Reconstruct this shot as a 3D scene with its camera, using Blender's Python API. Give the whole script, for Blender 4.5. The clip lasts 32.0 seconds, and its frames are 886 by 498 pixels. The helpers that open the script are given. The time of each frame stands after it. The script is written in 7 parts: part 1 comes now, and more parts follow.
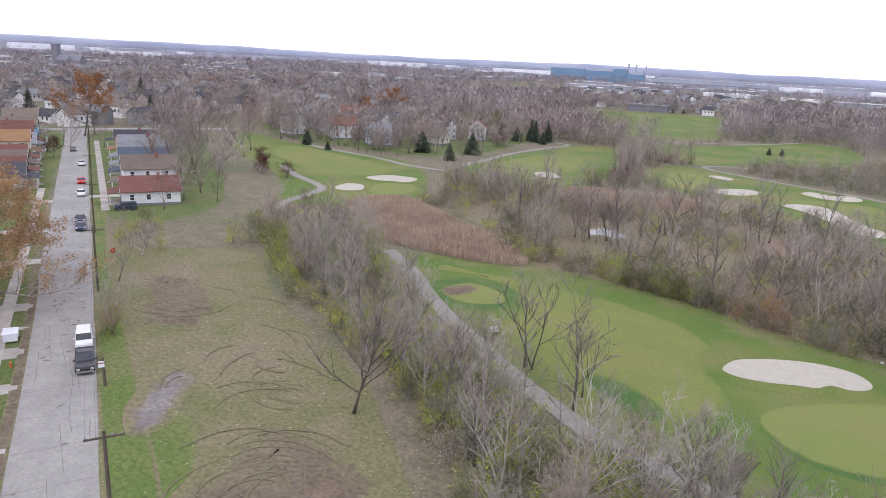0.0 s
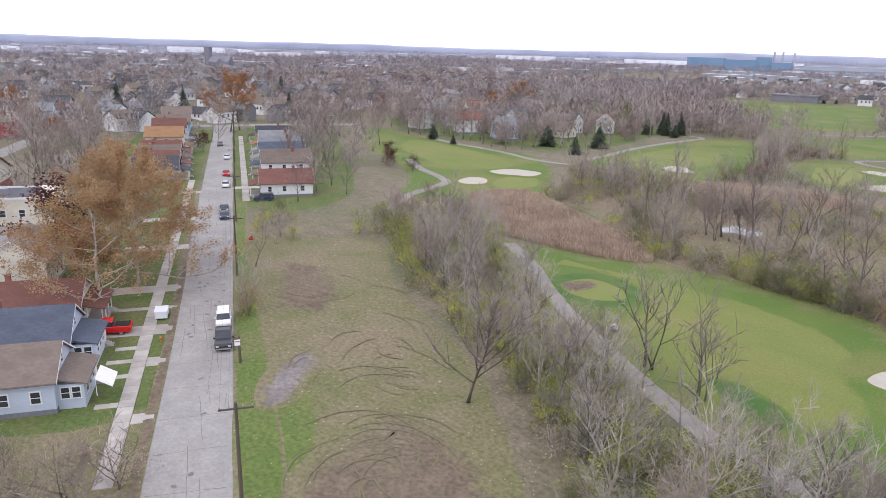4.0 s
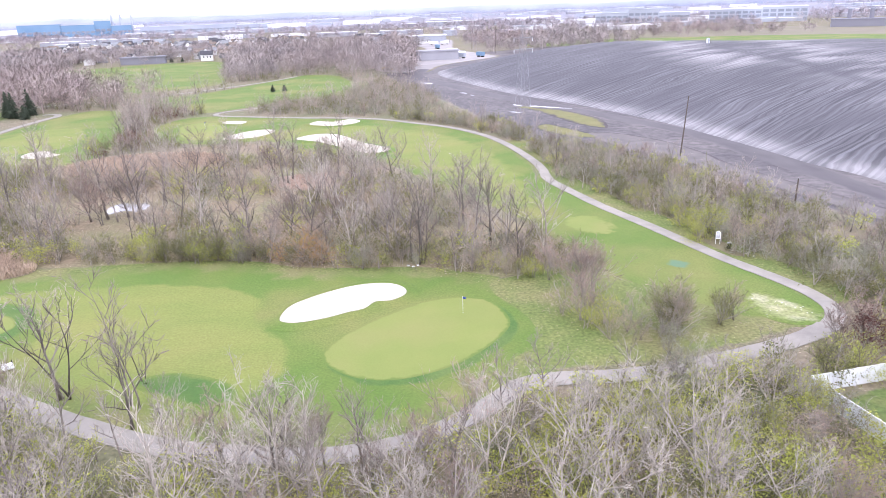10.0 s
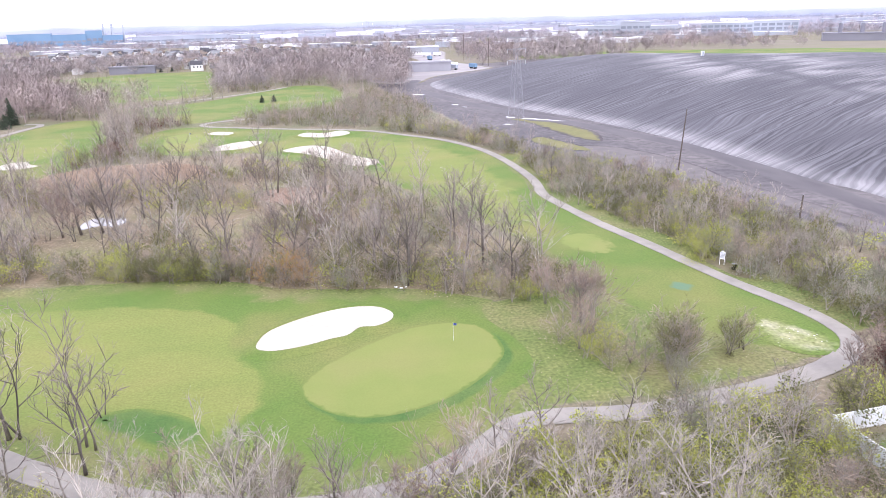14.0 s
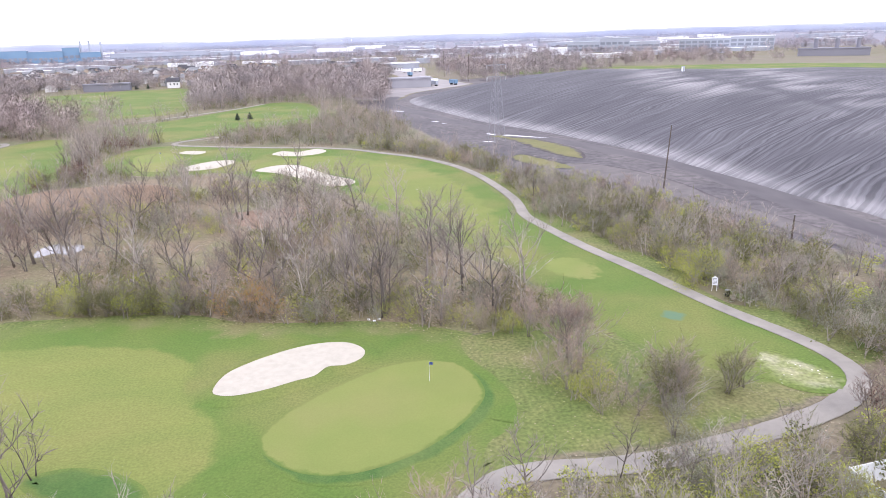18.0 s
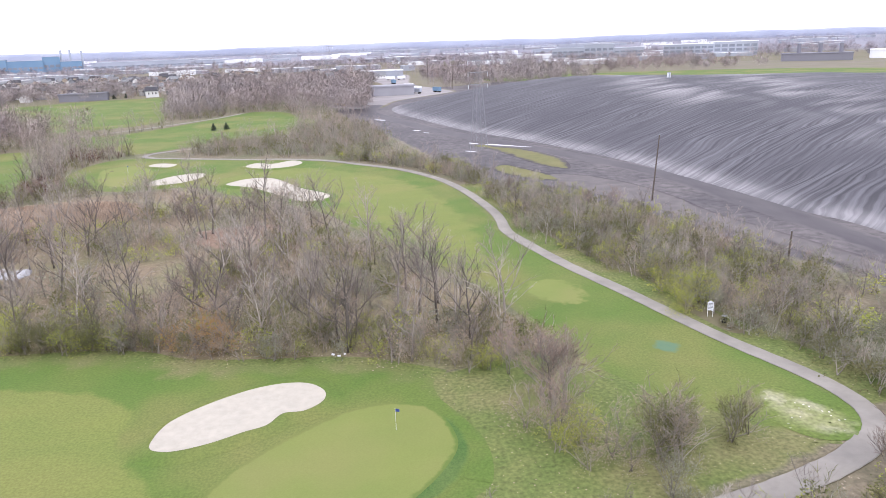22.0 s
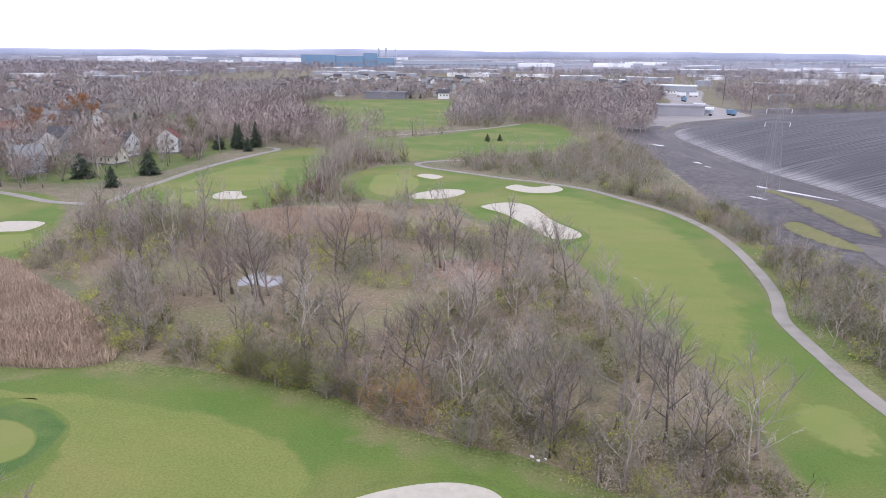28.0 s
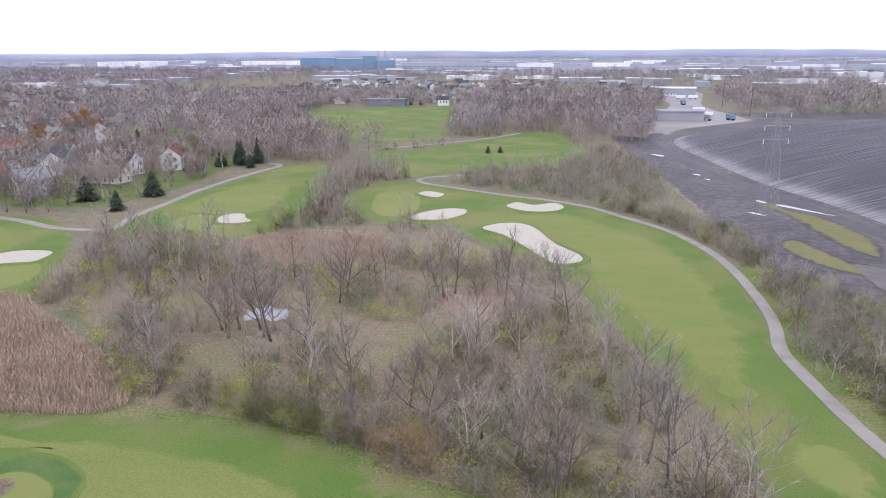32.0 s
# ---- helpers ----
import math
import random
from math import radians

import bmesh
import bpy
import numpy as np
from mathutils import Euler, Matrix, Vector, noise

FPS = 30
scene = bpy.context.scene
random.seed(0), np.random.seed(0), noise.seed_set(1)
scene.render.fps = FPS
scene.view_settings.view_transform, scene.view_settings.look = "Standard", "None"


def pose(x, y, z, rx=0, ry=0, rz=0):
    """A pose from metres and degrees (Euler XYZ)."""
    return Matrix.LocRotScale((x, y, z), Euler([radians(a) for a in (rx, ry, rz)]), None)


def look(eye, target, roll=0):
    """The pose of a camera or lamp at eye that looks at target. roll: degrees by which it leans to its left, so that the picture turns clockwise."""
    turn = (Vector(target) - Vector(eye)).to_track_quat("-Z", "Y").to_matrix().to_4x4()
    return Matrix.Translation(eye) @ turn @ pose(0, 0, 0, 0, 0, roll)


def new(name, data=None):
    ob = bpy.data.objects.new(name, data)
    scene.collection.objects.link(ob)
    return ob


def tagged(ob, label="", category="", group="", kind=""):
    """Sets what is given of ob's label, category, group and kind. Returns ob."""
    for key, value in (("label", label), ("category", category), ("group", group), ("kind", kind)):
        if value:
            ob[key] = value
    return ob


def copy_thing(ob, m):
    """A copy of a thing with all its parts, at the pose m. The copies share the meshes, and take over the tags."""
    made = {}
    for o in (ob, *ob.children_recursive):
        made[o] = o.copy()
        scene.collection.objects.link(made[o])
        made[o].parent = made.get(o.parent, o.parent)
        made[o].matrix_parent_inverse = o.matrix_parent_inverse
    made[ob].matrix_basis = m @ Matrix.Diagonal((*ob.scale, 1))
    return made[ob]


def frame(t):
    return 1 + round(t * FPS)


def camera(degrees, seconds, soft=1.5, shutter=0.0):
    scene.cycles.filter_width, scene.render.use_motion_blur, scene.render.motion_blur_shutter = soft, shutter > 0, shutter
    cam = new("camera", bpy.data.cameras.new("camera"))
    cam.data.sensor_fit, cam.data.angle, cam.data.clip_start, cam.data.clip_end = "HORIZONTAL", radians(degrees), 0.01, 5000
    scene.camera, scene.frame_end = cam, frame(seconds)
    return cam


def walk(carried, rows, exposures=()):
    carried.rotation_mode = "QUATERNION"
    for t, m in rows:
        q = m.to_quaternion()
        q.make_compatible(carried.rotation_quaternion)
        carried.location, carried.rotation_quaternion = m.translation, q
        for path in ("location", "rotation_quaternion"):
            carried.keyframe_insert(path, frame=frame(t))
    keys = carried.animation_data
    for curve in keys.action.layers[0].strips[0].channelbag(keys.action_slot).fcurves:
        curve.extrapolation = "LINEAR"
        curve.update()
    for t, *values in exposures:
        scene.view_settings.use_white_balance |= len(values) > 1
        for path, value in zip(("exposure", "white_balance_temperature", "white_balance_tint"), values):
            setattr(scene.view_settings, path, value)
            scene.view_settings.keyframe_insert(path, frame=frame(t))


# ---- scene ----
cam = camera(65.2, 32.0, soft=0.65)
PATH = [
    (0, (0.187, 0.004, 34.59), (-0.907, 1.593, 34.062), 3.07),
    (0.5, (0.652, -0.081, 34.493), (-0.586, 1.397, 33.96), 3.06),
    (1, (0.624, -0.149, 34.337), (-0.724, 1.228, 33.803), 3.25),
    (1.5, (1.287, 0.032, 33.95), (-0.172, 1.294, 33.422), 2.46),
    (2, (1.664, -0.13, 33.773), (0.123, 1.032, 33.246), 2.5),
    (2.5, (1.758, -0.139, 33.945), (0.195, 0.991, 33.416), 2.5),
    (4.5, (0.632, 0.476, 34.534), (-0.496, 2.028, 33.969), 0.1),
    (5, (0.327, 0.83, 34.531), (-0.49, 2.561, 33.952), -1.6),
    (5.5, (-0.086, 1.018, 34.804), (-0.746, 2.809, 34.206), -1.7),
    (6, (-0.073, 1.655, 34.883), (-0.405, 3.528, 34.264), -2.7),
    (6.5, (-0.307, 1.664, 34.863), (-0.279, 3.558, 34.223), -3.3),
    (7, (-0.479, 1.946, 34.811), (-0.403, 3.837, 34.164), -3.2),
    (8, (-0.257, 3.558, 34.791), (-0.184, 5.448, 34.139), -2.7),
    (9, (0.193, 5.622, 34.7), (0.275, 7.51, 34.044), -2.3),
    (10, (0.61, 6.906, 34.726), (0.706, 8.793, 34.07), -2.0),
    (11, (0.954, 7.568, 34.643), (1.054, 9.457, 33.995), -1.9),
    (12, (1.065, 8.485, 34.439), (1.17, 10.374, 33.792), -1.8),
    (13, (1.132, 10.509, 34.07), (1.245, 12.402, 33.435), -1.6),
    (14, (1.27, 12.546, 34.126), (1.39, 14.442, 33.499), -1.6),
    (14.5, (1.352, 13.473, 34.119), (1.477, 15.37, 33.498), -1.6),
    (16.5, (2.039, 16.895, 34.002), (2.191, 18.798, 33.404), -1.6),
    (17, (2.231, 17.463, 34.038), (2.391, 19.366, 33.444), -1.6),
    (18, (2.638, 18.829, 33.851), (2.809, 20.734, 33.264), -1.7),
    (19, (3.068, 20.631, 33.821), (3.251, 22.536, 33.24), -1.7),
    (20, (3.807, 22.525, 33.929), (4.0, 24.43, 33.35), -1.8),
    (21, (4.596, 24.717, 33.791), (4.797, 26.622, 33.217), -1.9),
    (22, (5.364, 26.668, 33.73), (5.571, 28.574, 33.16), -2.0),
    (23, (6.313, 28.81, 33.936), (6.522, 30.717, 33.369), -2.0),
    (24, (7.215, 31.552, 34.231), (7.43, 33.458, 33.663), -1.9),
    (24.5, (7.83, 33.054, 34.391), (7.935, 34.969, 33.824), -1.7),
    (25, (8.283, 34.698, 34.565), (8.222, 36.617, 34.005), -1.1),
    (25.5, (8.646, 36.438, 34.552), (8.406, 38.345, 33.998), -0.4),
    (26, (9.056, 38.114, 34.855), (8.626, 39.988, 34.305), 0.3),
    (26.5, (9.009, 39.445, 35.025), (8.471, 41.291, 34.478), 1.0),
    (28.5, (8.317, 39.741, 39.459), (7.781, 41.589, 38.911), 0.4),
    (29, (8.114, 39.32, 39.886), (7.579, 41.168, 39.342), 0.4),
    (30, (8.034, 38.807, 41.857), (7.501, 40.654, 41.307), -0.1),
    (31, (8.088, 39.063, 43.401), (7.553, 40.909, 42.848), -0.2),
    (32, (8.336, 39.489, 44.464), (7.794, 41.335, 43.914), -0.3),
]
EXPOSURES = [(0, 0.2, 6400, 13), (2.5, 0.3, 6500, 12), (4.5, 0.3, 6450, 12), (5.5, 0.55, 6380, 14), (7, 0.98, 6300, 16), (9, 1.17, 6270, 16), (13, 1.17, 6370, 16), (14.5, 1.03, 6400, 15), (17, 0.88, 6450, 14), (20, 0.8, 6500, 13), (23, 0.69, 6500, 12), (24.5, 0.68, 6450, 12), (26, 0.47, 6400, 13), (28.5, 0.37, 6280, 13), (32, 0.37, 6250, 13)]
walk(cam, [(t, look(eye, target, roll)) for t, eye, target, roll in PATH], EXPOSURES)

# ---- light ----
world = bpy.data.worlds.new("overcast_sky")
scene.world = world
world.use_nodes = True
wn = world.node_tree
wn.nodes.clear()
sky = wn.nodes.new("ShaderNodeTexSky")
sky.sky_type, sky.sun_disc = "NISHITA", False
sky.sun_elevation, sky.sun_rotation = radians(38), radians(200)
sky.air_density, sky.dust_density, sky.ozone_density = 1.0, 1.0, 1.0
hsv = wn.nodes.new("ShaderNodeHueSaturation")
hsv.inputs["Saturation"].default_value = 0.16
back = wn.nodes.new("ShaderNodeBackground")
back.inputs["Strength"].default_value = 0.15
wout = wn.nodes.new("ShaderNodeOutputWorld")
wn.links.new(sky.outputs[0], hsv.inputs["Color"])
cloud = wn.nodes.new("ShaderNodeMix")
cloud.data_type = "RGBA"
cloud.inputs["Factor"].default_value = 0.8
cloud.inputs["B"].default_value = (7.95, 8.0, 9.6, 1)
wn.links.new(hsv.outputs[0], cloud.inputs["A"])
wn.links.new(cloud.outputs["Result"], back.inputs["Color"])
wn.links.new(back.outputs[0], wout.inputs["Surface"])
sun = new("sun", bpy.data.lights.new("sun", "SUN"))
sun.data.energy, sun.data.angle, sun.data.color = 0.7, radians(25), (1.0, 0.97, 0.93)
sun.matrix_world = look((0, 0, 100), (-27, 73, 0))

# ---- materials ----
ALBEDO = 0.98


def material(name, a, b, scale=1.0, c=None, scale_c=0.1, amount_c=0.5, rough=0.9, bump=0.0, bump_scale=None,
             vary=0.0, soft=False, metal=0.0, island=False, stretch=None, specks=None, spec=0.3, sharp=0.18, coord="position", under=None, grain=0.0, grain_scale=5.0, leaf=False, tone=False):
    """Two scales of noise between a, b and c, fine relief, a tone per object or per piece. A soft one runs out, ragged, into the ground cover under it."""
    m = bpy.data.materials.new(name)
    m.use_nodes = True
    t = m.node_tree
    n, l = t.nodes, t.links
    p = n["Principled BSDF"]
    p.inputs["Roughness"].default_value = rough
    p.inputs["Metallic"].default_value = metal
    p.inputs["Specular IOR Level"].default_value = spec
    where = n.new("ShaderNodeNewGeometry").outputs["Position"] if coord == "position" else n.new("ShaderNodeTexCoord").outputs["Object"]

    def noise_of(co, s, detail=4.0):
        x = n.new("ShaderNodeTexNoise")
        x.inputs["Scale"].default_value, x.inputs["Detail"].default_value = s, detail
        l.new(co, x.inputs["Vector"])
        return x.outputs["Fac"]

    def mix(fac, one, two):
        x = n.new("ShaderNodeMix")
        x.data_type = "RGBA"
        for sock, val in ((x.inputs["Factor"], fac), (x.inputs["A"], one), (x.inputs["B"], two)):
            if hasattr(val, "links"):
                l.new(val, sock)
            elif isinstance(val, tuple):
                sock.default_value = (*(v * ALBEDO for v in val), 1)
            else:
                sock.default_value = val
        return x.outputs["Result"]

    def ramp(fac, lo, hi, top=1.0, low=0.0):
        x = n.new("ShaderNodeMapRange")
        x.inputs["From Min"].default_value, x.inputs["From Max"].default_value = lo, hi
        x.inputs["To Max"].default_value, x.inputs["To Min"].default_value = top, low
        l.new(fac, x.inputs["Value"])
        return x.outputs["Result"]

    def colour(a, b, scale, c, scale_c, amount_c, stretch, specks, sharp):
        co = where
        if stretch:
            mp = n.new("ShaderNodeMapping")
            mp.inputs["Scale"].default_value = stretch
            l.new(co, mp.inputs["Vector"])
            co = mp.outputs[0]
        col = mix(ramp(noise_of(co, scale), 0.5 - sharp, 0.5 + sharp), a, b)
        if c:
            col = mix(ramp(noise_of(co, scale_c, 3.0), 0.45, 0.65, amount_c), col, c)
        if specks:
            v = n.new("ShaderNodeTexVoronoi")
            v.inputs["Scale"].default_value = specks[1]
            l.new(co, v.inputs["Vector"])
            dot = n.new("ShaderNodeMath")
            dot.operation = "LESS_THAN"
            l.new(v.outputs["Distance"], dot.inputs[0])
            dot.inputs[1].default_value = specks[2]
            col = mix(dot.outputs[0], col, specks[0])
        return col

    RECIPES[name] = (a, b, scale, c, scale_c, amount_c, stretch, specks, sharp)
    col = colour(*RECIPES[name])
    if vary:
        r = n.new("ShaderNodeNewGeometry").outputs["Random Per Island"] if island else n.new("ShaderNodeObjectInfo").outputs["Random"]
        h = n.new("ShaderNodeHueSaturation")
        l.new(ramp(r, 0, 1, 1 + vary, 1 - vary), h.inputs["Value"])
        l.new(col, h.inputs["Color"])
        col = h.outputs[0]
    if tone:
        at, h = n.new("ShaderNodeAttribute"), n.new("ShaderNodeHueSaturation")
        at.attribute_name = "tone"
        l.new(ramp(at.outputs["Fac"], 0, 1, 1.3, 0.62), h.inputs["Value"])
        l.new(mix(ramp(at.outputs["Fac"], 0.55, 0.9, 0.5), col, (0.36, 0.31, 0.27)), h.inputs["Color"])
        col = h.outputs[0]
    if soft:
        at = n.new("ShaderNodeAttribute")
        at.attribute_name = "edge"
        add = n.new("ShaderNodeMath")
        add.operation = "ADD"
        l.new(at.outputs["Fac"], add.inputs[0])
        l.new(ramp(noise_of(where, 0.8 if soft is True else soft, 6.0), 0.3, 0.7, 0.05, -0.55), add.inputs[1])
        col = mix(ramp(add.outputs[0], 0.0, 0.45), colour(*RECIPES[under or "leaf_litter"]), col)
    if grain:
        h = n.new("ShaderNodeHueSaturation")
        l.new(ramp(noise_of(where, grain_scale, 8.0), 0.32, 0.68, 1 + grain, 1 - grain), h.inputs["Value"])
        l.new(col, h.inputs["Color"])
        col = h.outputs[0]
    l.new(col, p.inputs["Base Color"])
    if leaf:
        tr, ms = n.new("ShaderNodeBsdfTranslucent"), n.new("ShaderNodeMixShader")
        l.new(col, tr.inputs["Color"])
        ms.inputs[0].default_value = 0.5
        l.new(p.outputs[0], ms.inputs[1])
        l.new(tr.outputs[0], ms.inputs[2])
        l.new(ms.outputs[0], n["Material Output"].inputs["Surface"])
    if bump:
        bm = n.new("ShaderNodeBump")
        bm.inputs["Strength"].default_value, bm.inputs["Distance"].default_value = bump, 0.1
        l.new(noise_of(where, bump_scale or scale * 4), bm.inputs["Height"])
        l.new(bm.outputs[0], p.inputs["Normal"])
    return m


RECIPES = {}
LITTER = material("leaf_litter", (0.215, 0.18, 0.125), (0.15, 0.135, 0.085), 0.35, (0.115, 0.135, 0.062), 0.05, 0.7, grain=0.25, grain_scale=1.8, bump=0.5, bump_scale=3,
                  specks=((0.34, 0.28, 0.21), 1.6, 0.14))
ROUGHDRY = material("unmown_grass", (0.15, 0.175, 0.055), (0.11, 0.15, 0.04), 0.35, (0.20, 0.18, 0.085), 0.1, 0.7, grain=0.3, grain_scale=2.5, bump=0.5, bump_scale=4, soft=0.4, specks=((0.36, 0.3, 0.2), 1.5, 0.1))
ROUGH = material("rough_grass", (0.092, 0.157, 0.029), (0.122, 0.17, 0.037), 0.13, (0.21, 0.195, 0.068), 0.045, 0.7, grain=0.16, grain_scale=4.0, bump=0.3, bump_scale=6, soft=0.3, under="unmown_grass")
FAIRWAY = material("fairway_grass", (0.152, 0.192, 0.047), (0.178, 0.206, 0.053), 0.1, (0.22, 0.212, 0.068), 0.03, 0.6, grain=0.15, grain_scale=4.0, bump=0.15, bump_scale=8, soft=0.25, stretch=(1, 2.2, 1), under="rough_grass")
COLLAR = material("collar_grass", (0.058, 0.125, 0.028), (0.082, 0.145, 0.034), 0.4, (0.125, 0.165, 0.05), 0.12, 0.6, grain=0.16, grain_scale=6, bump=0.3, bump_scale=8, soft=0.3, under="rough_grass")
GREEN = material("putting_green", (0.168, 0.21, 0.054), (0.19, 0.222, 0.06), 0.15, (0.23, 0.22, 0.08), 0.06, 0.6, grain=0.04, grain_scale=7, bump=0.05, bump_scale=10, soft=True, under="rough_grass")
DRY = material("dry_grass", (0.195, 0.172, 0.094), (0.142, 0.15, 0.062), 0.22, (0.22, 0.18, 0.115), 0.07, 0.75, grain=0.25, grain_scale=2.2, bump=0.4, bump_scale=4, soft=0.3,
               specks=((0.42, 0.37, 0.30), 1.3, 0.10))
LAWN = material("lawn", (0.085, 0.13, 0.035), (0.12, 0.15, 0.045), 0.5, (0.17, 0.16, 0.07), 0.12, 0.6, grain=0.25, grain_scale=2.2, bump=0.4, bump_scale=6, soft=True, under="leaf_litter")
BARE = material("bare_soil", (0.185, 0.142, 0.10), (0.13, 0.10, 0.07), 0.5, (0.19, 0.165, 0.10), 0.1, 0.5, grain=0.25, grain_scale=2.2, bump=0.5, bump_scale=4, soft=0.5, under="dry_grass")
REED = material("reed_floor", (0.27, 0.185, 0.135), (0.20, 0.14, 0.10), 0.6, (0.31, 0.235, 0.175), 0.09, 0.6, grain=0.25, grain_scale=2.2, bump=0.6, bump_scale=3, soft=0.4)
SAND = material("bunker_sand", (0.47, 0.438, 0.365), (0.43, 0.40, 0.333), 0.8, (0.47, 0.435, 0.36), 0.35, 0.3, grain=0.06, grain_scale=1.2, bump=0.5, bump_scale=2.5)
PATHM = material("cart_path_asphalt", (0.285, 0.267, 0.235), (0.23, 0.215, 0.192), 0.5, (0.325, 0.302, 0.262), 0.15, 0.6, grain=0.06, grain_scale=2, bump=0.2, bump_scale=8)
ROADM = material("old_road", (0.355, 0.342, 0.315), (0.30, 0.288, 0.268), 0.5, (0.255, 0.243, 0.228), 0.13, 0.6, grain=0.10, grain_scale=3, bump=0.2, bump_scale=8, stretch=(1, 1, 1))
CONC = material("concrete", (0.46, 0.43, 0.38), (0.38, 0.355, 0.32), 1.0, (0.31, 0.29, 0.26), 0.3, 0.6, bump=0.15, bump_scale=6, vary=0.12)
DIRT = material("wet_dark_dirt", (0.058, 0.052, 0.056), (0.088, 0.077, 0.078), 0.12, (0.125, 0.11, 0.107), 0.035, 0.75, grain=0.4, grain_scale=0.5, bump=0.4, bump_scale=1.0, rough=0.65, soft=0.3)
WATER = material("pond_water", (0.22, 0.215, 0.21), (0.26, 0.255, 0.25), 0.3, rough=0.04, spec=0.9)
BARK = material("grey_bark", (0.27, 0.238, 0.21), (0.165, 0.142, 0.127), 3.0, (0.38, 0.345, 0.31), 0.6, 0.7, bump=0.5, bump_scale=12, vary=0.42, coord="object", stretch=(1, 1, 0.3))
DARKBARK = material("dark_bark", (0.165, 0.142, 0.126), (0.11, 0.094, 0.084), 3.0, (0.235, 0.206, 0.184), 0.6, 0.6, bump=0.5, bump_scale=12, vary=0.3, coord="object", stretch=(1, 1, 0.3))
PALE = material("pale_sycamore_bark", (0.50, 0.455, 0.395), (0.33, 0.295, 0.255), 2.0, (0.16, 0.14, 0.12), 0.8, 0.6, bump=0.4, bump_scale=8, vary=0.15, coord="object")
TWIG = material("bare_twigs", (0.365, 0.316, 0.27), (0.275, 0.238, 0.205), 0.6, (0.40, 0.33, 0.28), 0.2, 0.6, vary=0.32, coord="object")
TWIG_PALE = material("pale_twigs", (0.47, 0.435, 0.385), (0.37, 0.335, 0.295), 0.6, vary=0.18, coord="object")
TWIG_RED = material("reddish_twigs", (0.36, 0.275, 0.23), (0.275, 0.21, 0.178), 0.6, vary=0.25, coord="object")
FARTWIG = material("distant_woods", (0.45, 0.40, 0.39), (0.35, 0.31, 0.305), 0.02, (0.43, 0.33, 0.305), 0.008, 0.7, vary=0.16, island=True, tone=True)
# Aerial haze put into the colour: paler and bluer than the nearer twigs.
HAZETWIG = material("haze_painted_woods", (0.42, 0.43, 0.51), (0.35, 0.36, 0.44), 0.01, (0.27, 0.25, 0.29), 0.004, 0.7, vary=0.15, island=True, tone=True)
HOMETWIG = material("brown_home_trees", (0.40, 0.325, 0.295), (0.31, 0.245, 0.225), 0.03, (0.39, 0.255, 0.22), 0.02, 0.7, vary=0.16, island=True, tone=True)
LEAF_G = material("yellow_green_leaves", (0.45, 0.48, 0.115), (0.34, 0.38, 0.10), 1.0, (0.50, 0.47, 0.15), 0.3, 0.6, vary=0.35, island=True, coord="object", leaf=True)
LEAF_D = material("dull_green_leaves", (0.205, 0.215, 0.09), (0.15, 0.162, 0.07), 1.0, (0.24, 0.21, 0.11), 0.3, 0.6, vary=0.35, island=True, coord="object", leaf=True)
LEAF_S = material("silvery_green_leaves", (0.34, 0.335, 0.255), (0.26, 0.26, 0.195), 1.0, vary=0.3, island=True, coord="object", leaf=True)
LEAF_B = material("brown_brush", (0.47, 0.39, 0.315), (0.34, 0.28, 0.225), 1.0, (0.50, 0.41, 0.32), 0.3, 0.6, vary=0.3, island=True, coord="object", leaf=True)
LEAF_R = material("rust_orange_leaves", (0.36, 0.165, 0.07), (0.28, 0.14, 0.07), 0.6, (0.40, 0.24, 0.12), 0.2, 0.6, vary=0.3, island=True, coord="object", leaf=True)
LEAF_T = material("tan_sycamore_leaves", (0.45, 0.295, 0.16), (0.36, 0.23, 0.125), 0.6, (0.52, 0.37, 0.21), 0.2, 0.6, vary=0.3, island=True, coord="object", leaf=True)
LEAF_M = material("maroon_leaves", (0.13, 0.05, 0.045), (0.10, 0.045, 0.04), 0.6, vary=0.3, island=True, coord="object", leaf=True)
NEEDLE = material("dark_needles", (0.075, 0.10, 0.07), (0.10, 0.125, 0.085), 1.0, vary=0.3, island=True, coord="object", leaf=True)
REEDM = material("dry_reeds", (0.47, 0.36, 0.27), (0.37, 0.285, 0.215), 0.3, (0.52, 0.42, 0.32), 0.08, 0.6, vary=0.3, island=True)
FLOOR = material("forest_floor", (0.235, 0.183, 0.122), (0.17, 0.14, 0.09), 0.4, (0.175, 0.175, 0.085), 0.06, 0.8, bump=0.5, bump_scale=3, soft=0.2, grain=0.25, grain_scale=2.0, specks=((0.40, 0.33, 0.25), 1.5, 0.14))
SANDY = material("sandy_worn_turf", (0.30, 0.30, 0.16), (0.17, 0.21, 0.06), 0.5, (0.46, 0.43, 0.32), 0.3, 0.6, bump=0.3, soft=0.5, under="rough_grass", grain=0.25, grain_scale=2.5, specks=((0.7, 0.68, 0.6), 1.4, 0.14))
RUSSET = material("russet_treetops", (0.25, 0.12, 0.085), (0.20, 0.10, 0.08), 0.05, (0.28, 0.16, 0.12), 0.02, 0.6, vary=0.25, island=True)
ASHY = material("grey_dried_mud", (0.24, 0.215, 0.20), (0.15, 0.13, 0.115), 0.5, (0.28, 0.255, 0.24), 0.2, 0.6, bump=0.4, bump_scale=4, soft=0.5, under="dry_grass", grain=0.25, grain_scale=2)
# Mauve-blue shift and paleness stand in for the haze at middle distance.
MIDTWIG = material("haze_tinted_treetops", (0.42, 0.385, 0.42), (0.34, 0.31, 0.345), 0.02, (0.42, 0.345, 0.36), 0.008, 0.7, vary=0.16, island=True, tone=True)
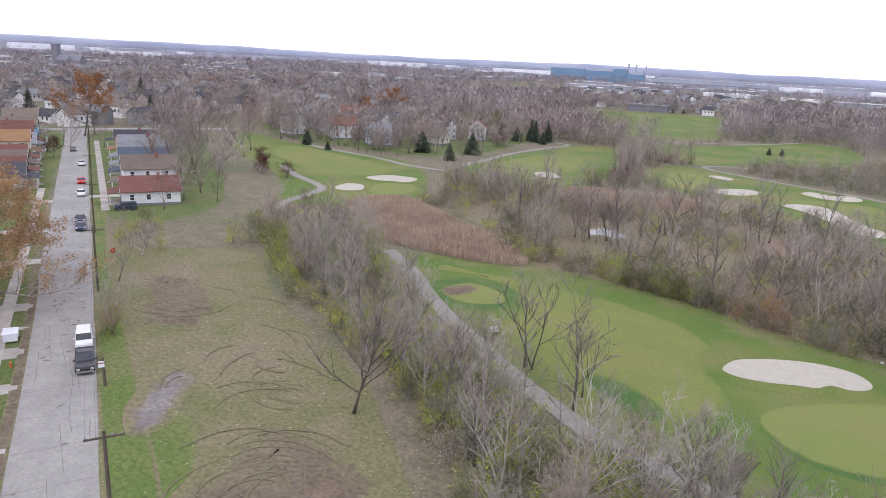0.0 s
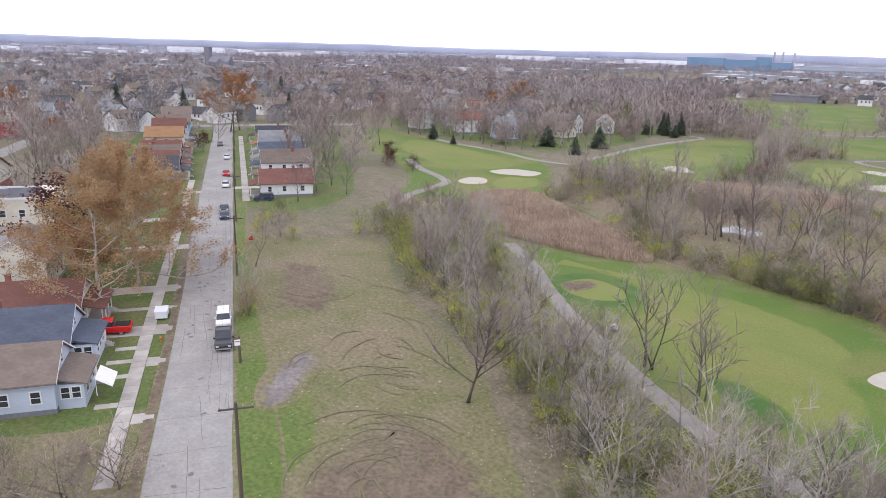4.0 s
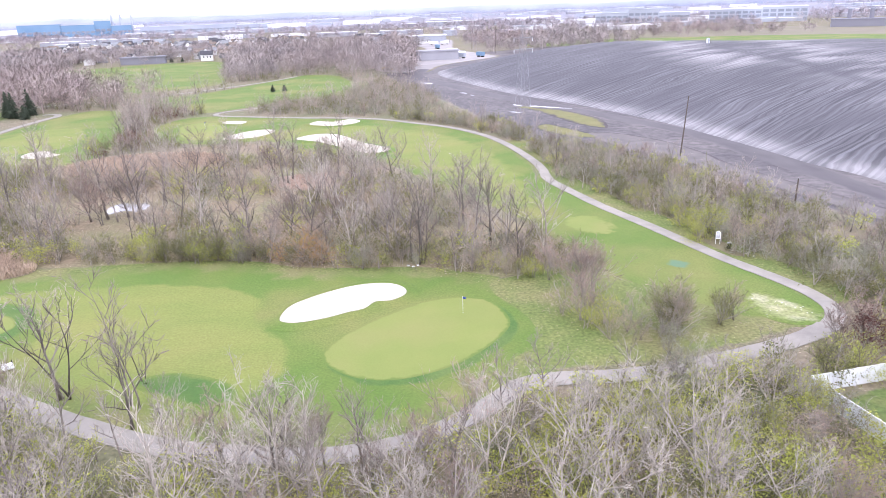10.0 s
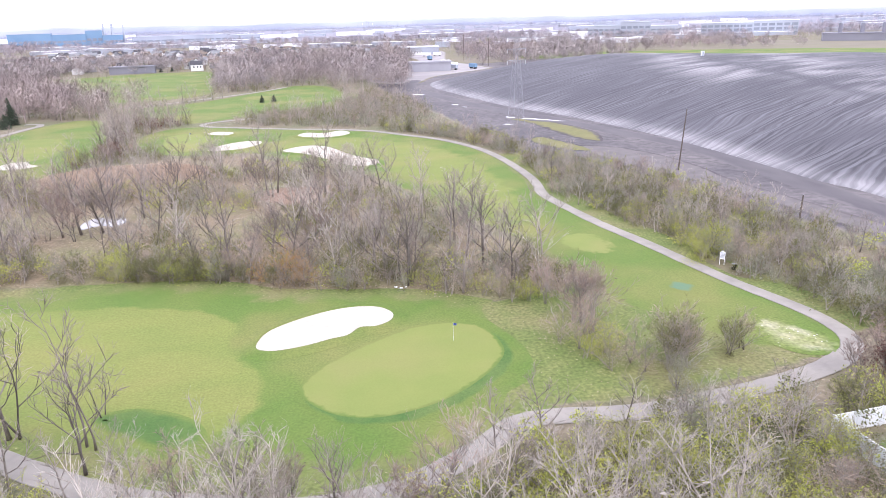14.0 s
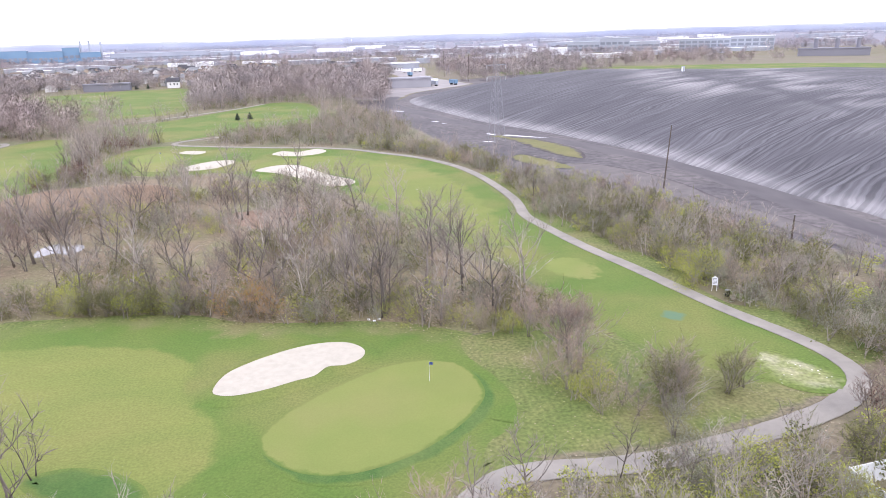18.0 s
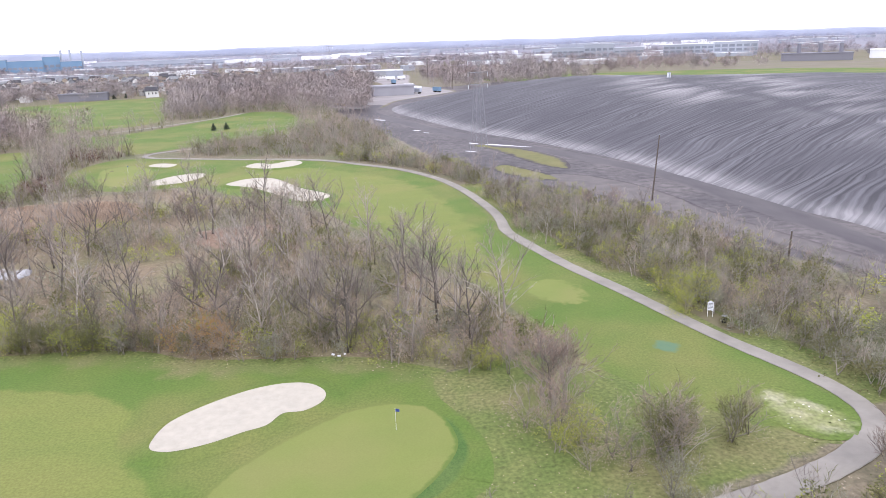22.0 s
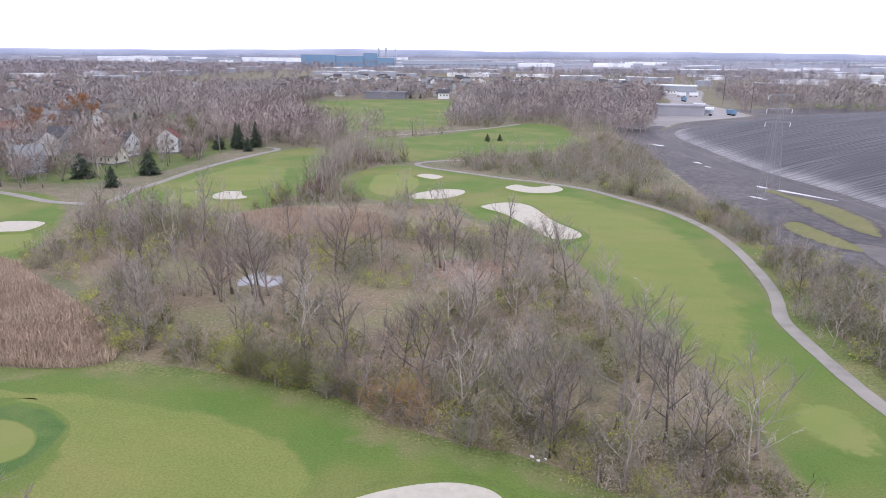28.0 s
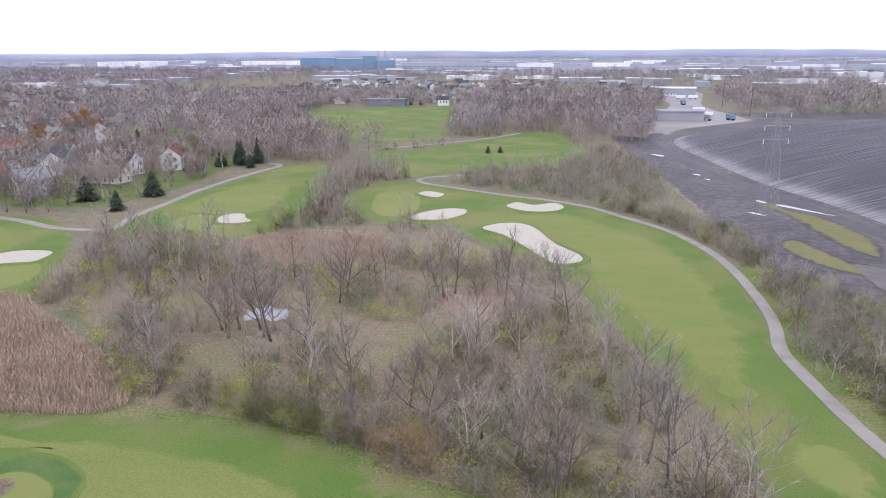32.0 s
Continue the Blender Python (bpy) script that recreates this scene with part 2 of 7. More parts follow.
LOTLAWN = material("lot_grass", (0.10, 0.155, 0.035), (0.13, 0.165, 0.045), 0.4, (0.18, 0.175, 0.075), 0.12, 0.6, grain=0.25, grain_scale=2.2, bump=0.4, bump_scale=6, soft=0.5, under="dry_grass", specks=((0.42, 0.37, 0.30), 1.3, 0.08))
LEAF_O = material("tan_orange_leaves", (0.48, 0.30, 0.13), (0.38, 0.235, 0.105), 0.6, (0.52, 0.36, 0.18), 0.2, 0.6, vary=0.3, island=True, coord="object", leaf=True)

# ---- mesh helpers ----
from mathutils.geometry import tessellate_polygon


class Geo:
    """Vertices and faces of one mesh, filled piece by piece."""

    def __init__(self):
        self.v, self.f, self.m = [], [], []

    def add(self, verts, faces, m=0):
        o = len(self.v)
        self.v.extend(verts)
        self.f.extend([tuple(i + o for i in q) for q in faces])
        self.m.extend([m] * len(faces))
        return self

    def box(self, x0, x1, y0, y1, z0, z1, m=0, bev=0.0):
        """A box with its four upright edges cut by bev."""
        b = bev or 0.0
        if b:
            ring = [(x0 + b, y0), (x1 - b, y0), (x1, y0 + b), (x1, y1 - b), (x1 - b, y1), (x0 + b, y1), (x0, y1 - b), (x0, y0 + b)]
        else:
            ring = [(x0, y0), (x1, y0), (x1, y1), (x0, y1)]
        return self.prism(ring, z0, z1, m)

    def prism(self, ring, z0, z1, m=0, top=1.0):
        n = len(ring)
        cx, cy = sum(p[0] for p in ring) / n, sum(p[1] for p in ring) / n
        vs = [(x, y, z0) for x, y in ring] + [(cx + (x - cx) * top, cy + (y - cy) * top, z1) for x, y in ring]
        fs = [tuple(range(n - 1, -1, -1)), tuple(range(n, 2 * n))] + [(i, (i + 1) % n, n + (i + 1) % n, n + i) for i in range(n)]
        return self.add(vs, fs, m)

    def profile(self, ring, x0, x1, m=0):
        """A ring of (y, z) drawn out along x."""
        n = len(ring)
        vs = [(x0, y, z) for y, z in ring] + [(x1, y, z) for y, z in ring]
        fs = [tuple(range(n)), tuple(range(2 * n - 1, n - 1, -1))] + [(i, n + i, n + (i + 1) % n, (i + 1) % n) for i in range(n)]
        return self.add(vs, fs, m)

    def tube(self, pts, radii, n=6, m=0, cap=True):
        vs, fs = [], []
        k = len(pts)
        for i in range(k):
            d = Vector(pts[min(i + 1, k - 1)]) - Vector(pts[max(i - 1, 0)])
            d = d.normalized() if d.length else Vector((0, 0, 1))
            s = d.cross(Vector((0, 0, 1)) if abs(d.z) < 0.95 else Vector((1, 0, 0))).normalized()
            u = s.cross(d)
            for j in range(n):
                a = 2 * math.pi * j / n
                vs.append(tuple(Vector(pts[i]) + (s * math.cos(a) + u * math.sin(a)) * radii[i]))
        for i in range(k - 1):
            fs += [(i * n + j, i * n + (j + 1) % n, (i + 1) * n + (j + 1) % n, (i + 1) * n + j) for j in range(n)]
        if cap and n > 3:
            fs += [tuple(range(n - 1, -1, -1)), tuple(range((k - 1) * n, k * n))]
        return self.add(vs, fs, m)


def mesh_of(name, g, mats, smooth=False):
    me = bpy.data.meshes.new(name)
    me.from_pydata(g.v, [], g.f)
    for one in mats if isinstance(mats, (list, tuple)) else [mats]:
        me.materials.append(one)
    if isinstance(mats, (list, tuple)) and len(mats) > 1:
        me.polygons.foreach_set("material_index", g.m)
    if smooth:
        me.polygons.foreach_set("use_smooth", [True] * len(me.polygons))
    me.update()
    return me


def part(name, g, mats, parent=None, label="", smooth=False, m=None):
    """One mesh object, under its thing or by itself."""
    ob = new(name, g if isinstance(g, bpy.types.Mesh) else mesh_of(name, g, mats, smooth))
    ob.parent = parent
    if m is not None:
        ob.matrix_basis = m
    return tagged(ob, label)


def thing(name, m, label, category, group="", kind=""):
    ob = new(name)
    ob.empty_display_size = 0.5
    ob.matrix_basis = m
    return tagged(ob, label, category, group, kind)


def spline(pts, n=6, closed=True):
    """A smooth line through the points."""
    out, k = [], len(pts)
    for i in range(k if closed else k - 1):
        q = [pts[(i + j) % k] if closed else pts[min(max(i + j, 0), k - 1)] for j in (-1, 0, 1, 2)]
        for s in range(n):
            t = s / n
            out.append(tuple(0.5 * (2 * q[1][c] + (q[2][c] - q[0][c]) * t + (2 * q[0][c] - 5 * q[1][c] + 4 * q[2][c] - q[3][c]) * t * t
                                    + (3 * q[1][c] - q[0][c] - 3 * q[2][c] + q[3][c]) * t ** 3) for c in (0, 1)))
    return out if closed else out + [tuple(pts[-1])]


def ccw(pts):
    a = sum(p[0] * q[1] - q[0] * p[1] for p, q in zip(pts, pts[1:] + pts[:1]))
    return pts if a > 0 else pts[::-1]


def shifted(pts, d):
    """The closed line moved outwards by d."""
    out, k = [], len(pts)
    for i in range(k):
        t = Vector(pts[(i + 1) % k]) - Vector(pts[i - 1])
        t = t.normalized() if t.length else Vector((1, 0))
        out.append((pts[i][0] + t.y * d, pts[i][1] - t.x * d))
    return out


def sheet(name, pts, z, mat, label, category, edge=1.5, n=6, kind="structure"):
    """A patch of ground cover with a smooth outline and a ragged edge."""
    out = ccw(spline(pts, n))
    inn = shifted(out, -edge)
    k = len(out)
    g = Geo()
    g.add([(x, y, z) for x, y in out] + [(x, y, z + 0.01) for x, y in inn], [(i, (i + 1) % k, k + (i + 1) % k, k + i) for i in range(k)])
    tri = tessellate_polygon([[Vector((x, y, 0)) for x, y in inn]])
    g.f += [tuple(k + i for i in (t if (Vector(inn[t[1]]) - Vector(inn[t[0]])).cross(Vector(inn[t[2]]) - Vector(inn[t[0]])) > 0 else t[::-1])) for t in tri]
    ob = part(name, mesh_of(name, g, mat), None)
    at = ob.data.attributes.new("edge", "FLOAT", "POINT")
    at.data.foreach_set("value", [0.0] * k + [1.0] * k)
    return tagged(ob, label, category, kind=kind)


def inside(x, y, poly):
    hit, j = False, len(poly) - 1
    for i in range(len(poly)):
        xi, yi = poly[i]
        xj, yj = poly[j]
        if (yi > y) != (yj > y) and x < (xj - xi) * (y - yi) / (yj - yi) + xi:
            hit = not hit
        j = i
    return hit


def ribbon(name, pts, width, z, mat, label, category, n=6, kind="structure", thick=0.05):
    """A paved strip along a smooth line, with a crown and rounded shoulders."""
    line = spline(pts, n, closed=False)
    rng = random.Random(len(pts))
    rows, g = [], Geo()
    k = len(line)
    for i in range(k):
        t = (Vector(line[min(i + 1, k - 1)]) - Vector(line[max(i - 1, 0)])).normalized()
        w = width * (1 + rng.uniform(-0.04, 0.04)) / 2
        for s, h in ((-1.06, -thick), (-1, 0), (-0.4, 0.03), (0.4, 0.03), (1, 0), (1.06, -thick)):
            g.v.append((line[i][0] + t.y * s * w, line[i][1] - t.x * s * w, z + h))
    for i in range(k - 1):
        g.f += [(i * 6 + j, i * 6 + j + 1, i * 6 + j + 7, i * 6 + j + 6) for j in range(5)]
    g.m = [0] * len(g.f)
    return tagged(part(name, g, mat), label, category, kind=kind)


def near_line(x, y, line, d):
    for (x0, y0), (x1, y1) in zip(line, line[1:]):
        dx, dy = x1 - x0, y1 - y0
        q = max(0.0, min(1.0, ((x - x0) * dx + (y - y0) * dy) / (dx * dx + dy * dy + 1e-9)))
        if (x - x0 - q * dx) ** 2 + (y - y0 - q * dy) ** 2 < d * d:
            return True
    return False

# ---- land ----
g = Geo()
NX = [-4900, -2500, -1200, -600, -300, -150, 0, 150, 300, 600, 1200, 2500, 4900]
g.v = [(x, y, 0.0) for y in NX for x in NX]
g.f = [(j * 13 + i, j * 13 + i + 1, j * 13 + i + 14, j * 13 + i + 13) for j in range(12) for i in range(12)]
tagged(part("ground", g, LITTER), "brown leaf-littered grassy ground reaching the horizon", "ground", kind="structure")

STREET0, SU, SV = Vector((-44, 18)), Vector((-0.8815, 0.472)), Vector((-0.472, -0.8815))


def st(a, b):
    """A place a metres along the street and b metres to its house side."""
    return tuple(STREET0 + SU * a + SV * b)


CART1 = [(-78, 96), (-66, 88), (-59, 82), (-51, 76), (-44, 71.5), (-37, 67), (-31, 63.5), (-22, 59), (-14, 57), (-7, 56), (-1, 57), (3, 59), (7, 62), (11, 65.5), (15, 66.2), (20, 66),
         (25, 66.5), (30, 67.7), (35, 69), (40, 70.7), (43.5, 72.2), (46.5, 74)]
CART2 = [(44.5, 72.6), (47, 74.3), (48.9, 76.5), (49.8, 79), (49.8, 82), (49.2, 85), (48, 88.5), (45, 96), (42.5, 104), (39.5, 114), (35.5, 126), (32, 140), (30.5, 148), (31, 156), (31, 164), (29.5, 178), (27, 192), (23, 205), (15, 220), (3, 233), (-7, 243),
         (-21, 250), (-32, 253), (-42, 257), (-54, 262), (-65, 267), (-69, 273), (-65, 280), (-52, 288)]
CART3 = [(-200, 192), (-185, 188), (-160, 186), (-140, 181), (-128, 182), (-125, 186), (-129, 198), (-131, 214), (-134, 235), (-135, 258), (-134, 278), (-133, 286), (-136, 292), (-141, 292)]
CART4 = [(-112, 96), (-121, 108), (-124, 116), (-126, 123), (-129, 130), (-136, 134), (-147, 138), (-156, 143), (-164, 148)]
CART5 = [(-160, 318), (-140, 332), (-118, 342), (-95, 366), (-72, 398), (-60, 425)]
ROADLINE = [st(-70, 0), st(-20, 0), st(30, 0), st(80, 0), st(130, 0), st(180, 0), st(235, 0), st(270, 0)]

ROUGH_A = [(-73, 98.5), (-64, 101.5), (-56, 104.5), (-44, 106), (-33, 106.5), (-22, 104.5), (-16, 101.5), (-8, 100), (0, 99), (6, 97), (12, 93), (16, 86), (18, 79), (17, 72), (13, 68), (8, 63), (2, 59),
           (-6, 58), (-14, 59), (-23, 61), (-34, 66), (-46, 73), (-60, 83), (-71, 93)]
ROUGH_B = [(50, 77), (49, 85), (44, 101), (40, 119), (34, 134), (30, 146), (30, 160), (28, 180), (23, 204), (12, 223), (-6, 241), (-24, 250), (-50, 260), (-70, 268), (-80, 262), (-82, 240), (-76, 222),
           (-58, 209), (-40, 210), (-30, 199), (-12, 181), (-3, 170), (3, 156), (10, 140), (17, 127), (22, 115), (25, 102), (27, 92), (33, 83), (40, 76)]
ROUGH_C = [(-126, 186), (-131, 206), (-132, 229), (-133, 255), (-131, 285), (-124, 300), (-110, 290), (-98, 262), (-88, 232), (-82, 205), (-84, 188), (-100, 181)]
ROUGH_D = [(-240, 196), (-205, 190), (-180, 189), (-150, 189), (-132, 178), (-115, 158), (-104, 138), (-104, 122), (-118, 112), (-128, 112), (-140, 126), (-165, 142), (-185, 150), (-215, 168)]
ROUGH_E = [(-122, 330), (-95, 350), (-72, 395), (-55, 432), (-36, 420), (-26, 385), (-16, 360), (-22, 322), (-45, 312), (-58, 292), (-74, 278), (-84, 290)]
YARD = [(38.5, 59), (52, 62), (56, 52), (40, 50)]
MEADOW = [(-250, 540), (-165, 600), (-130, 560), (-98, 410), (-112, 374), (-150, 372), (-200, 440)]
sheet("rough_a", ROUGH_A, 0.03, ROUGH, "bright green mown rough beside the near green", "grass", 6)
sheet("unmown_edge", shifted(ccw(ROUGH_A), 3.0), 0.022, ROUGHDRY, "yellow-brown unmown grass at the wood edge", "grass", 3)
sheet("rough_b", ROUGH_B, 0.03, ROUGH, "bright green mown rough along the curved cart path", "grass", 2.0)
sheet("rough_c", ROUGH_C, 0.03, ROUGH, "bright green mown rough of a farther hole", "grass", 2.5)
sheet("rough_d", ROUGH_D, 0.03, ROUGH, "bright green mown rough below the houses", "grass", 2.5)
sheet("rough_e", ROUGH_E, 0.03, ROUGH, "pale green mown grass among far trees", "grass", 3)
sheet("meadow", MEADOW, 0.03, ROUGH, "wide flat green sports field before far houses", "grass", 6)
sheet("far_lawn_1", [(-300, 505), (-240, 520), (-225, 470), (-245, 440), (-280, 460)], 0.03, ROUGH, "pale green far lawn among trees", "grass", 4)
sheet("far_lawn_2", [(-292, 410), (-262, 420), (-240, 380), (-245, 335), (-280, 350)], 0.03, ROUGH, "green far fairway with a path", "grass", 4)
sheet("fairway_a", [(-66, 94), (-54, 98), (-40, 99), (-26, 97), (-19, 92), (-17, 84), (-13, 77), (-12, 70), (-18, 64), (-27, 66), (-36, 71), (-42, 78), (-46, 87), (-56, 93)], 0.04, FAIRWAY,
      "smooth striped fairway leading to the near green", "grass", 2.2)
sheet("fairway_b", [(24, 128), (27, 146), (26, 165), (22, 188), (14, 208), (0, 224), (-14, 234), (-32, 226), (-34, 212), (-14, 190), (-3, 178), (5, 160), (12, 146), (18, 134)], 0.04, FAIRWAY,
      "smooth pale fairway curving beside the cart path", "grass", 5)
sheet("fairway_c", [(-122, 208), (-127, 230), (-124, 250), (-110, 252), (-100, 236), (-96, 216), (-104, 206)], 0.04, FAIRWAY, "smooth pale green fairway of a farther hole", "grass", 3)
sheet("fairway_d", [(-200, 184), (-170, 182), (-148, 176), (-134, 164), (-140, 148), (-160, 150), (-190, 165)], 0.04, FAIRWAY, "smooth green fairway below the houses", "grass", 3)
GREEN_A = [(-9.3, 73.2), (-8.2, 77.3), (-4.8, 81.6), (-0.4, 85.4), (3.2, 87.3), (7.0, 87.8), (10.5, 85.7), (11.9, 80.2), (10.3, 76.1), (6.7, 71.8), (2.6, 69.0), (-2.0, 67.8), (-6.2, 69.2)]
sheet("green_a", GREEN_A, 0.072, GREEN, "smooth oval putting green, pale yellow-green", "putting green", 0.7)
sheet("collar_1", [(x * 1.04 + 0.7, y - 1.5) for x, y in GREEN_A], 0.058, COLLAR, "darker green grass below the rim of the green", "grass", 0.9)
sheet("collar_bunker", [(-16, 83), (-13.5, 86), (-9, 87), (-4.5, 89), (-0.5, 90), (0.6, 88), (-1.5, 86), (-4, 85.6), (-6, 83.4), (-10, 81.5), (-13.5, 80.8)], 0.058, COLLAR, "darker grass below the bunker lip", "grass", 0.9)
sheet("collar_2", [(-28, 70.5), (-25, 72), (-21, 71), (-17.5, 68.5), (-16.5, 65.5), (-20, 65), (-25, 67.5)], 0.058, COLLAR, "dark green hollow in the fairway", "grass", 1.2)
sheet("collar_tee", [(-62, 86), (-57, 94), (-48, 92), (-45, 85), (-49, 79), (-57, 80)], 0.056, COLLAR, "darker grass ring round the tee", "grass", 1.5)
sheet("green_tee", [(-58, 86), (-56, 90.5), (-50, 89.5), (-47.5, 85.5), (-51, 82), (-56, 82.5)], 0.072, GREEN, "raised oval tee with worn grass", "tee", 0.5)
sheet("worn_tee", [(-58, 85), (-56, 89), (-53.5, 88), (-54, 84), (-56, 83)], 0.09, BARE, "worn bare patch on the tee", "soil", 1)
sheet("green_b", [(-72, 236), (-74, 246), (-68, 252), (-60, 246), (-55, 232), (-54, 219), (-60, 216), (-67, 222)], 0.056, GREEN, "smooth pale putting green by white bunkers", "putting green", 0.8)
sheet("green_c", [(-110, 190), (-116, 200), (-108, 205), (-98, 197), (-99, 188)], 0.056, GREEN, "smooth pale putting green of a farther hole", "putting green", 0.8)
sheet("green_d", [(-123, 143), (-124, 153), (-117, 154), (-110, 145), (-112, 136), (-118, 136)], 0.056, GREEN, "smooth pale putting green behind two bunkers", "putting green", 0.8)
sheet("tee_b", [(25.5, 117), (29, 121.5), (33.5, 120), (35.3, 114), (33, 109), (29, 110), (26.5, 113)], 0.056, GREEN, "low oval tee on the curved hole", "tee", 2.6)
sheet("bare_patch", [(40, 80), (42, 85), (45, 84), (48, 79), (47.5, 75), (44, 74.5), (41.5, 76)], 0.06, SANDY, "sandy worn grass inside the path bend", "soil", 3)
sheet("unmown_strip", [(8, 65.5), (14, 67.6), (22, 67.8), (30, 69.2), (38, 71.5), (45, 74.8), (41, 77), (36, 85), (30, 94), (27, 100), (20, 97), (10, 92), (11, 80), (9, 70)], 0.026, ROUGHDRY, "unmown grass and weeds between path and green", "grass", 1.5)
edge_line = CART2[3:17]
sheet("path_verge", [(x - 0.5, y) for x, y in edge_line] + [(x + 6.0, y + 1.5) for x, y in edge_line[::-1]], 0.025, ROUGHDRY, "weedy grass strip between path and hedge", "grass", 1.0)
sheet("wood_floor", [(-60, 108), (-46, 105.5), (-34, 105), (-24, 104), (-17, 100), (-8, 98.5), (2, 97.5), (10, 93.5), (19, 90), (25, 94), (24, 106), (20, 118), (12, 130), (6, 144), (0, 158), (-5, 170), (-14, 182), (-30, 197), (-44, 207), (-62, 205), (-84, 190), (-100, 178), (-106, 150), (-104, 134), (-86, 130), (-70, 120)], 0.02, FLOOR, "tan leaf-strewn floor of the wood", "ground", 2)
sheet("reed_bed_1", [(-112, 121), (-111, 132), (-104, 136), (-87, 127), (-70, 119), (-58, 111), (-55, 105), (-64, 101), (-76, 100), (-86, 101), (-97, 108)], 0.04, REED, "tan dry reed bed beside the fairway", "reeds", 2)
sheet("reed_bed_2", [(-84, 184), (-74, 194), (-56, 195), (-42, 184), (-46, 170), (-62, 163), (-76, 170)], 0.04, REED, "tan dry reed bed in the wood", "reeds", 3)
sheet("reed_bed_3", [(-30, 162), (-14, 166), (-6, 156), (-14, 147), (-26, 150)], 0.04, REED, "small tan reed clearing in the wood", "reeds", 3)
FIELD = [st(-40, -4), st(0, -4.2), st(40, -4.2), st(80, -4.5), st(108, -5), (-112, 66), (-98, 78), (-90, 77), (-74, 66), (-58, 59), (-46, 54), (-38, 48), (-28, 40), (-18, 28), (-10, 10)]
sheet("field", FIELD, 0.03, DRY, "worn grassy lot with leaves and tyre marks", "grass", 1.5)
sheet("verge", [st(-40, -3.6), st(0, -3.6), st(40, -3.7), st(90, -3.8), st(112, -4), st(112, -6.5), st(70, -6.2), st(30, -7.5), st(0, -8), st(-40, -7)], 0.06, LOTLAWN, "strip of greener grass beside the road", "grass", 0.8)
sheet("bare_soil_1", [(-64, 41), (-60.5, 42), (-57, 39), (-53.5, 34), (-54, 30.5), (-58, 32), (-61.5, 35.5)], 0.072, ASHY, "pale grey dried mud patch in the lot", "soil", 3)
sheet("bare_soil_3", [(-95, 58), (-88, 63), (-76, 57), (-71, 50), (-78, 46), (-88, 52)], 0.068, BARE, "brown worn patch with tyre marks in the lot", "soil", 4)
sheet("lot_grass", [(-56, 36), (-52, 36), (-44, 30), (-42, 24), (-52, 24), (-56, 30)], 0.05, LOTLAWN, "greener grass strip in the lot", "grass", 1.5)
sheet("yard_lawn", YARD, 0.04, LAWN, "small green back lawn behind a white fence", "grass", 1.0)
sheet("bare_soil_2", [(-47, 39), (-43, 42), (-35, 41), (-27, 37), (-24, 30), (-30, 24), (-42, 25)], 0.064, BARE, "brown scraped soil with tyre rings", "soil", 4.5)
sheet("dry_side_lawn", [st(4, 4.6), st(4, 30), st(18, 34), st(19, 20), st(19, 4.6)], 0.028, DRY, "brown and green grass beside the last house", "grass", 1.5)
sheet("road_edge_litter", [st(-20, 3.2), st(5, 3.4), st(30, 3.2), st(62, 3.3), st(62, 4.0), st(30, 4.3), st(5, 4.6), st(-20, 4.4)], 0.118, BARE, "fallen leaves and soil along the road edge", "soil", 0.35)
sheet("house_lawns", [st(17.5, 4), st(17.5, 27), st(30, 31), st(60, 34), st(140, 30), st(250, 30), st(250, 4), st(140, 4), st(60, 4)], 0.03, LAWN, "patchy green front lawns along the street", "grass", 1.5)
sheet("house_lawns_right", [st(112, -4.5), st(112, -30), st(180, -40), st(250, -40), st(250, -4.5)], 0.03, LAWN, "patchy green lawns across the street", "grass", 1.5)
ribbon("road", ROADLINE, 7.0, 0.08, ROADM, "cracked pale grey street with old patches", "road", thick=0.08)
ribbon("cart_path_1", CART1, 2.4, 0.13, PATHM, "pale worn cart path below bare trees", "path")
ribbon("cart_path_2", CART2, 2.1, 0.138, PATHM, "pale cart path curving along the hedge", "path")
ribbon("cart_path_3", CART3, 2.5, 0.13, PATHM, "pale cart path below the houses", "path")
ribbon("cart_path_4", CART4, 2.5, 0.13, PATHM, "pale curved cart path by the far bunkers", "path")
ribbon("cart_path_5", CART5, 2.5, 0.13, PATHM, "pale far cart path among trees", "path")


def bunker(name, pts, label, rise=0.35):
    out = ccw(spline(pts, 6))
    k = len(out)
    base = thing(name, pose(0, 0, 0), label, "bunker", "sand bunkers")
    g = Geo()
    rings = [(1.8, 0.05), (0.9, 0.18), (0.3, rise), (0.0, rise - 0.03), (-0.12, 0.16)]
    for d, z in rings:
        g.v += [(x, y, z) for x, y in shifted(out, d)]
    for r in range(len(rings) - 1):
        g.f += [(r * k + i, r * k + (i + 1) % k, (r + 1) * k + (i + 1) % k, (r + 1) * k + i) for i in range(k)]
    g.m = [0] * len(g.f)
    lip = part("grass_lip", mesh_of("grass_lip", g, ROUGH, True), None, base, "raised grass lip")
    at = lip.data.attributes.new("edge", "FLOAT", "POINT")
    at.data.foreach_set("value", [1.0] * (5 * k))
    g = Geo()
    inn = shifted(out, -0.7)
    g.v = [(x, y, 0.27) for x, y in shifted(out, -0.02)] + [(x, y, 0.17) for x, y in inn]
    g.f = [(i, (i + 1) % k, k + (i + 1) % k, k + i) for i in range(k)]
    tri = tessellate_polygon([[Vector((x, y, 0)) for x, y in inn]])
    g.f += [tuple(k + i for i in (t if (Vector(inn[t[1]]) - Vector(inn[t[0]])).cross(Vector(inn[t[2]]) - Vector(inn[t[0]])) > 0 else t[::-1])) for t in tri]
    part("sand", mesh_of("sand", g, SAND), None, base, "pale raked sand")
    return base


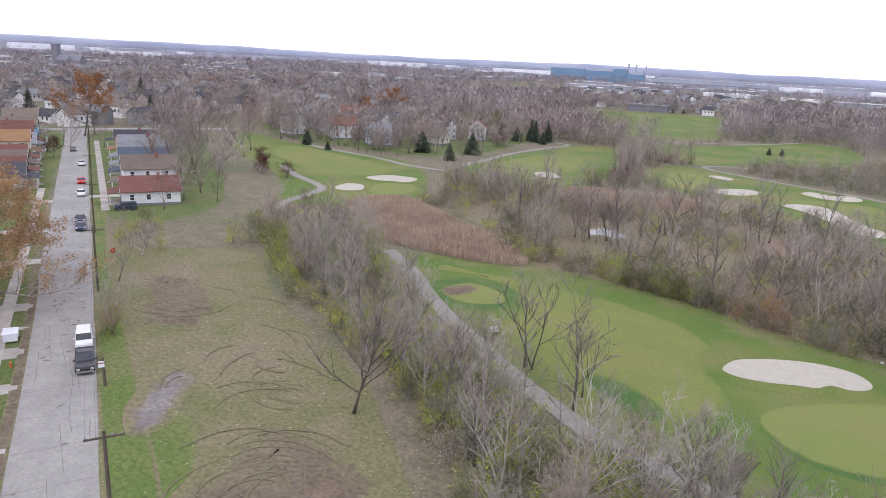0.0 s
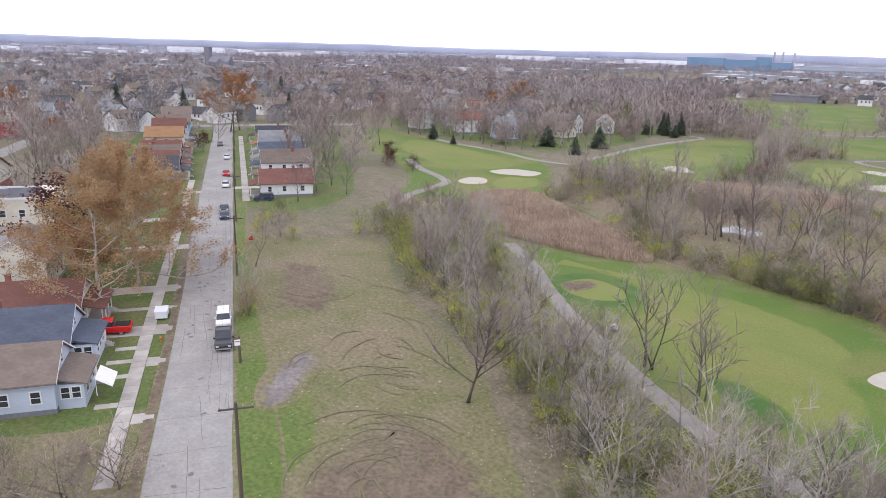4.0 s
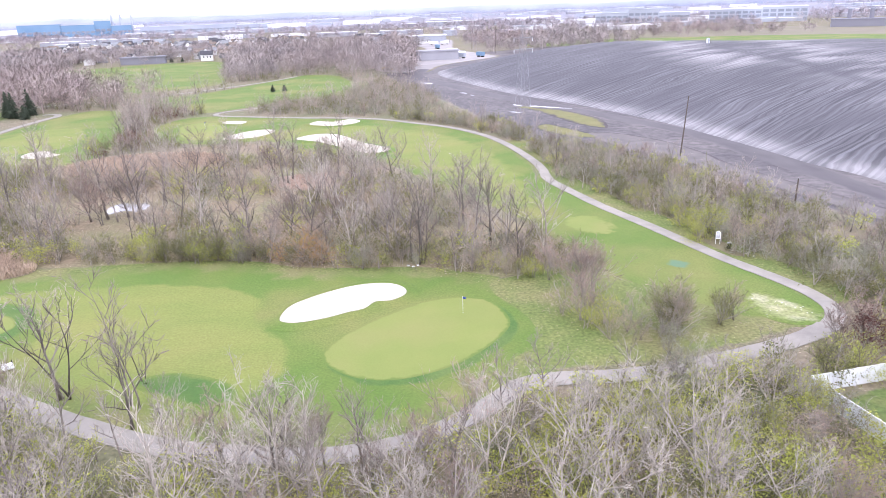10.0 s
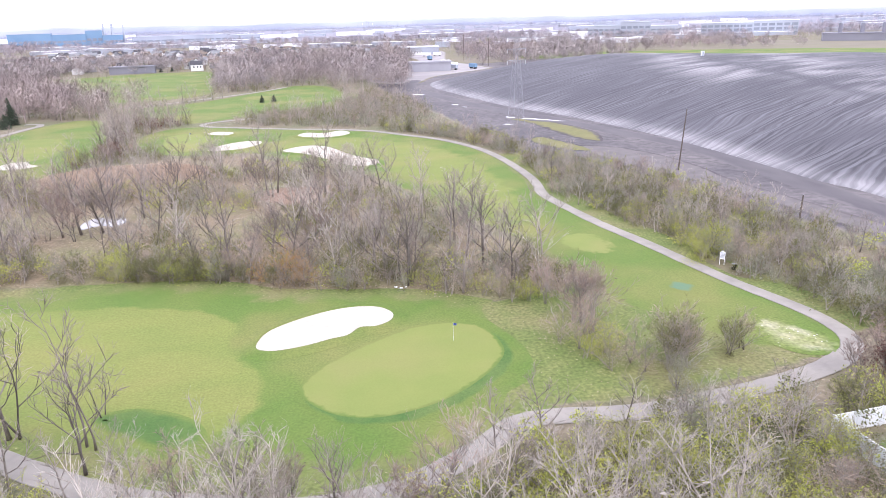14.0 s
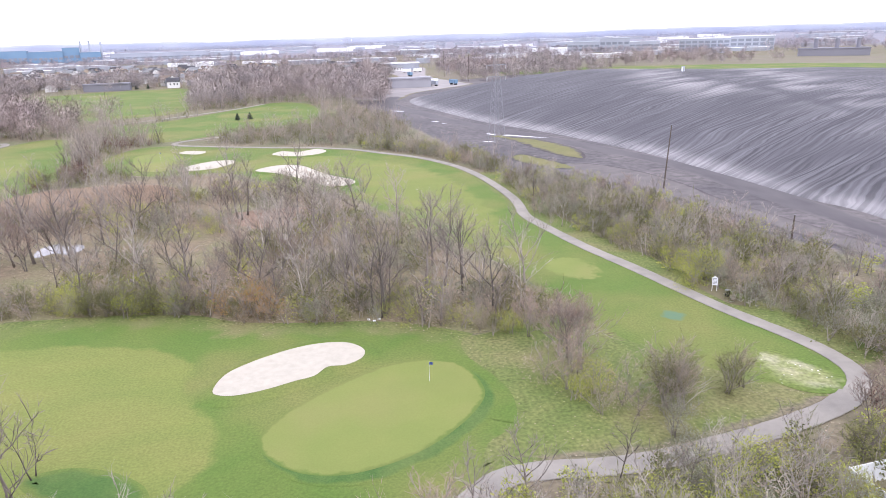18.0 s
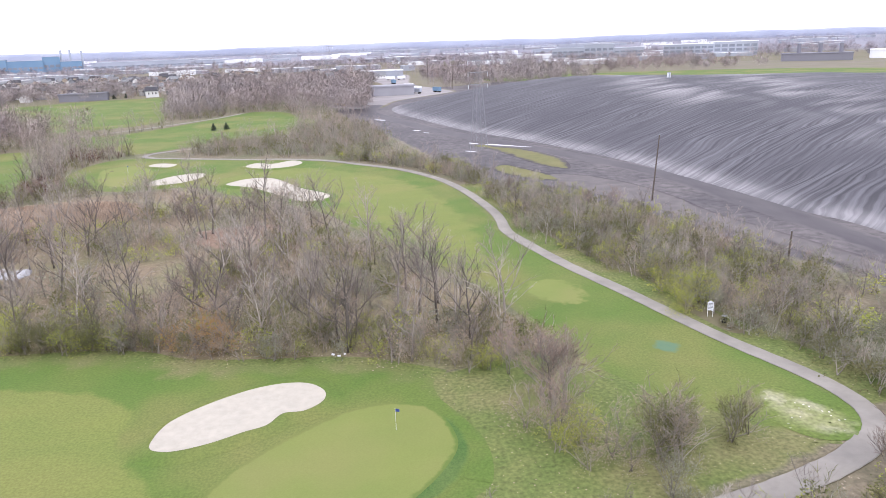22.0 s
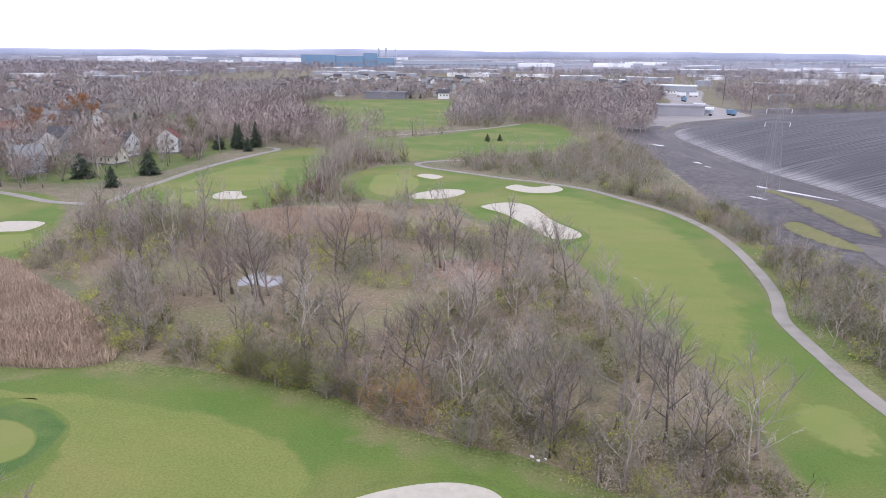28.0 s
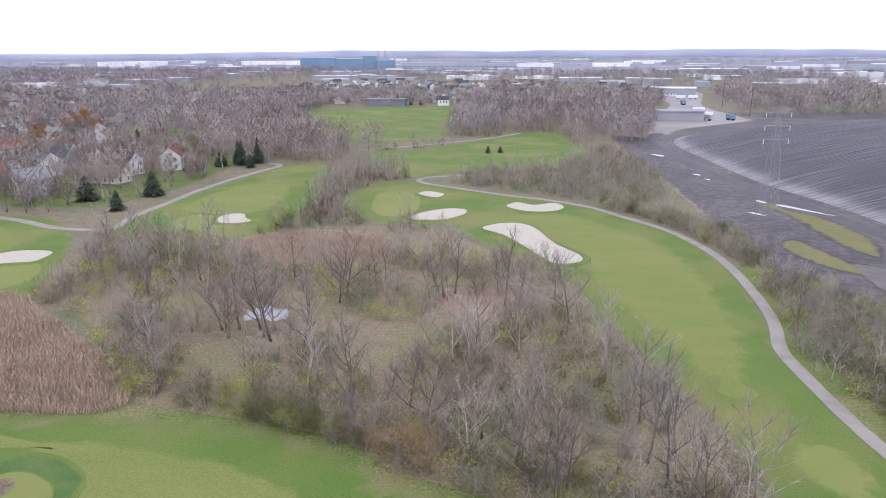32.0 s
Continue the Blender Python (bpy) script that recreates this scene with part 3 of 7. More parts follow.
bunker("sand_bunker", [(-15.4, 84.5), (-14.6, 87.5), (-12, 90.2), (-8.3, 92.6), (-5, 93.6), (-2, 93.2), (-0.2, 91.2), (-0.3, 89), (-2, 87.4), (-4, 87.2), (-5.3, 85.3), (-7.3, 84.4), (-10, 83), (-13, 82.2), (-15, 82.8)],
       "large kidney-shaped bunker of pale sand beside the green")
bunker("sand_bunker", [(-31, 210), (-26, 217), (-19, 215), (-11, 200), (-4, 191), (-4, 185.5), (-9, 183.5), (-14, 190), (-18, 196), (-24, 204)], "long curved bunker of pale sand in the fairway")
bunker("sand_bunker", [(-30, 237), (-28, 243.5), (-22.5, 241), (-17, 245.5), (-13.5, 240), (-16, 234), (-23, 232)], "wide scalloped bunker of pale sand by the path")
bunker("sand_bunker", [(-61, 248), (-59.5, 253), (-53, 250), (-54, 244)], "small oval bunker of pale sand behind the green")
bunker("sand_bunker", [(-53, 215), (-52, 222), (-47, 229), (-41, 230), (-39.5, 224), (-43, 216.5), (-49, 214)], "broad bunker of pale sand before the green")
bunker("sand_bunker", [(-104.5, 202), (-104, 207), (-100, 208), (-97, 204), (-93.5, 201), (-96, 197.5), (-101, 197)], "star-shaped bunker of pale sand on the farther hole")
bunker("sand_bunker", [(-127.5, 133), (-129.5, 140), (-125, 141.5), (-120.5, 136), (-123, 131.5)], "round bunker of pale sand below the houses")
bunker("sand_bunker", [(-133, 152), (-131, 160), (-122, 162), (-119.5, 155), (-123, 152.5), (-128, 150)], "long bunker of pale sand behind the putting green")

# ---- dark mound and the dirt round it ----
TOE = [(94, 90), (93, 134), (89, 150), (85, 178), (78, 216), (63, 262), (47, 298), (34, 344), (22, 395), (26, 430), (50, 455), (100, 472), (160, 468), (220, 425), (290, 385), (400, 345), (460, 250), (440, 120), (330, 40), (200, 10), (112, 35)]
sheet("dirt_yard", [(72, 60), (73, 109), (68, 124), (64, 138), (59, 153), (53, 164), (43, 172), (37, 182), (31, 197), (27, 226), (21, 262), (11, 310), (-1, 360), (-10, 440), (10, 520), (45, 600), (130, 660), (270, 690), (470, 650), (560, 450), (560, 180), (440, 30), (250, -30), (110, 10)],
      0.03, DIRT, "dark wet dirt and haul road round the mound", "dirt", 3)
SLAG = bpy.data.materials.new("dark_furrowed_fill")
SLAG.use_nodes = True
t = SLAG.node_tree
n, l = t.nodes, t.links
p = n["Principled BSDF"]
p.inputs["Roughness"].default_value = 0.75
geo = n.new("ShaderNodeNewGeometry")
lay, sep, join = n.new("ShaderNodeAttribute"), n.new("ShaderNodeSeparateXYZ"), n.new("ShaderNodeCombineXYZ")
lay.attribute_name = "furrow"
l.new(geo.outputs["Position"], sep.inputs[0])
l.new(sep.outputs["X"], join.inputs["X"])
l.new(lay.outputs["Fac"], join.inputs["Y"])
mp = n.new("ShaderNodeMapping")
mp.inputs["Scale"].default_value = (0.16, 1, 0.16)
l.new(join.outputs[0], mp.inputs["Vector"])
wv = n.new("ShaderNodeTexWave")
wv.bands_direction = "Y"
wv.inputs["Scale"].default_value, wv.inputs["Distortion"].default_value = 0.15, 11.0
wv.inputs["Detail"].default_value, wv.inputs["Detail Scale"].default_value = 5.0, 1.1
l.new(mp.outputs[0], wv.inputs["Vector"])
big = n.new("ShaderNodeTexNoise")
big.inputs["Scale"].default_value, big.inputs["Detail"].default_value = 0.045, 9
l.new(geo.outputs["Position"], big.inputs["Vector"])
fine = n.new("ShaderNodeTexNoise")
fine.inputs["Scale"].default_value, fine.inputs["Detail"].default_value = 0.22, 9
mp2 = n.new("ShaderNodeMapping")
mp2.inputs["Scale"].default_value = (0.12, 3.4, 0.3)
l.new(join.outputs[0], mp2.inputs["Vector"])
l.new(mp2.outputs[0], fine.inputs["Vector"])
mul = n.new("ShaderNodeMath")
mul.operation = "MULTIPLY_ADD"
mul.inputs[1].default_value = 0.16
l.new(wv.outputs["Fac"], mul.inputs[0])
l.new(fine.outputs["Fac"], mul.inputs[2])
r1 = n.new("ShaderNodeValToRGB")
r1.color_ramp.elements[0].position, r1.color_ramp.elements[0].color = 0.42, (0.026, 0.025, 0.031, 1)
r1.color_ramp.elements[1].position, r1.color_ramp.elements[1].color = 0.80, (0.115, 0.113, 0.128, 1)
l.new(mul.outputs[0], r1.inputs[0])
r2 = n.new("ShaderNodeValToRGB")
r2.color_ramp.elements[0].position, r2.color_ramp.elements[0].color = 0.44, (0, 0, 0, 1)
r2.color_ramp.elements[1].position, r2.color_ramp.elements[1].color = 0.66, (0.85, 0.85, 0.85, 1)
l.new(big.outputs["Fac"], r2.inputs[0])
mx = n.new("ShaderNodeMix")
mx.data_type = "RGBA"
l.new(r2.outputs[0], mx.inputs["Factor"])
l.new(r1.outputs[0], mx.inputs["A"])
mx.inputs["B"].default_value = (0.047, 0.046, 0.056, 1)
crust = n.new("ShaderNodeAttribute")
crust.attribute_name = "crust"
cm = n.new("ShaderNodeMath")
cm.operation = "MULTIPLY"
cm.use_clamp = True
l.new(crust.outputs["Fac"], cm.inputs[0])
isor = n.new("ShaderNodeMapRange")
isor.inputs["From Min"].default_value, isor.inputs["From Max"].default_value = 0.5, 0.8
isor.inputs["To Min"].default_value = 0.5
l.new(mul.outputs[0], isor.inputs["Value"])
l.new(isor.outputs["Result"], cm.inputs[1])
mx2 = n.new("ShaderNodeMix")
mx2.data_type = "RGBA"
l.new(cm.outputs[0], mx2.inputs["Factor"])
l.new(mx.outputs["Result"], mx2.inputs["A"])
mx2.inputs["B"].default_value = (0.27, 0.262, 0.265, 1)
l.new(mx2.outputs["Result"], p.inputs["Base Color"])
bp = n.new("ShaderNodeBump")
bp.inputs["Strength"].default_value, bp.inputs["Distance"].default_value = 0.7, 0.4
l.new(mul.outputs[0], bp.inputs["Height"])
l.new(bp.outputs[0], p.inputs["Normal"])

toe = np.array(ccw(spline(TOE, 5)))


def toe_depth(X, Y):
    """Distance inside the mound's foot, negative outside."""
    best = np.full(X.shape, 1e9)
    hit = np.zeros(X.shape, bool)
    k = len(toe)
    for i in range(k):
        (x0, y0), (x1, y1) = toe[i], toe[(i + 1) % k]
        dx, dy = x1 - x0, y1 - y0
        q = np.clip(((X - x0) * dx + (Y - y0) * dy) / (dx * dx + dy * dy + 1e-9), 0, 1)
        best = np.minimum(best, np.hypot(X - x0 - q * dx, Y - y0 - q * dy))
        if y0 != y1:
            hit ^= ((y0 > Y) != (y1 > Y)) & (X < (x1 - x0) * (Y - y0) / (y1 - y0) + x0)
    return np.where(hit, best, -best)


xs = np.concatenate([np.arange(8, 200, 2.0), np.arange(200, 530, 6.0)])
ys = np.concatenate([np.arange(0, 330, 2.0), np.arange(330, 660, 6.0)])
X, Y = np.meshgrid(xs, ys)
D = toe_depth(X, Y)
u = np.clip(D / 112, 0, 1)
ang = radians(-40)
across = -X * math.sin(ang) + Y * math.cos(ang)
wob = np.array([[noise.noise((x * 0.03, y * 0.03, 0.0)) for x in xs] for y in ys])
Z = 16.0 * (1 - (1 - u) ** 1.7) + np.clip(D / 12, 0, 1) * (0.8 * wob) - np.where(D < 0, 0.6, 0.0) * np.clip(-D / 3, 0, 1)
W = len(xs)
g = Geo()
g.v = [tuple(v) for v in np.stack([X.ravel(), Y.ravel(), Z.ravel() + 0.02], 1).tolist()]
ok = D > -4
g.f = [(j * W + i, j * W + i + 1, (j + 1) * W + i + 1, (j + 1) * W + i) for j in range(len(ys) - 1) for i in range(W - 1) if ok[j, i] and ok[j + 1, i + 1]]
g.m = [0] * len(g.f)
mound = tagged(part("dark_mound", g, SLAG, smooth=True), "huge low mound of dark furrowed grey fill", "mound")
TRACK = [(118, 130), (128, 160), (134, 186), (136, 206), (139, 236), (139, 291), (144, 337), (160, 390)]


def off_line(pts):
    best = np.full(X.shape, 1e9)
    for (x0, y0), (x1, y1) in zip(pts, pts[1:]):
        q = np.clip(((X - x0) * (x1 - x0) + (Y - y0) * (y1 - y0)) / ((x1 - x0) ** 2 + (y1 - y0) ** 2), 0, 1)
        best = np.minimum(best, np.hypot(X - x0 - q * (x1 - x0), Y - y0 - q * (y1 - y0)))
    return best


wob2 = np.array([[noise.noise((x * 0.045, y * 0.11, 4.0)) + 0.5 * noise.noise((x * 0.1, y * 0.3, 9.0)) for x in xs] for y in ys])
track = off_line(TRACK)
left = off_line([(132, 268), (127, 293), (131, 337), (140, 370)])
right = off_line([(140, 180), (145, 210), (147, 246), (160, 290), (180, 330)])
salt = np.exp(-((D - 2.0) / 3.2) ** 2) * np.clip(0.9 + 0.4 * wob + 0.5 * wob2, 0.35, 1) + 0.25 * np.exp(-np.clip(D, 0, 99) / 11) * np.clip(0.9 + wob2, 0.3, 1.2)
salt += 1.1 * np.exp(-(left / 12) ** 2) * np.clip(0.6 + 1.6 * wob2, 0, 1) + 0.95 * np.exp(-(right / 13) ** 2) * np.clip(0.5 + 1.6 * wob2, 0, 1) + 0.25 * np.clip(wob2 + 0.2, 0, 1) * np.clip((D - 45) / 30, 0, 1)
salt *= 1 - 0.95 * np.exp(-(track / 3.0) ** 2)
mound.data.attributes.new("furrow", "FLOAT", "POINT").data.foreach_set("value", (Y - (X - 90) * np.clip(0.58 + (200 - Y) * 0.002, 0.25, 0.75) + 5 * wob + 2.2 * wob2).ravel().astype(np.float32))
mound.data.attributes.new("crust", "FLOAT", "POINT").data.foreach_set("value", np.clip(salt, 0, 1.4).ravel().astype(np.float32))

# ---- plants ----
def branchy(seed, height, spread=0.5, limbs=9, subs=6, twigs=9, fork=0.3, wide=1.0, width=0.024, stems=1, droop=0.0, light=False, thick=1.0):
    """Trunk, limbs and branches, and the fine twigs, of one leafless tree."""
    rng = random.Random(seed)
    wood, fine = Geo(), Geo()

    def walk_line(p, d, length, steps, bend, lift=0.0):
        pts = [Vector(p)]
        d = Vector(d).normalized()
        for _ in range(steps):
            d = (d + Vector((rng.uniform(-bend, bend), rng.uniform(-bend, bend), rng.uniform(-bend * 0.6, bend * 0.8) + lift))).normalized()
            pts.append(pts[-1] + d * length / steps)
        return pts

    def at(pts, q):
        q *= len(pts) - 1
        i = min(int(q), len(pts) - 2)
        return pts[i].lerp(pts[i + 1], q - i), (pts[i + 1] - pts[i]).normalized()

    def anyway(low, high):
        return Vector((rng.uniform(-1, 1), rng.uniform(-1, 1), rng.uniform(low, high)))

    def sliver(p, way, ln, wd):
        flat = way.cross(anyway(-1, 1)).normalized() * wd
        mid = p + way * ln * 0.5 + Vector((0, 0, rng.uniform(-0.04, 0.1) * ln))
        fine.add([tuple(p - flat), tuple(p + flat), tuple(mid + flat * 0.6), tuple(p + way * ln)], [(0, 1, 2), (0, 2, 3)])

    for s in range(stems):
        lean = Vector((rng.uniform(-1, 1), rng.uniform(-1, 1), 0)) * (0.08 if stems == 1 else 0.35)
        h = height * (1 if s == 0 else rng.uniform(0.7, 0.95))
        r0 = (0.0105 * height + 0.045) * (1 if stems == 1 else 0.75) * thick
        trunk = walk_line((rng.uniform(-0.3, 0.3) * (stems > 1), rng.uniform(-0.3, 0.3) * (stems > 1), -0.1), Vector((0, 0, 1)) + lean, h * 0.84, 6, 0.13)
        wood.tube(trunk, [r0 * 1.35] + [r0 * (1 - 0.145 * i) for i in range(1, 7)], 4 if light else 6)
        for b in range(limbs):
            q = fork + (1 - fork) * (b + rng.random() * 0.8) / limbs
            p, d = at(trunk, min(q, 0.999))
            a = b * 2.4 + rng.uniform(-0.5, 0.5)
            out = Vector((math.cos(a), math.sin(a), 0.5 + 0.95 * q - droop)).normalized()
            ln = h * spread * (1.3 - 0.85 * q) * rng.uniform(0.75, 1.2) * wide
            r = r0 * (0.6 - 0.36 * q)
            limb = walk_line(p, out, ln, 4, 0.24, 0.08)
            wood.tube(limb, [r, r * 0.82, r * 0.66, r * 0.48, r * 0.24], 3 if light else 5, cap=False)
            for c in range(subs):
                q2 = 0.2 + 0.8 * (c + rng.random()) / subs
                p2, d2 = at(limb, min(q2, 0.999))
                l2 = ln * 0.52 * (1.15 - 0.55 * q2) * rng.uniform(0.6, 1.25)
                sub = walk_line(p2, d2 + anyway(-0.3, 0.8).normalized() * 0.85, l2, 2 if light else 3, 0.25, 0.1)
                wood.tube(sub, [max(0.022, r * 0.46 * (1 - 0.25 * i)) for i in range(len(sub) - 1)] + [0.012], 3, cap=False)
                for e in range(max(2, twigs // 3)):
                    p3, d3 = at(sub, min(0.2 + 0.8 * (e + rng.random()) / max(2, twigs // 3), 0.999))
                    way = (d3 + 0.8 * anyway(-0.4, 0.8)).normalized()
                    l3 = max(0.5, l2 * 0.5) * rng.uniform(0.6, 1.2)
                    sliver(p3, way, l3, width * 1.3)
                    for k in range(3):
                        turn = (way + 0.85 * anyway(-0.5, 0.8)).normalized()
                        sliver(p3 + way * l3 * rng.uniform(0.3, 0.95), turn, rng.uniform(0.35, 0.85), width * 0.85)
    return wood, fine


def leafy(g, rng, centre, radius, count, size, flat=0.7, shell=0.5):
    """Small leaf clumps in an uneven cloud."""
    c = Vector(centre)
    for _ in range(count):
        d = Vector((rng.gauss(0, 1), rng.gauss(0, 1), rng.gauss(0, 1))).normalized()
        p = c + Vector((d.x * radius, d.y * radius, d.z * radius * flat)) * (shell + (1 - shell) * rng.random() ** 0.6)
        a = Vector((rng.uniform(-1, 1), rng.uniform(-1, 1), rng.uniform(-0.6, 0.6))).normalized() * size * rng.uniform(0.6, 1.3)
        b = a.cross(Vector((rng.uniform(-1, 1), rng.uniform(-1, 1), rng.uniform(-1, 1)))).normalized() * size * rng.uniform(0.4, 0.8)
        g.add([tuple(p - a), tuple(p - b * 0.8), tuple(p + a), tuple(p + b)], [(0, 1, 2), (0, 2, 3)])


def make_tree(kind, label, category, wood, fine, bark, leaf, group=""):
    ob = thing(kind, pose(0, 0, -500), label, category, group)
    part("trunk", mesh_of("trunk", wood, bark, True), None, ob)
    part("crown", mesh_of("crown", fine, leaf), None, ob)
    return ob


TREES, SHRUBS, LOW, BUSH = {}, {}, {}, {}
for i, (h, sp, fk) in enumerate([(13, 0.42, 0.25), (11, 0.46, 0.22), (14, 0.38, 0.3)]):
    LOW["grey", i] = make_tree("bare_tree", "leafless grey tree", "tree", *branchy(410 + i, h, sp, 8, 4, 7, fk, width=0.014, light=True), DARKBARK if i == 1 else BARK, TWIG)
    LOW["pale", i] = make_tree("bare_tree", "leafless pale tree", "tree", *branchy(430 + i, h * 0.85, sp, 7, 4, 7, 0.18, width=0.012, light=True), PALE, TWIG_PALE)
    LOW["red", i] = make_tree("bare_tree", "leafless reddish tree", "tree", *branchy(450 + i, h * 0.65, sp * 1.15, 8, 4, 8, 0.15, width=0.015, light=True), BARK, TWIG_RED)
for i, (h, sp, fk) in enumerate([(13, 0.40, 0.28), (11, 0.46, 0.22), (15, 0.36, 0.34), (12, 0.5, 0.2), (9, 0.5, 0.2), (14, 0.42, 0.3)]):
    TREES["grey", i] = make_tree("bare_tree", "leafless grey tree with fine twigs", "tree", *branchy(10 + i, h, sp, 9, 7, 8, fk, width=0.011), DARKBARK if i % 2 else BARK, TWIG, "leafless trees")
for i, (h, sp) in enumerate([(11, 0.42), (13, 0.38), (9, 0.5)]):
    TREES["pale", i] = make_tree("pale_tree", "leafless pale-barked tree with whitish limbs", "tree", *branchy(30 + i, h, sp, 8, 6, 7, 0.15, stems=2, width=0.009), PALE, TWIG_PALE, "leafless trees")
for i, (h, sp) in enumerate([(8, 0.5), (10, 0.45), (7, 0.6)]):
    TREES["red", i] = make_tree("bare_tree", "leafless reddish-brown tree with dense twigs", "tree", *branchy(50 + i, h, sp, 10, 6, 10, 0.15, width=0.013, stems=2), BARK, TWIG_RED, "leafless trees")
for i, h in enumerate([12, 10]):
    TREES["snag", i] = make_tree("bare_tree", "thin dark half-dead tree with few twigs", "tree", *branchy(70 + i, h, 0.34, 6, 4, 6, 0.3, stems=2, width=0.014, thick=0.62), DARKBARK, TWIG, "leafless trees")

for i, (name, leaf, label) in enumerate([("green", LEAF_G, "yellow-green leafy shrub in the undergrowth"), ("dull", LEAF_D, "dull olive leafy shrub in the undergrowth"), ("silver", LEAF_S, "silvery grey-green shrub with thin leaves"),
                                          ("brown", LEAF_B, "brown twiggy brush without leaves"), ("orange", LEAF_O, "tan-orange leafy shrub among bare trees"), ("maroon", LEAF_M, "dark maroon leafy shrub among bare trees")]):
    for k in range(2):
        rng = random.Random(200 + i * 10 + k)
        wood, fine = branchy(300 + i * 10 + k, 3.4, 0.7, 5, 3, 6, 0.1, width=0.010, stems=2, light=True)
        low_wood, low_fine = branchy(300 + i * 10 + k, 3.4, 0.7, 3, 1, 5, 0.1, width=0.016, stems=2, light=True)
        for q in range(9):
            a, r = rng.uniform(0, 6.28), rng.uniform(0.2, 1.6)
            leafy(low_fine, rng, (r * math.cos(a), r * math.sin(a), rng.uniform(0.5, 2.8) * (1 - 0.2 * r)), rng.uniform(0.5, 1.1), 30, 0.12 if name != "brown" else 0.085, 0.8, 0.5)
        LOW["s" + name, k] = make_tree("shrub", label, "shrub", low_wood, low_fine, BARK, leaf)
        for _ in range(11):
            a, r = rng.uniform(0, 6.28), rng.uniform(0.2, 1.7)
            leafy(fine, rng, (r * math.cos(a), r * math.sin(a), rng.uniform(0.5, 2.9) * (1 - 0.2 * r)), rng.uniform(0.5, 1.1), 60, 0.082 if name != "brown" else 0.06, 0.8, 0.5)
        SHRUBS[name, k] = make_tree("shrub", label, "shrub", wood, fine, BARK, leaf, "shrubs")
    big_wood, big_fine = branchy(360 + i, 5.4, 0.6, 6, 3, 6, 0.1, width=0.010, stems=3, light=True)
    for _ in range(20):
        a, r = rng.uniform(0, 6.28), rng.uniform(0.2, 2.4)
        leafy(big_fine, rng, (r * math.cos(a), r * math.sin(a), rng.uniform(0.3, 4.7) * (1 - 0.15 * r)), rng.uniform(0.6, 1.4), 90, 0.085 if name != "brown" else 0.06, 0.8, 0.4)
    BUSH[name] = make_tree("bush", label.replace("shrub", "bush").replace("brush", "bush"), "bush", big_wood, big_fine, BARK, leaf, "shrubs")



def put_plant(src, x, y, size=1.0, turn=None, label="", rng=random.Random(5)):
    ob = copy_thing(src, pose(x, y, 0, 0, 0, rng.uniform(0, 360) if turn is None else turn))
    ob.scale = (size * rng.uniform(0.9, 1.1), size * rng.uniform(0.9, 1.1), size)
    if label:
        ob["label"] = label
    return ob


ROADS = [spline(c, 4, False) for c in (CART1, CART2, CART3, CART4, CART5)]
STREET = spline(ROADLINE, 4, False)
OPEN = [ccw(spline(c, 4)) for c in (ROUGH_A, ROUGH_B, ROUGH_C, ROUGH_D, ROUGH_E, MEADOW, YARD)]


def clear_of(x, y, d=1.8, roughs=True):
    if any(near_line(x, y, line, d + 1.3) for line in ROADS) or near_line(x, y, STREET, 5):
        return False
    return not (roughs and any(inside(x, y, p) for p in OPEN))


def spots(poly, step, seed, d=1.8):
    rng = random.Random(seed)
    xs, ys = [p[0] for p in poly], [p[1] for p in poly]
    out = []
    y = min(ys)
    while y < max(ys):
        x = min(xs)
        while x < max(xs):
            px, py = x + rng.uniform(-0.55, 0.55) * step, y + rng.uniform(-0.55, 0.55) * step
            if inside(px, py, poly) and clear_of(px, py, d):
                out.append((px, py))
            x += step
        y += step
    rng.shuffle(out)
    return out


THICKET = [(-112, 92), (-92, 80), (-74, 68), (-58, 61), (-46, 56), (-38, 51), (-28, 44), (-18, 34), (-6, 28), (10, 26), (28, 28), (46, 34), (58, 44), (60, 54), (46, 58), (35, 60), (37, 66.5), (26, 65), (14, 64.5), (3, 57.5), (-8, 55), (-22, 57), (-40, 67), (-60, 81), (-84, 100), (-100, 104)]
FRONT = [(-60, 110), (-46, 107), (-36, 106.5), (-26, 105.5), (-19, 101.5), (-12, 101), (-4, 99.5), (4, 98.5), (12, 95), (20, 92.5), (24, 96), (23, 104), (14, 103), (2, 107), (-10, 108), (-20, 112), (-40, 114), (-56, 118)]
ISLAND = [(-58, 109), (-46, 106.5), (-36, 106), (-26, 105), (-19, 101), (-12, 100.5), (-4, 99), (4, 98), (12, 94), (20, 92), (24, 96), (23, 106), (20, 117), (13, 128), (8, 140), (2, 154), (-3, 168), (-9, 179),
          (-18, 186), (-28, 198), (-40, 207), (-56, 204), (-60, 196), (-44, 186), (-42, 172), (-56, 162), (-74, 166), (-88, 178), (-100, 174), (-104, 150), (-100, 134), (-80, 128)]
HEDGE = [(53, 80), (49, 92), (46, 104), (43.5, 113), (41, 122), (37, 134), (33, 143), (32, 156), (31.5, 176), (29, 194), (25, 207), (17, 222), (6, 234), (-4, 244), (4, 250), (14, 240), (24, 227), (31, 212), (36, 196), (42, 182), (50, 170), (57, 158), (61, 146), (64, 134), (67, 122), (71, 108), (76, 92), (76, 76), (62, 66)]
HEDGE2 = [(-30, 258), (-10, 252), (4, 246), (16, 262), (12, 300), (2, 340), (-10, 380), (-18, 330), (-26, 300), (-50, 290), (-60, 272)]
COPSE = [(-82, 205), (-84, 186), (-74, 200), (-62, 206), (-74, 222), (-82, 242), (-82, 264), (-72, 274), (-86, 290), (-100, 282), (-96, 256), (-88, 234)]
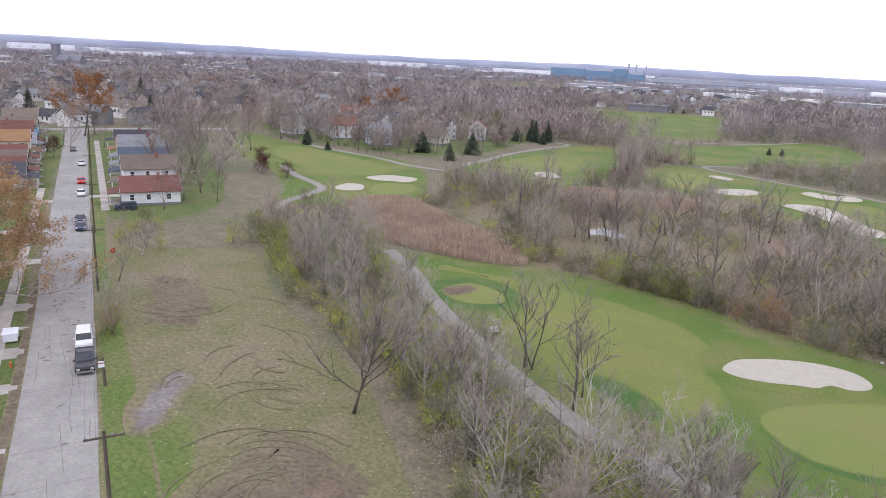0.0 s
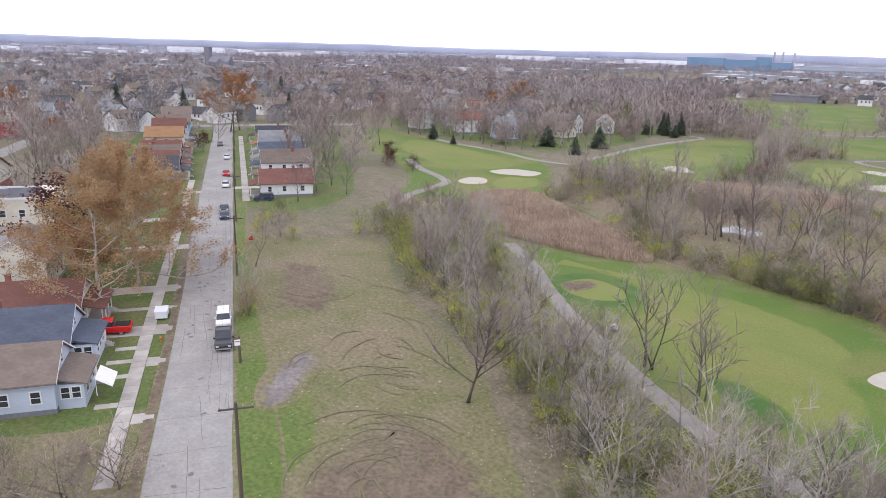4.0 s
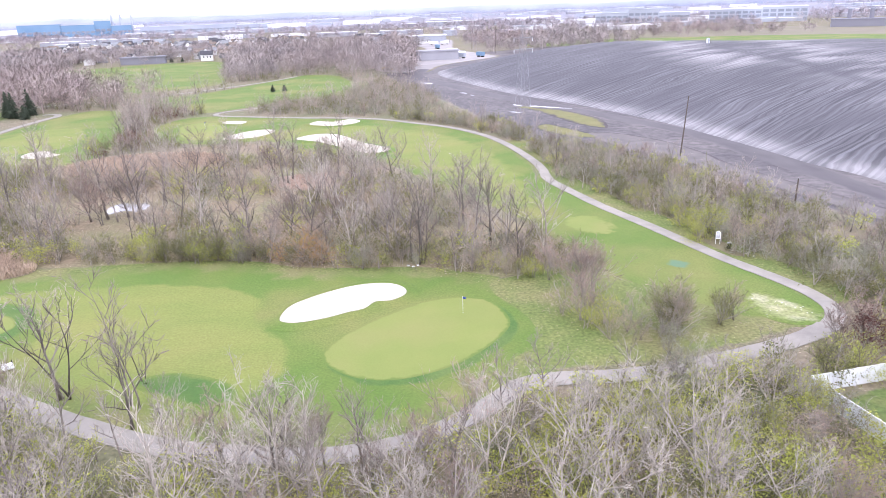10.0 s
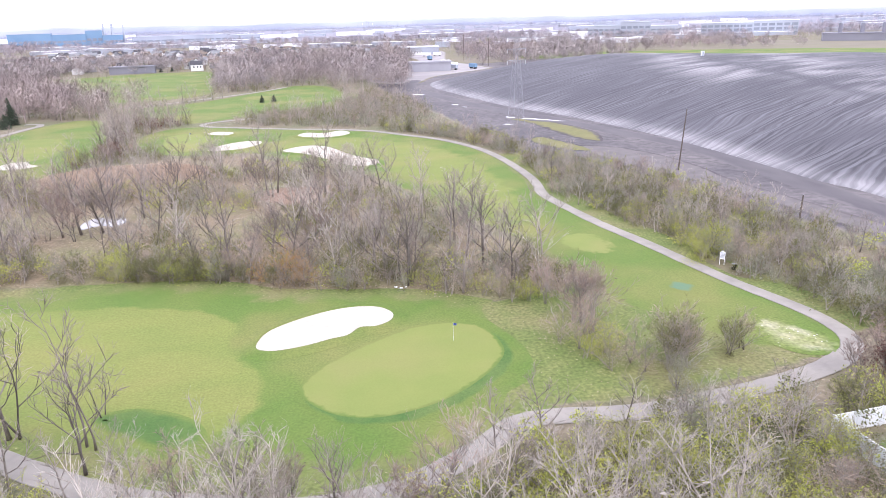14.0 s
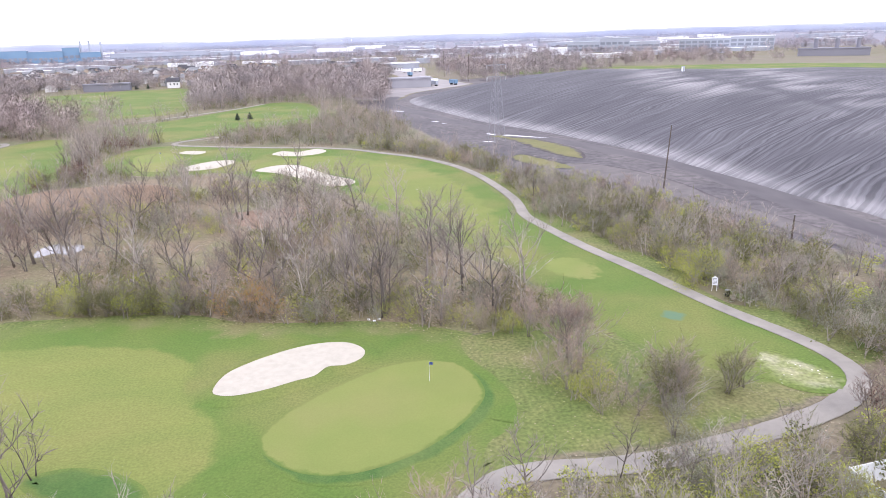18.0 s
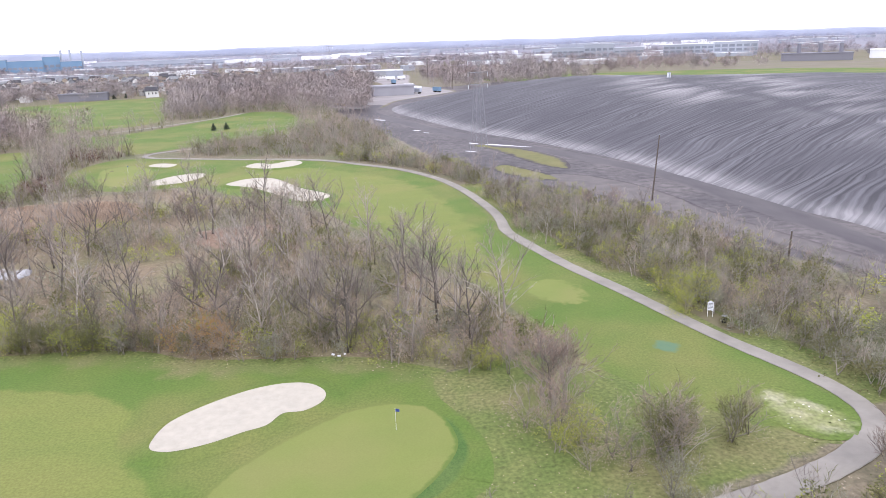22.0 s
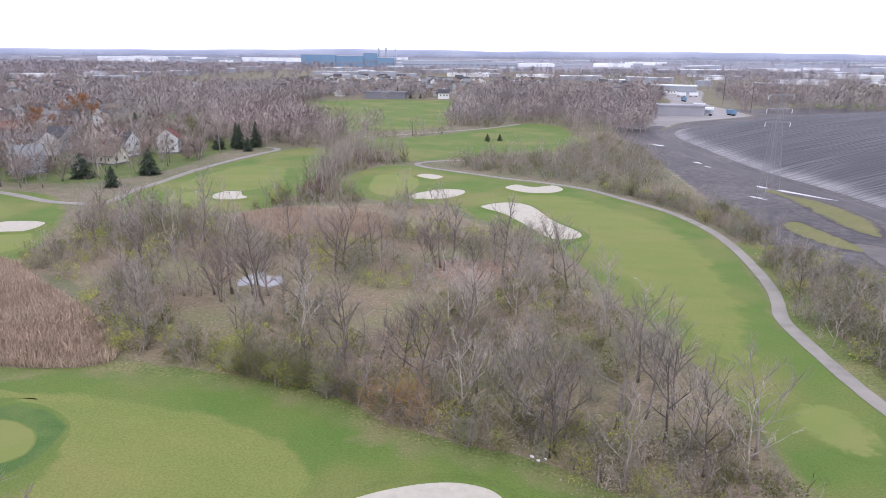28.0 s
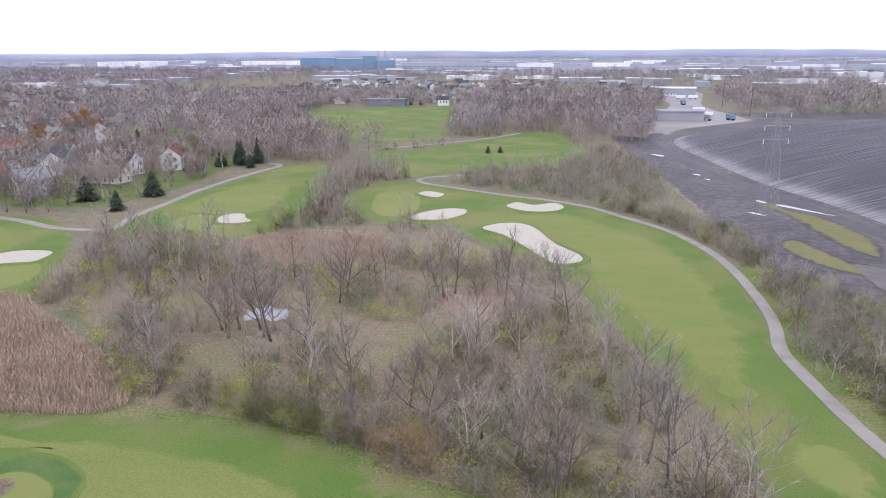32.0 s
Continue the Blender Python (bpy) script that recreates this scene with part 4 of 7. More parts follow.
BELT = [(-84, 296), (-60, 300), (-40, 318), (-24, 330), (-16, 372), (-30, 430), (-60, 440), (-96, 420), (-98, 404), (-72, 398), (-96, 366), (-118, 342), (-140, 332), (-158, 330), (-150, 368), (-110, 372), (-100, 400), (-125, 380), (-165, 380), (-175, 330), (-130, 300)]
BUSHY = [(-100, 181), (-126, 180), (-108, 158), (-98, 140), (-106, 136), (-96, 132), (-88, 140), (-92, 176)]

extra = []          # far repeats, joined below


def fill(poly, step, seed, mix, low, high, cap, d=1.8, gaps=None):
    """Trees or shrubs over a piece of the plan; those past the cap are joined."""
    rng = random.Random(seed)
    for i, (x, y) in enumerate(spots(poly, step, seed, d)):
        if gaps is not None and noise.noise((x * 0.055, y * 0.055, seed * 0.1)) < gaps:
            continue
        key = rng.choice(mix)
        table = TREES if key in ("grey", "pale", "red", "snag") else SHRUBS
        src = table[key, rng.randrange(sum(1 for q in table if q[0] == key))]
        s = rng.uniform(low, high)
        if 8 < x < 62 and 50 < y < 69 and table is TREES:
            s *= 0.6
        if i < cap:
            put_plant(src, x, y, s, rng=rng)
        else:
            extra.append((LOW[key, rng.randrange(3)] if table is TREES else LOW["s" + key, rng.randrange(2)], x, y, s, rng.uniform(0, 6.28)))


THICKET_R = [(20, 28), (46, 32), (60, 44), (66, 56), (58, 64), (46, 66), (42, 68), (36, 66), (30, 64), (24, 62), (14, 60), (6, 54), (6, 44)]
HOMES = [(-152, 200), (-140, 230), (-146, 262), (-156, 300), (-190, 322), (-250, 330), (-280, 290), (-270, 230), (-230, 198), (-190, 192)]
fill(THICKET, 5.9, 1, ["grey", "pale", "pale", "pale", "red", "pale"], 0.62, 1.05, 120)
fill(THICKET, 2.4, 2, ["green", "green", "dull", "green", "brown", "green", "silver"], 0.7, 1.35, 110)
fill(THICKET_R, 3.0, 16, ["green", "green", "dull", "green", "brown"], 0.7, 1.2, 20)
fill(ISLAND, 6.2, 3, ["grey", "pale", "grey", "grey", "red", "grey", "pale"], 0.6, 1.05, 90, gaps=-0.12)
fill(ISLAND, 3.3, 4, ["brown", "silver", "dull", "green", "brown", "dull", "brown", "silver", "dull"], 0.6, 1.55, 70, gaps=-0.1)
fill(FRONT, 2.4, 14, ["dull", "green", "brown", "silver", "brown", "dull"], 0.6, 1.15, 45)
fill(FRONT, 9.0, 15, ["grey", "red"], 0.5, 0.75, 15)
fill(HEDGE, 5.0, 5, ["grey", "red", "grey", "pale", "grey"], 0.36, 0.62, 40, 0.9)
fill(HEDGE, 2.3, 6, ["brown", "silver", "dull", "dull", "brown", "dull", "green", "silver"], 0.6, 1.35, 60, 0.7, gaps=-0.4)
fill(HEDGE2, 4.0, 7, ["dull", "silver", "brown", "dull"], 0.9, 1.6, 8)
fill(HEDGE2, 5.5, 8, ["grey", "red"], 0.5, 0.8, 4)
fill(COPSE, 3.8, 9, ["grey", "red", "grey"], 0.6, 0.95, 10)
fill(COPSE, 3.6, 10, ["brown", "dull", "maroon", "dull"], 0.6, 1.3, 10)
fill(BELT, 5.0, 11, ["grey", "grey", "red"], 0.6, 0.95, 4)
fill(BELT, 6.0, 18, ["brown", "dull"], 0.8, 1.4, 0)
fill(BUSHY, 2.8, 12, ["dull", "silver", "brown", "green"], 0.7, 1.35, 10)
fill(BUSHY, 5.0, 13, ["red", "grey"], 0.5, 0.8, 10)
fill(HOMES, 8.4, 17, ["red", "grey", "red"], 0.75, 1.15, 6, 3)

sheet("home_lawns", [(-150, 204), (-141, 230), (-146, 262), (-156, 300), (-190, 322), (-250, 330), (-280, 290), (-270, 230), (-230, 202), (-190, 196)], 0.028, LAWN, "green lawns and leaf litter round the houses", "grass", 4)
# trees that stand alone
LONE = make_tree("bare_tree", "bare spreading tree standing alone in the lot", "tree", *branchy(127, 11.5, 0.46, 15, 8, 12, 0.2, width=0.014, thick=0.85), DARKBARK, TWIG, "leafless trees")
put_plant(LONE, -41.8, 46.8, 1.12, label="bare spreading tree standing alone in the lot")
put_plant(TREES["snag", 0], -33, 68.3, 1.3)
put_plant(TREES["snag", 1], -26, 65.6, 1.5)
put_plant(TREES["pale", 0], -17, 46, 1.15, label="large pale forked tree above the thicket")
for k, (x, y, tall) in enumerate([(-10.6, 53, 9.5), (-9, 52, 8.5), (-4, 53, 9), (-3, 51.5, 8.5), (3, 54, 9.5), (-19.5, 55, 9), (-18, 54, 8), (-14.5, 53.5, 7.5), (-24, 57, 7.5), (-30, 60, 8), (-36, 63.5, 8.5), (8, 58, 8.5), (12, 61.5, 7.5), (1, 53, 7), (-7, 53.4, 7)]):
    put_plant(TREES[("grey", "red")[k % 3 == 1], k % 3], x, y, tall / ((13, 11, 15), (8, 10, 7))[k % 3 == 1][k % 3])
for key, x, y, s in [("brown", 18, 81, 1.1), ("brown", 21, 80, 1.3), ("green", 22.5, 78, 1.3), ("green", 20, 77, 1.0), ("dull", 28, 74.5, 1.9), ("brown", 28.5, 75.5, 1.9), ("dull", 30.5, 76, 1.6), ("brown", 29.5, 74, 1.6), ("dull", 35, 76, 1.5), ("brown", 37, 77, 1.3),
                     ("brown", 24, 75.5, 1.2), ("brown", 22, 74, 0.9), ("brown", 25, 73, 0.9), ("silver", 27, 69.5, 1.3), ("dull", 15, 93, 0.9), ("green", 17, 93, 0.9), ("brown", 9, 97, 1.0), ("dull", 40, 64, 1.4), ("green", 43, 63, 1.3), ("green", 46, 62, 1.4),
                     ("silver", 25, 62.5, 1.5), ("green", 44, 104, 1.3), ("green", 46, 108, 1.4), ("green", 48, 111, 1.2), ("silver", -6, 100, 1.1), ("dull", -36, 107, 1.4), ("green", -31, 106, 1.2), ("dull", -28, 106.5, 1.5), ("green", -25, 105.5, 1.1), ("dull", -33, 107.5, 1.6)]:
    put_plant(BUSH[key] if s > 1.25 else SHRUBS[key, 0], x, y, s / 1.6 if s > 1.25 else s)
for x, y, s in [(-15, 104.5, 1.4), (-18.5, 104.5, 1.0), (-12, 102.8, 1.1), (-13.5, 105, 1.3)]:
    put_plant(SHRUBS["orange", 0], x, y, s)
for k, (x, y, s) in enumerate([(20, 79, 0.75), (22, 86, 0.85), (19, 92, 0.8), (21, 86.5, 0.9), (22.5, 83, 0.75), (24, 89, 0.85), (44.5, 69, 0.7), (48, 70, 0.65)]):
    put_plant(TREES["red", k % 3], x, y, s)
for k, (x, y, s) in enumerate([(1, 103, 0.95), (3, 103.5, 0.85), (8, 108, 1.0), (-3, 107, 0.9), (-20, 106.5, 0.9), (-23, 108, 1.0), (-8, 111, 0.95), (2, 100.5, 0.75), (-1, 104, 0.85), (13, 107, 1.05), (16, 109, 0.95), (11, 111, 1.0), (14, 114, 0.95),
                               (-15, 139, 1.05), (-26, 157, 1.1), (-44, 153, 1.1), (-43, 136, 1.0), (-47, 130, 1.15), (-49, 131, 1.0), (10, 120, 1.05), (5, 130, 1.0), (-2, 150, 1.05), (-6, 163, 1.0)]):
    put_plant(TREES["grey", k % 6], x, y, s)
for k, (x, y, s) in enumerate([(-52, 131, 0.95), (-57, 132, 0.9), (-48.5, 134, 1.0), (-60, 138, 0.9), (-47, 143, 0.9), (-54, 129, 0.8), (-62, 132, 0.85), (-51, 134, 0.9), (-54.5, 133, 1.15), (-50, 136.5, 0.8)]):
    put_plant(TREES["red" if k % 2 else "grey", k % 3], x, y, s * (1.2 if k % 2 else 0.9))
for k, (x, y, s) in enumerate([(-34, 68, 0.85), (-25, 62, 0.8), (-11, 55, 0.85), (20, 64, 0.4), (30, 65.5, 0.35)]):
    put_plant(TREES["grey", (k + 2) % 6], x, y, s)
for k, (x, y, s) in enumerate([(-12, 47, 1.05), (-8, 49, 1.0), (-2, 50, 0.9), (6, 50, 1.0), (14, 54, 0.7), (20, 56, 0.65), (26, 58, 0.6), (32, 58, 0.6), (0, 44, 1.0), (10, 44, 1.05), (22, 48, 1.0)]):
    put_plant(TREES["pale", k % 3], x, y, s)
put_plant(TREES["snag", 0], 37, 68.6, 0.3, label="small dark dead snag beside the path")
put_plant(TREES["snag", 1], -27, 71, 0.8)
put_plant(BUSH["maroon"], 46.5, 68, 1.0, label="dark maroon-leaved tree beside the path")
put_plant(BUSH["maroon"], 48.5, 66.5, 0.9, label="dark maroon-leaved tree beside the path")

for k, (x, y, s) in enumerate([(-27, 47, 0.85), (-32, 56, 0.9), (-35, 55, 0.75), (-52, 67, 0.85), (-49, 66, 0.75), (-85, 83, 0.95), (-84, 88, 0.9), (-78, 42.5, 0.75), (-66, 72, 0.8)]):
    put_plant(TREES["pale" if k % 2 else "grey", k % 3], x, y, s)
for key, x, y, s in [("brown", -124, 71, 1.0), ("green", -106, 67.5, 0.9), ("brown", -108, 66, 1.3), ("green", -101, 79, 1.3), ("dull", -99, 82, 1.5), ("green", -84, 74, 1.2), ("green", -46, 60, 1.3), ("green", -43, 57, 1.1), ("green", -35, 50.5, 0.9), ("dull", -41, 55, 1.0),
                     ("brown", -77.5, 40.8, 0.9), ("green", -77, 42, 0.7), ("orange", -79, 42.5, 0.7), ("dull", -92, 80, 1.6), ("green", -58, 62, 1.1)]:
    put_plant(SHRUBS[key, 1], x, y, s)
BIG = make_tree("bare_tree", "large spreading leafless street tree", "tree", *branchy(91, 15, 0.5, 11, 7, 8, 0.22, width=0.03), BARK, TWIG_RED, "street trees")
for k, (x, y, s) in enumerate([(-172, 117, 1.15), (-161, 123, 1.1), (-242, 154, 1.0), (-264, 181, 1.1), (-279, 207, 1.0), (-215, 193, 1.1), (-211, 196, 1.0), (-212, 206, 1.0), (-169, 193, 0.85), (-163, 194, 0.8), (-157, 196, 0.85), (-196, 162, 1.0), (-189, 203, 0.9),
                               (-227, 126, 0.7), (-200, 140, 1.1), (-185, 150, 1.0), (-225, 165, 1.1), (-182, 128, 0.95), (-210, 140, 1.0), (-150, 108, 0.8), (-240, 205, 1.0), (-250, 225, 1.1), (-236, 185, 1.1), (-201, 64, 1.3), (-210, 57, 1.15), (-186, 52, 1.1), (-232, 76, 1.1), (-172, 44, 0.9), (-240, 60, 1.1), (-222, 112, 0.9), (-250, 124, 1.0), (-262, 142, 1.1), (-180, 123, 1.0), (-176, 112, 0.8), (-156, 98, 0.9), (-165, 105, 0.8), (-140, 96, 0.7)]):
    put_plant(BIG, x, y, s)
for x, y in [(-156, 133), (-147, 134)]:
    put_plant(BUSH["maroon"], x, y, 1.0 if x < -150 else 1.0)
for o in (*BIG.children, BIG, *LONE.children, LONE):
    bpy.data.objects.remove(o)

rng = random.Random(61)
for i in range(17):
    q = i / 16
    x, y = -24 - 54 * q + rng.uniform(-1.5, 1.5), 45 + 30 * q + rng.uniform(-1, 1.5)
    if clear_of(x, y, 1.5):
        put_plant(TREES[("pale", "grey")[i % 2], i % 3], x, y, rng.uniform(0.7, 0.95), rng=rng)
for x, y, s in [(-78, 214, 0.9), (-80, 210, 0.8), (-76, 209, 0.7)]:
    put_plant(BUSH["maroon"], x, y, s, rng=rng)
for x, y, s in [(-84, 200, 0.9), (-80, 198, 1.0), (-88, 208, 0.9), (-74, 203, 0.8)]:
    put_plant(BUSH["green" if x < -82 else "dull"], x, y, s, rng=rng)
for k, (x, y, s) in enumerate([(-38, 108, 0.8), (-34, 107, 0.7), (-31, 108, 0.85), (-28, 107.5, 0.75), (-24, 106.5, 0.8), (-21, 105, 0.7), (-41, 109, 0.7), (-45, 109.5, 0.8)]):
    put_plant(BUSH["dull" if k % 3 else "green"], x, y, s, rng=rng)
for k, (x, y, s) in enumerate([(0, 112, 0.75), (5, 114, 0.8), (9, 112, 0.7), (-5, 117, 0.75), (3, 121, 0.8), (13, 119, 0.75), (-8, 123, 0.7), (8, 126, 0.75), (15, 104, 0.7), (-1, 108, 0.55), (6, 104, 0.5)]):
    put_plant(BUSH["silver" if k % 3 else "dull"], x, y, s, rng=rng)
for i, (x, y) in enumerate(spots(HEDGE, 8.0, 62, 3.0)[:46]):
    put_plant(BUSH[("dull", "green", "dull", "silver", "brown")[i % 5]], x, y, rng.uniform(0.55, 0.85), rng=rng)
for i, (x, y) in enumerate(spots(THICKET, 6.8, 63, 2.5)[:85]):
    put_plant(BUSH[("green", "dull", "green", "silver", "green")[i % 5]], x, y, rng.uniform(0.55, 0.9), rng=rng)
for key, x, y, s in [("green", 47.5, 107, 1.0), ("green", 49.5, 109, 0.85), ("green", 52, 104, 0.8), ("green", 46, 118, 0.8), ("green", 43, 126, 0.85), ("silver", 47, 121, 0.75), ("dull", 40, 140, 0.9), ("silver", 44, 131, 0.7), ("green", 30, 214, 0.8), ("silver", 26, 220, 0.8), ("dull", 28, 217, 0.9), ("green", 20, 228, 0.8), ("green", 51, 70, 0.8), ("green", 54, 72, 0.7), ("green", 57, 96, 0.8)]:
    put_plant(BUSH[key], x, y, s, rng=rng)
BRUSH = [(-68, 7), (-61, 11), (-53, 10), (-46, 4), (-43, -8), (-60, -12), (-74, -1)]
for i, (x, y) in enumerate(spots(BRUSH, 3.2, 64, 1.0)[:66]):
    put_plant(BUSH["brown"] if i % 5 else TREES["red", i % 2], x, y, rng.uniform(0.5, 0.8) * (1 if i % 5 else 0.75), rng=rng)
for src in BUSH.values():
    for o in (*src.children, src):
        bpy.data.objects.remove(o)

# joined rest
def joined(items, name, label, category):
    by = {}
    for src, x, y, s, a in items:
        for child in src.children:
            by.setdefault(child.data, []).append((x, y, s, a))
    mats, V, F, M, off = [], [], [], [], 0
    for me, places in by.items():
        k = len(me.vertices)
        co = np.empty(k * 3)
        me.vertices.foreach_get("co", co)
        co = co.reshape(-1, 3)
        lens = np.empty(len(me.polygons), int)
        me.polygons.foreach_get("loop_total", lens)
        idx = np.empty(len(me.loops), int)
        me.loops.foreach_get("vertex_index", idx)
        if me.materials[0] not in mats:
            mats.append(me.materials[0])
        mi = mats.index(me.materials[0])
        for x, y, s, a in places:
            c, sn = math.cos(a) * s, math.sin(a) * s
            V.append(np.stack([co[:, 0] * c - co[:, 1] * sn + x, co[:, 0] * sn + co[:, 1] * c + y, co[:, 2] * s], 1))
            F.append((lens, idx + off))
            M.append(np.full(len(lens), mi))
            off += k
    raw(name, np.concatenate(V), np.concatenate([f[0] for f in F]), np.concatenate([f[1] for f in F]), mats, np.concatenate(M), label, category)


def raw(name, verts, lens, idx, mats, mi, label, category):
    me = bpy.data.meshes.new(name)
    me.vertices.add(len(verts))
    me.vertices.foreach_set("co", verts.astype(np.float32).ravel())
    me.loops.add(len(idx))
    me.loops.foreach_set("vertex_index", idx.astype(np.int32))
    me.polygons.add(len(lens))
    me.polygons.foreach_set("loop_start", np.concatenate([[0], np.cumsum(lens)[:-1]]).astype(np.int32))
    me.polygons.foreach_set("loop_total", lens.astype(np.int32))
    for one in mats:
        me.materials.append(one)
    me.polygons.foreach_set("material_index", mi.astype(np.int32))
    me.update(calc_edges=True)
    return tagged(new(name, me), label, category, kind="stuff")


joined(extra, "woodland", "dense leafless woodland and brush", "woods")
for src in LOW.values():
    for o in (*src.children, src):
        bpy.data.objects.remove(o)

# ---- far woods, as a haze of twig tufts ----
def far_woods(name, boxes, label, mat, seed, tris=46, size=4.6):
    """Crowns of thin slivers over stretches of the plan given as (x0, x1, y0, y1, count)."""
    rng = np.random.default_rng(seed)
    centres = []
    for x0, x1, y0, y1, count, test in boxes:
        c = np.stack([rng.uniform(x0, x1, count), rng.uniform(y0, y1, count)], 1)
        if test:
            c = np.array([q for q in c if test(*q)])
        centres.append(c)
    c = np.concatenate(centres)
    k = len(c)
    h = rng.uniform(0.65, 1.0, k) * (1 + 0.7 * rng.random(k) ** 3)
    tone = rng.random(k)
    far = np.clip(np.hypot(c[:, 0], c[:, 1]) / 500, 1, 4)
    d = rng.normal(size=(k, tris, 3))
    d /= np.linalg.norm(d, axis=2, keepdims=True)
    rad = size * h[:, None, None] * rng.uniform(0.35, 1.0, (k, tris, 1))
    p = d * rad * np.array([1, 1, 1.05])
    p[..., :2] += c[:, None]
    p[..., 2] += (size * 1.25 * h)[:, None]
    p[..., 2] = np.maximum(p[..., 2], 0.4)
    w = d * 0.5 + rng.normal(size=d.shape) * 0.5 + np.array([0, 0, 0.5])
    w /= np.linalg.norm(w, axis=2, keepdims=True)
    ln = (1.5 * h * far ** 0.5)[:, None, None] * rng.uniform(0.6, 1.4, (k, tris, 1))
    f = np.cross(w, rng.normal(size=d.shape))
    f /= np.linalg.norm(f, axis=2, keepdims=True)
    f *= (0.085 * far)[:, None, None]
    dome = d + np.array([0, 0, 0.5])
    dome /= np.linalg.norm(dome, axis=2, keepdims=True)
    f *= np.where((np.cross(2 * f, w) * dome).sum(2, keepdims=True) < 0, -1.0, 1.0)
    V = np.stack([p - f - w * ln * 0.5, p + f - w * ln * 0.5, p + w * ln], 2).reshape(-1, 3)
    n = len(V) // 3
    # trunks
    tb = np.concatenate([c, np.zeros((k, 1))], 1)
    tw = (0.13 * h * far ** 0.4)[:, None]
    tv = np.stack([tb - tw * [1, 0, 0], tb + tw * [1, 0, 0], tb + np.array([0, 0, 1]) * (size * 2.0 * h)[:, None]], 1).reshape(-1, 3)
    tv2 = np.stack([tb - tw * [0, 1, 0], tb + tw * [0, 1, 0], tb + np.array([0, 0, 1]) * (size * 2.0 * h)[:, None]], 1).reshape(-1, 3)
    V = np.concatenate([V, tv, tv2])
    n = len(V) // 3
    ob = raw(name, V, np.full(n, 3), np.arange(3 * n), [mat], np.zeros(n), label, "woods")
    leafward = np.concatenate([np.repeat(dome.reshape(-1, 3), 3, 0), np.tile([0.0, -0.8, 0.6], (6 * k, 1))])
    ob.data.normals_split_custom_set_from_vertices(leafward.tolist())
    whole = np.concatenate([np.repeat(tone, tris * 3), np.repeat(tone * 0.6, 3), np.repeat(tone * 0.6, 3)])
    ob.data.attributes.new("tone", "FLOAT", "POINT").data.foreach_set("value", whole.astype(np.float32))
    return ob


def not_open(x, y):
    return clear_of(x, y, 4) and not inside(x, y, FIELD)


def beyond(x, y):
    """Left of the golf course, clear of the street and of open ground."""
    return not_open(x, y) and not near_line(x, y, [st(-60, 4), st(270, 4)], 26)


far_woods("neighbourhood_trees", [(-330, -130, 10, 320, 260, lambda x, y: beyond(x, y) and x < -122 - 0.3 * (y - 100)), (-430, -250, 0, 300, 230, beyond), (-430, -250, 300, 700, 420, beyond), (-700, -430, 0, 700, 850, beyond), (-420, -170, 430, 760, 420, not_open)],
          "leafless brown and grey trees among houses", FARTWIG, 1, 180, 4.8)
far_woods("middle_woods", [(-190, -120, 290, 420, 220, not_open), (-260, -150, 330, 560, 300, not_open), (-130, 10, 400, 640, 800, not_open), (-10, 60, 560, 900, 160, lambda x, y: x < -2 or x > 66), (-160, 20, 600, 800, 260, None), (72, 190, 570, 800, 200, None), (190, 420, 700, 900, 120, None), (-420, -240, 380, 560, 420, not_open)],
          "leafless grey-brown woods behind the course", FARTWIG, 2, 170, 5.0)
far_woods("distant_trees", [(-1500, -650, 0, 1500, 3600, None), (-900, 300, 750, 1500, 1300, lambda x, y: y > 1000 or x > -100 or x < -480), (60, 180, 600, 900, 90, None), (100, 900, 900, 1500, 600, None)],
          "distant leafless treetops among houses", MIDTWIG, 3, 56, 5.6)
far_woods("horizon_trees", [(-4500, -1400, 0, 4500, 3000, lambda x, y: x * x + y * y > 2.2e6), (-1500, 3500, 1500, 4600, 3000, lambda x, y: not (-1000 < x < 100 and y < 2200))], "far treetops along the horizon, blue with painted haze", HAZETWIG, 4, 18, 9)
far_woods("russet_trees", [(-520, -300, 300, 520, 60, beyond), (-330, -250, 210, 330, 14, beyond), (-700, -450, 100, 400, 60, beyond)], "far trees that keep russet leaves", RUSSET, 9, 90, 5.0)
far_woods("home_trees", [(-285, -142, 195, 330, 150, lambda x, y: inside(x, y, HOMES) and clear_of(x, y, 3) and (x < -170 or y > 250))], "dense bare brown trees round the houses", HOMETWIG, 12, 420, 3.6)
# Ground coloured as seen through haze; the blue-grey veil is in the paint.
PLAIN = material("haze_painted_plain", (0.25, 0.25, 0.29), (0.21, 0.21, 0.245), 0.004, (0.29, 0.285, 0.315), 0.0015, 0.7, soft=0.004)
sheet("backdrop_plain", [(-4700, -200), (-1600, 300), (-1250, 1000), (-700, 1350), (200, 1300), (900, 1050), (2500, 900), (4700, 1500), (4000, 4000), (0, 4750), (-3500, 3400)], 0.2, PLAIN, "grey plain far away, haze painted into its colour", "ground", 350)
# The hills' blue-grey is distance haze painted into the base colour.
HILL = material("haze_tinted_hills", (0.30, 0.33, 0.43), (0.35, 0.38, 0.48), 0.004, (0.40, 0.43, 0.52), 0.002, 0.7, rough=1.0)
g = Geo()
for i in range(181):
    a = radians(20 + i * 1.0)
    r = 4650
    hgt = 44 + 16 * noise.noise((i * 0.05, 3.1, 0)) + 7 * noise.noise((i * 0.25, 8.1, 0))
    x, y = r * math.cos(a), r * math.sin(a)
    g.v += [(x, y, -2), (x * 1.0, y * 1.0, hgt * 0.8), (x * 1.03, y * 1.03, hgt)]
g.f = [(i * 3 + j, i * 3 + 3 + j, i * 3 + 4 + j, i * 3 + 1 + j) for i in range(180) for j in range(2)]
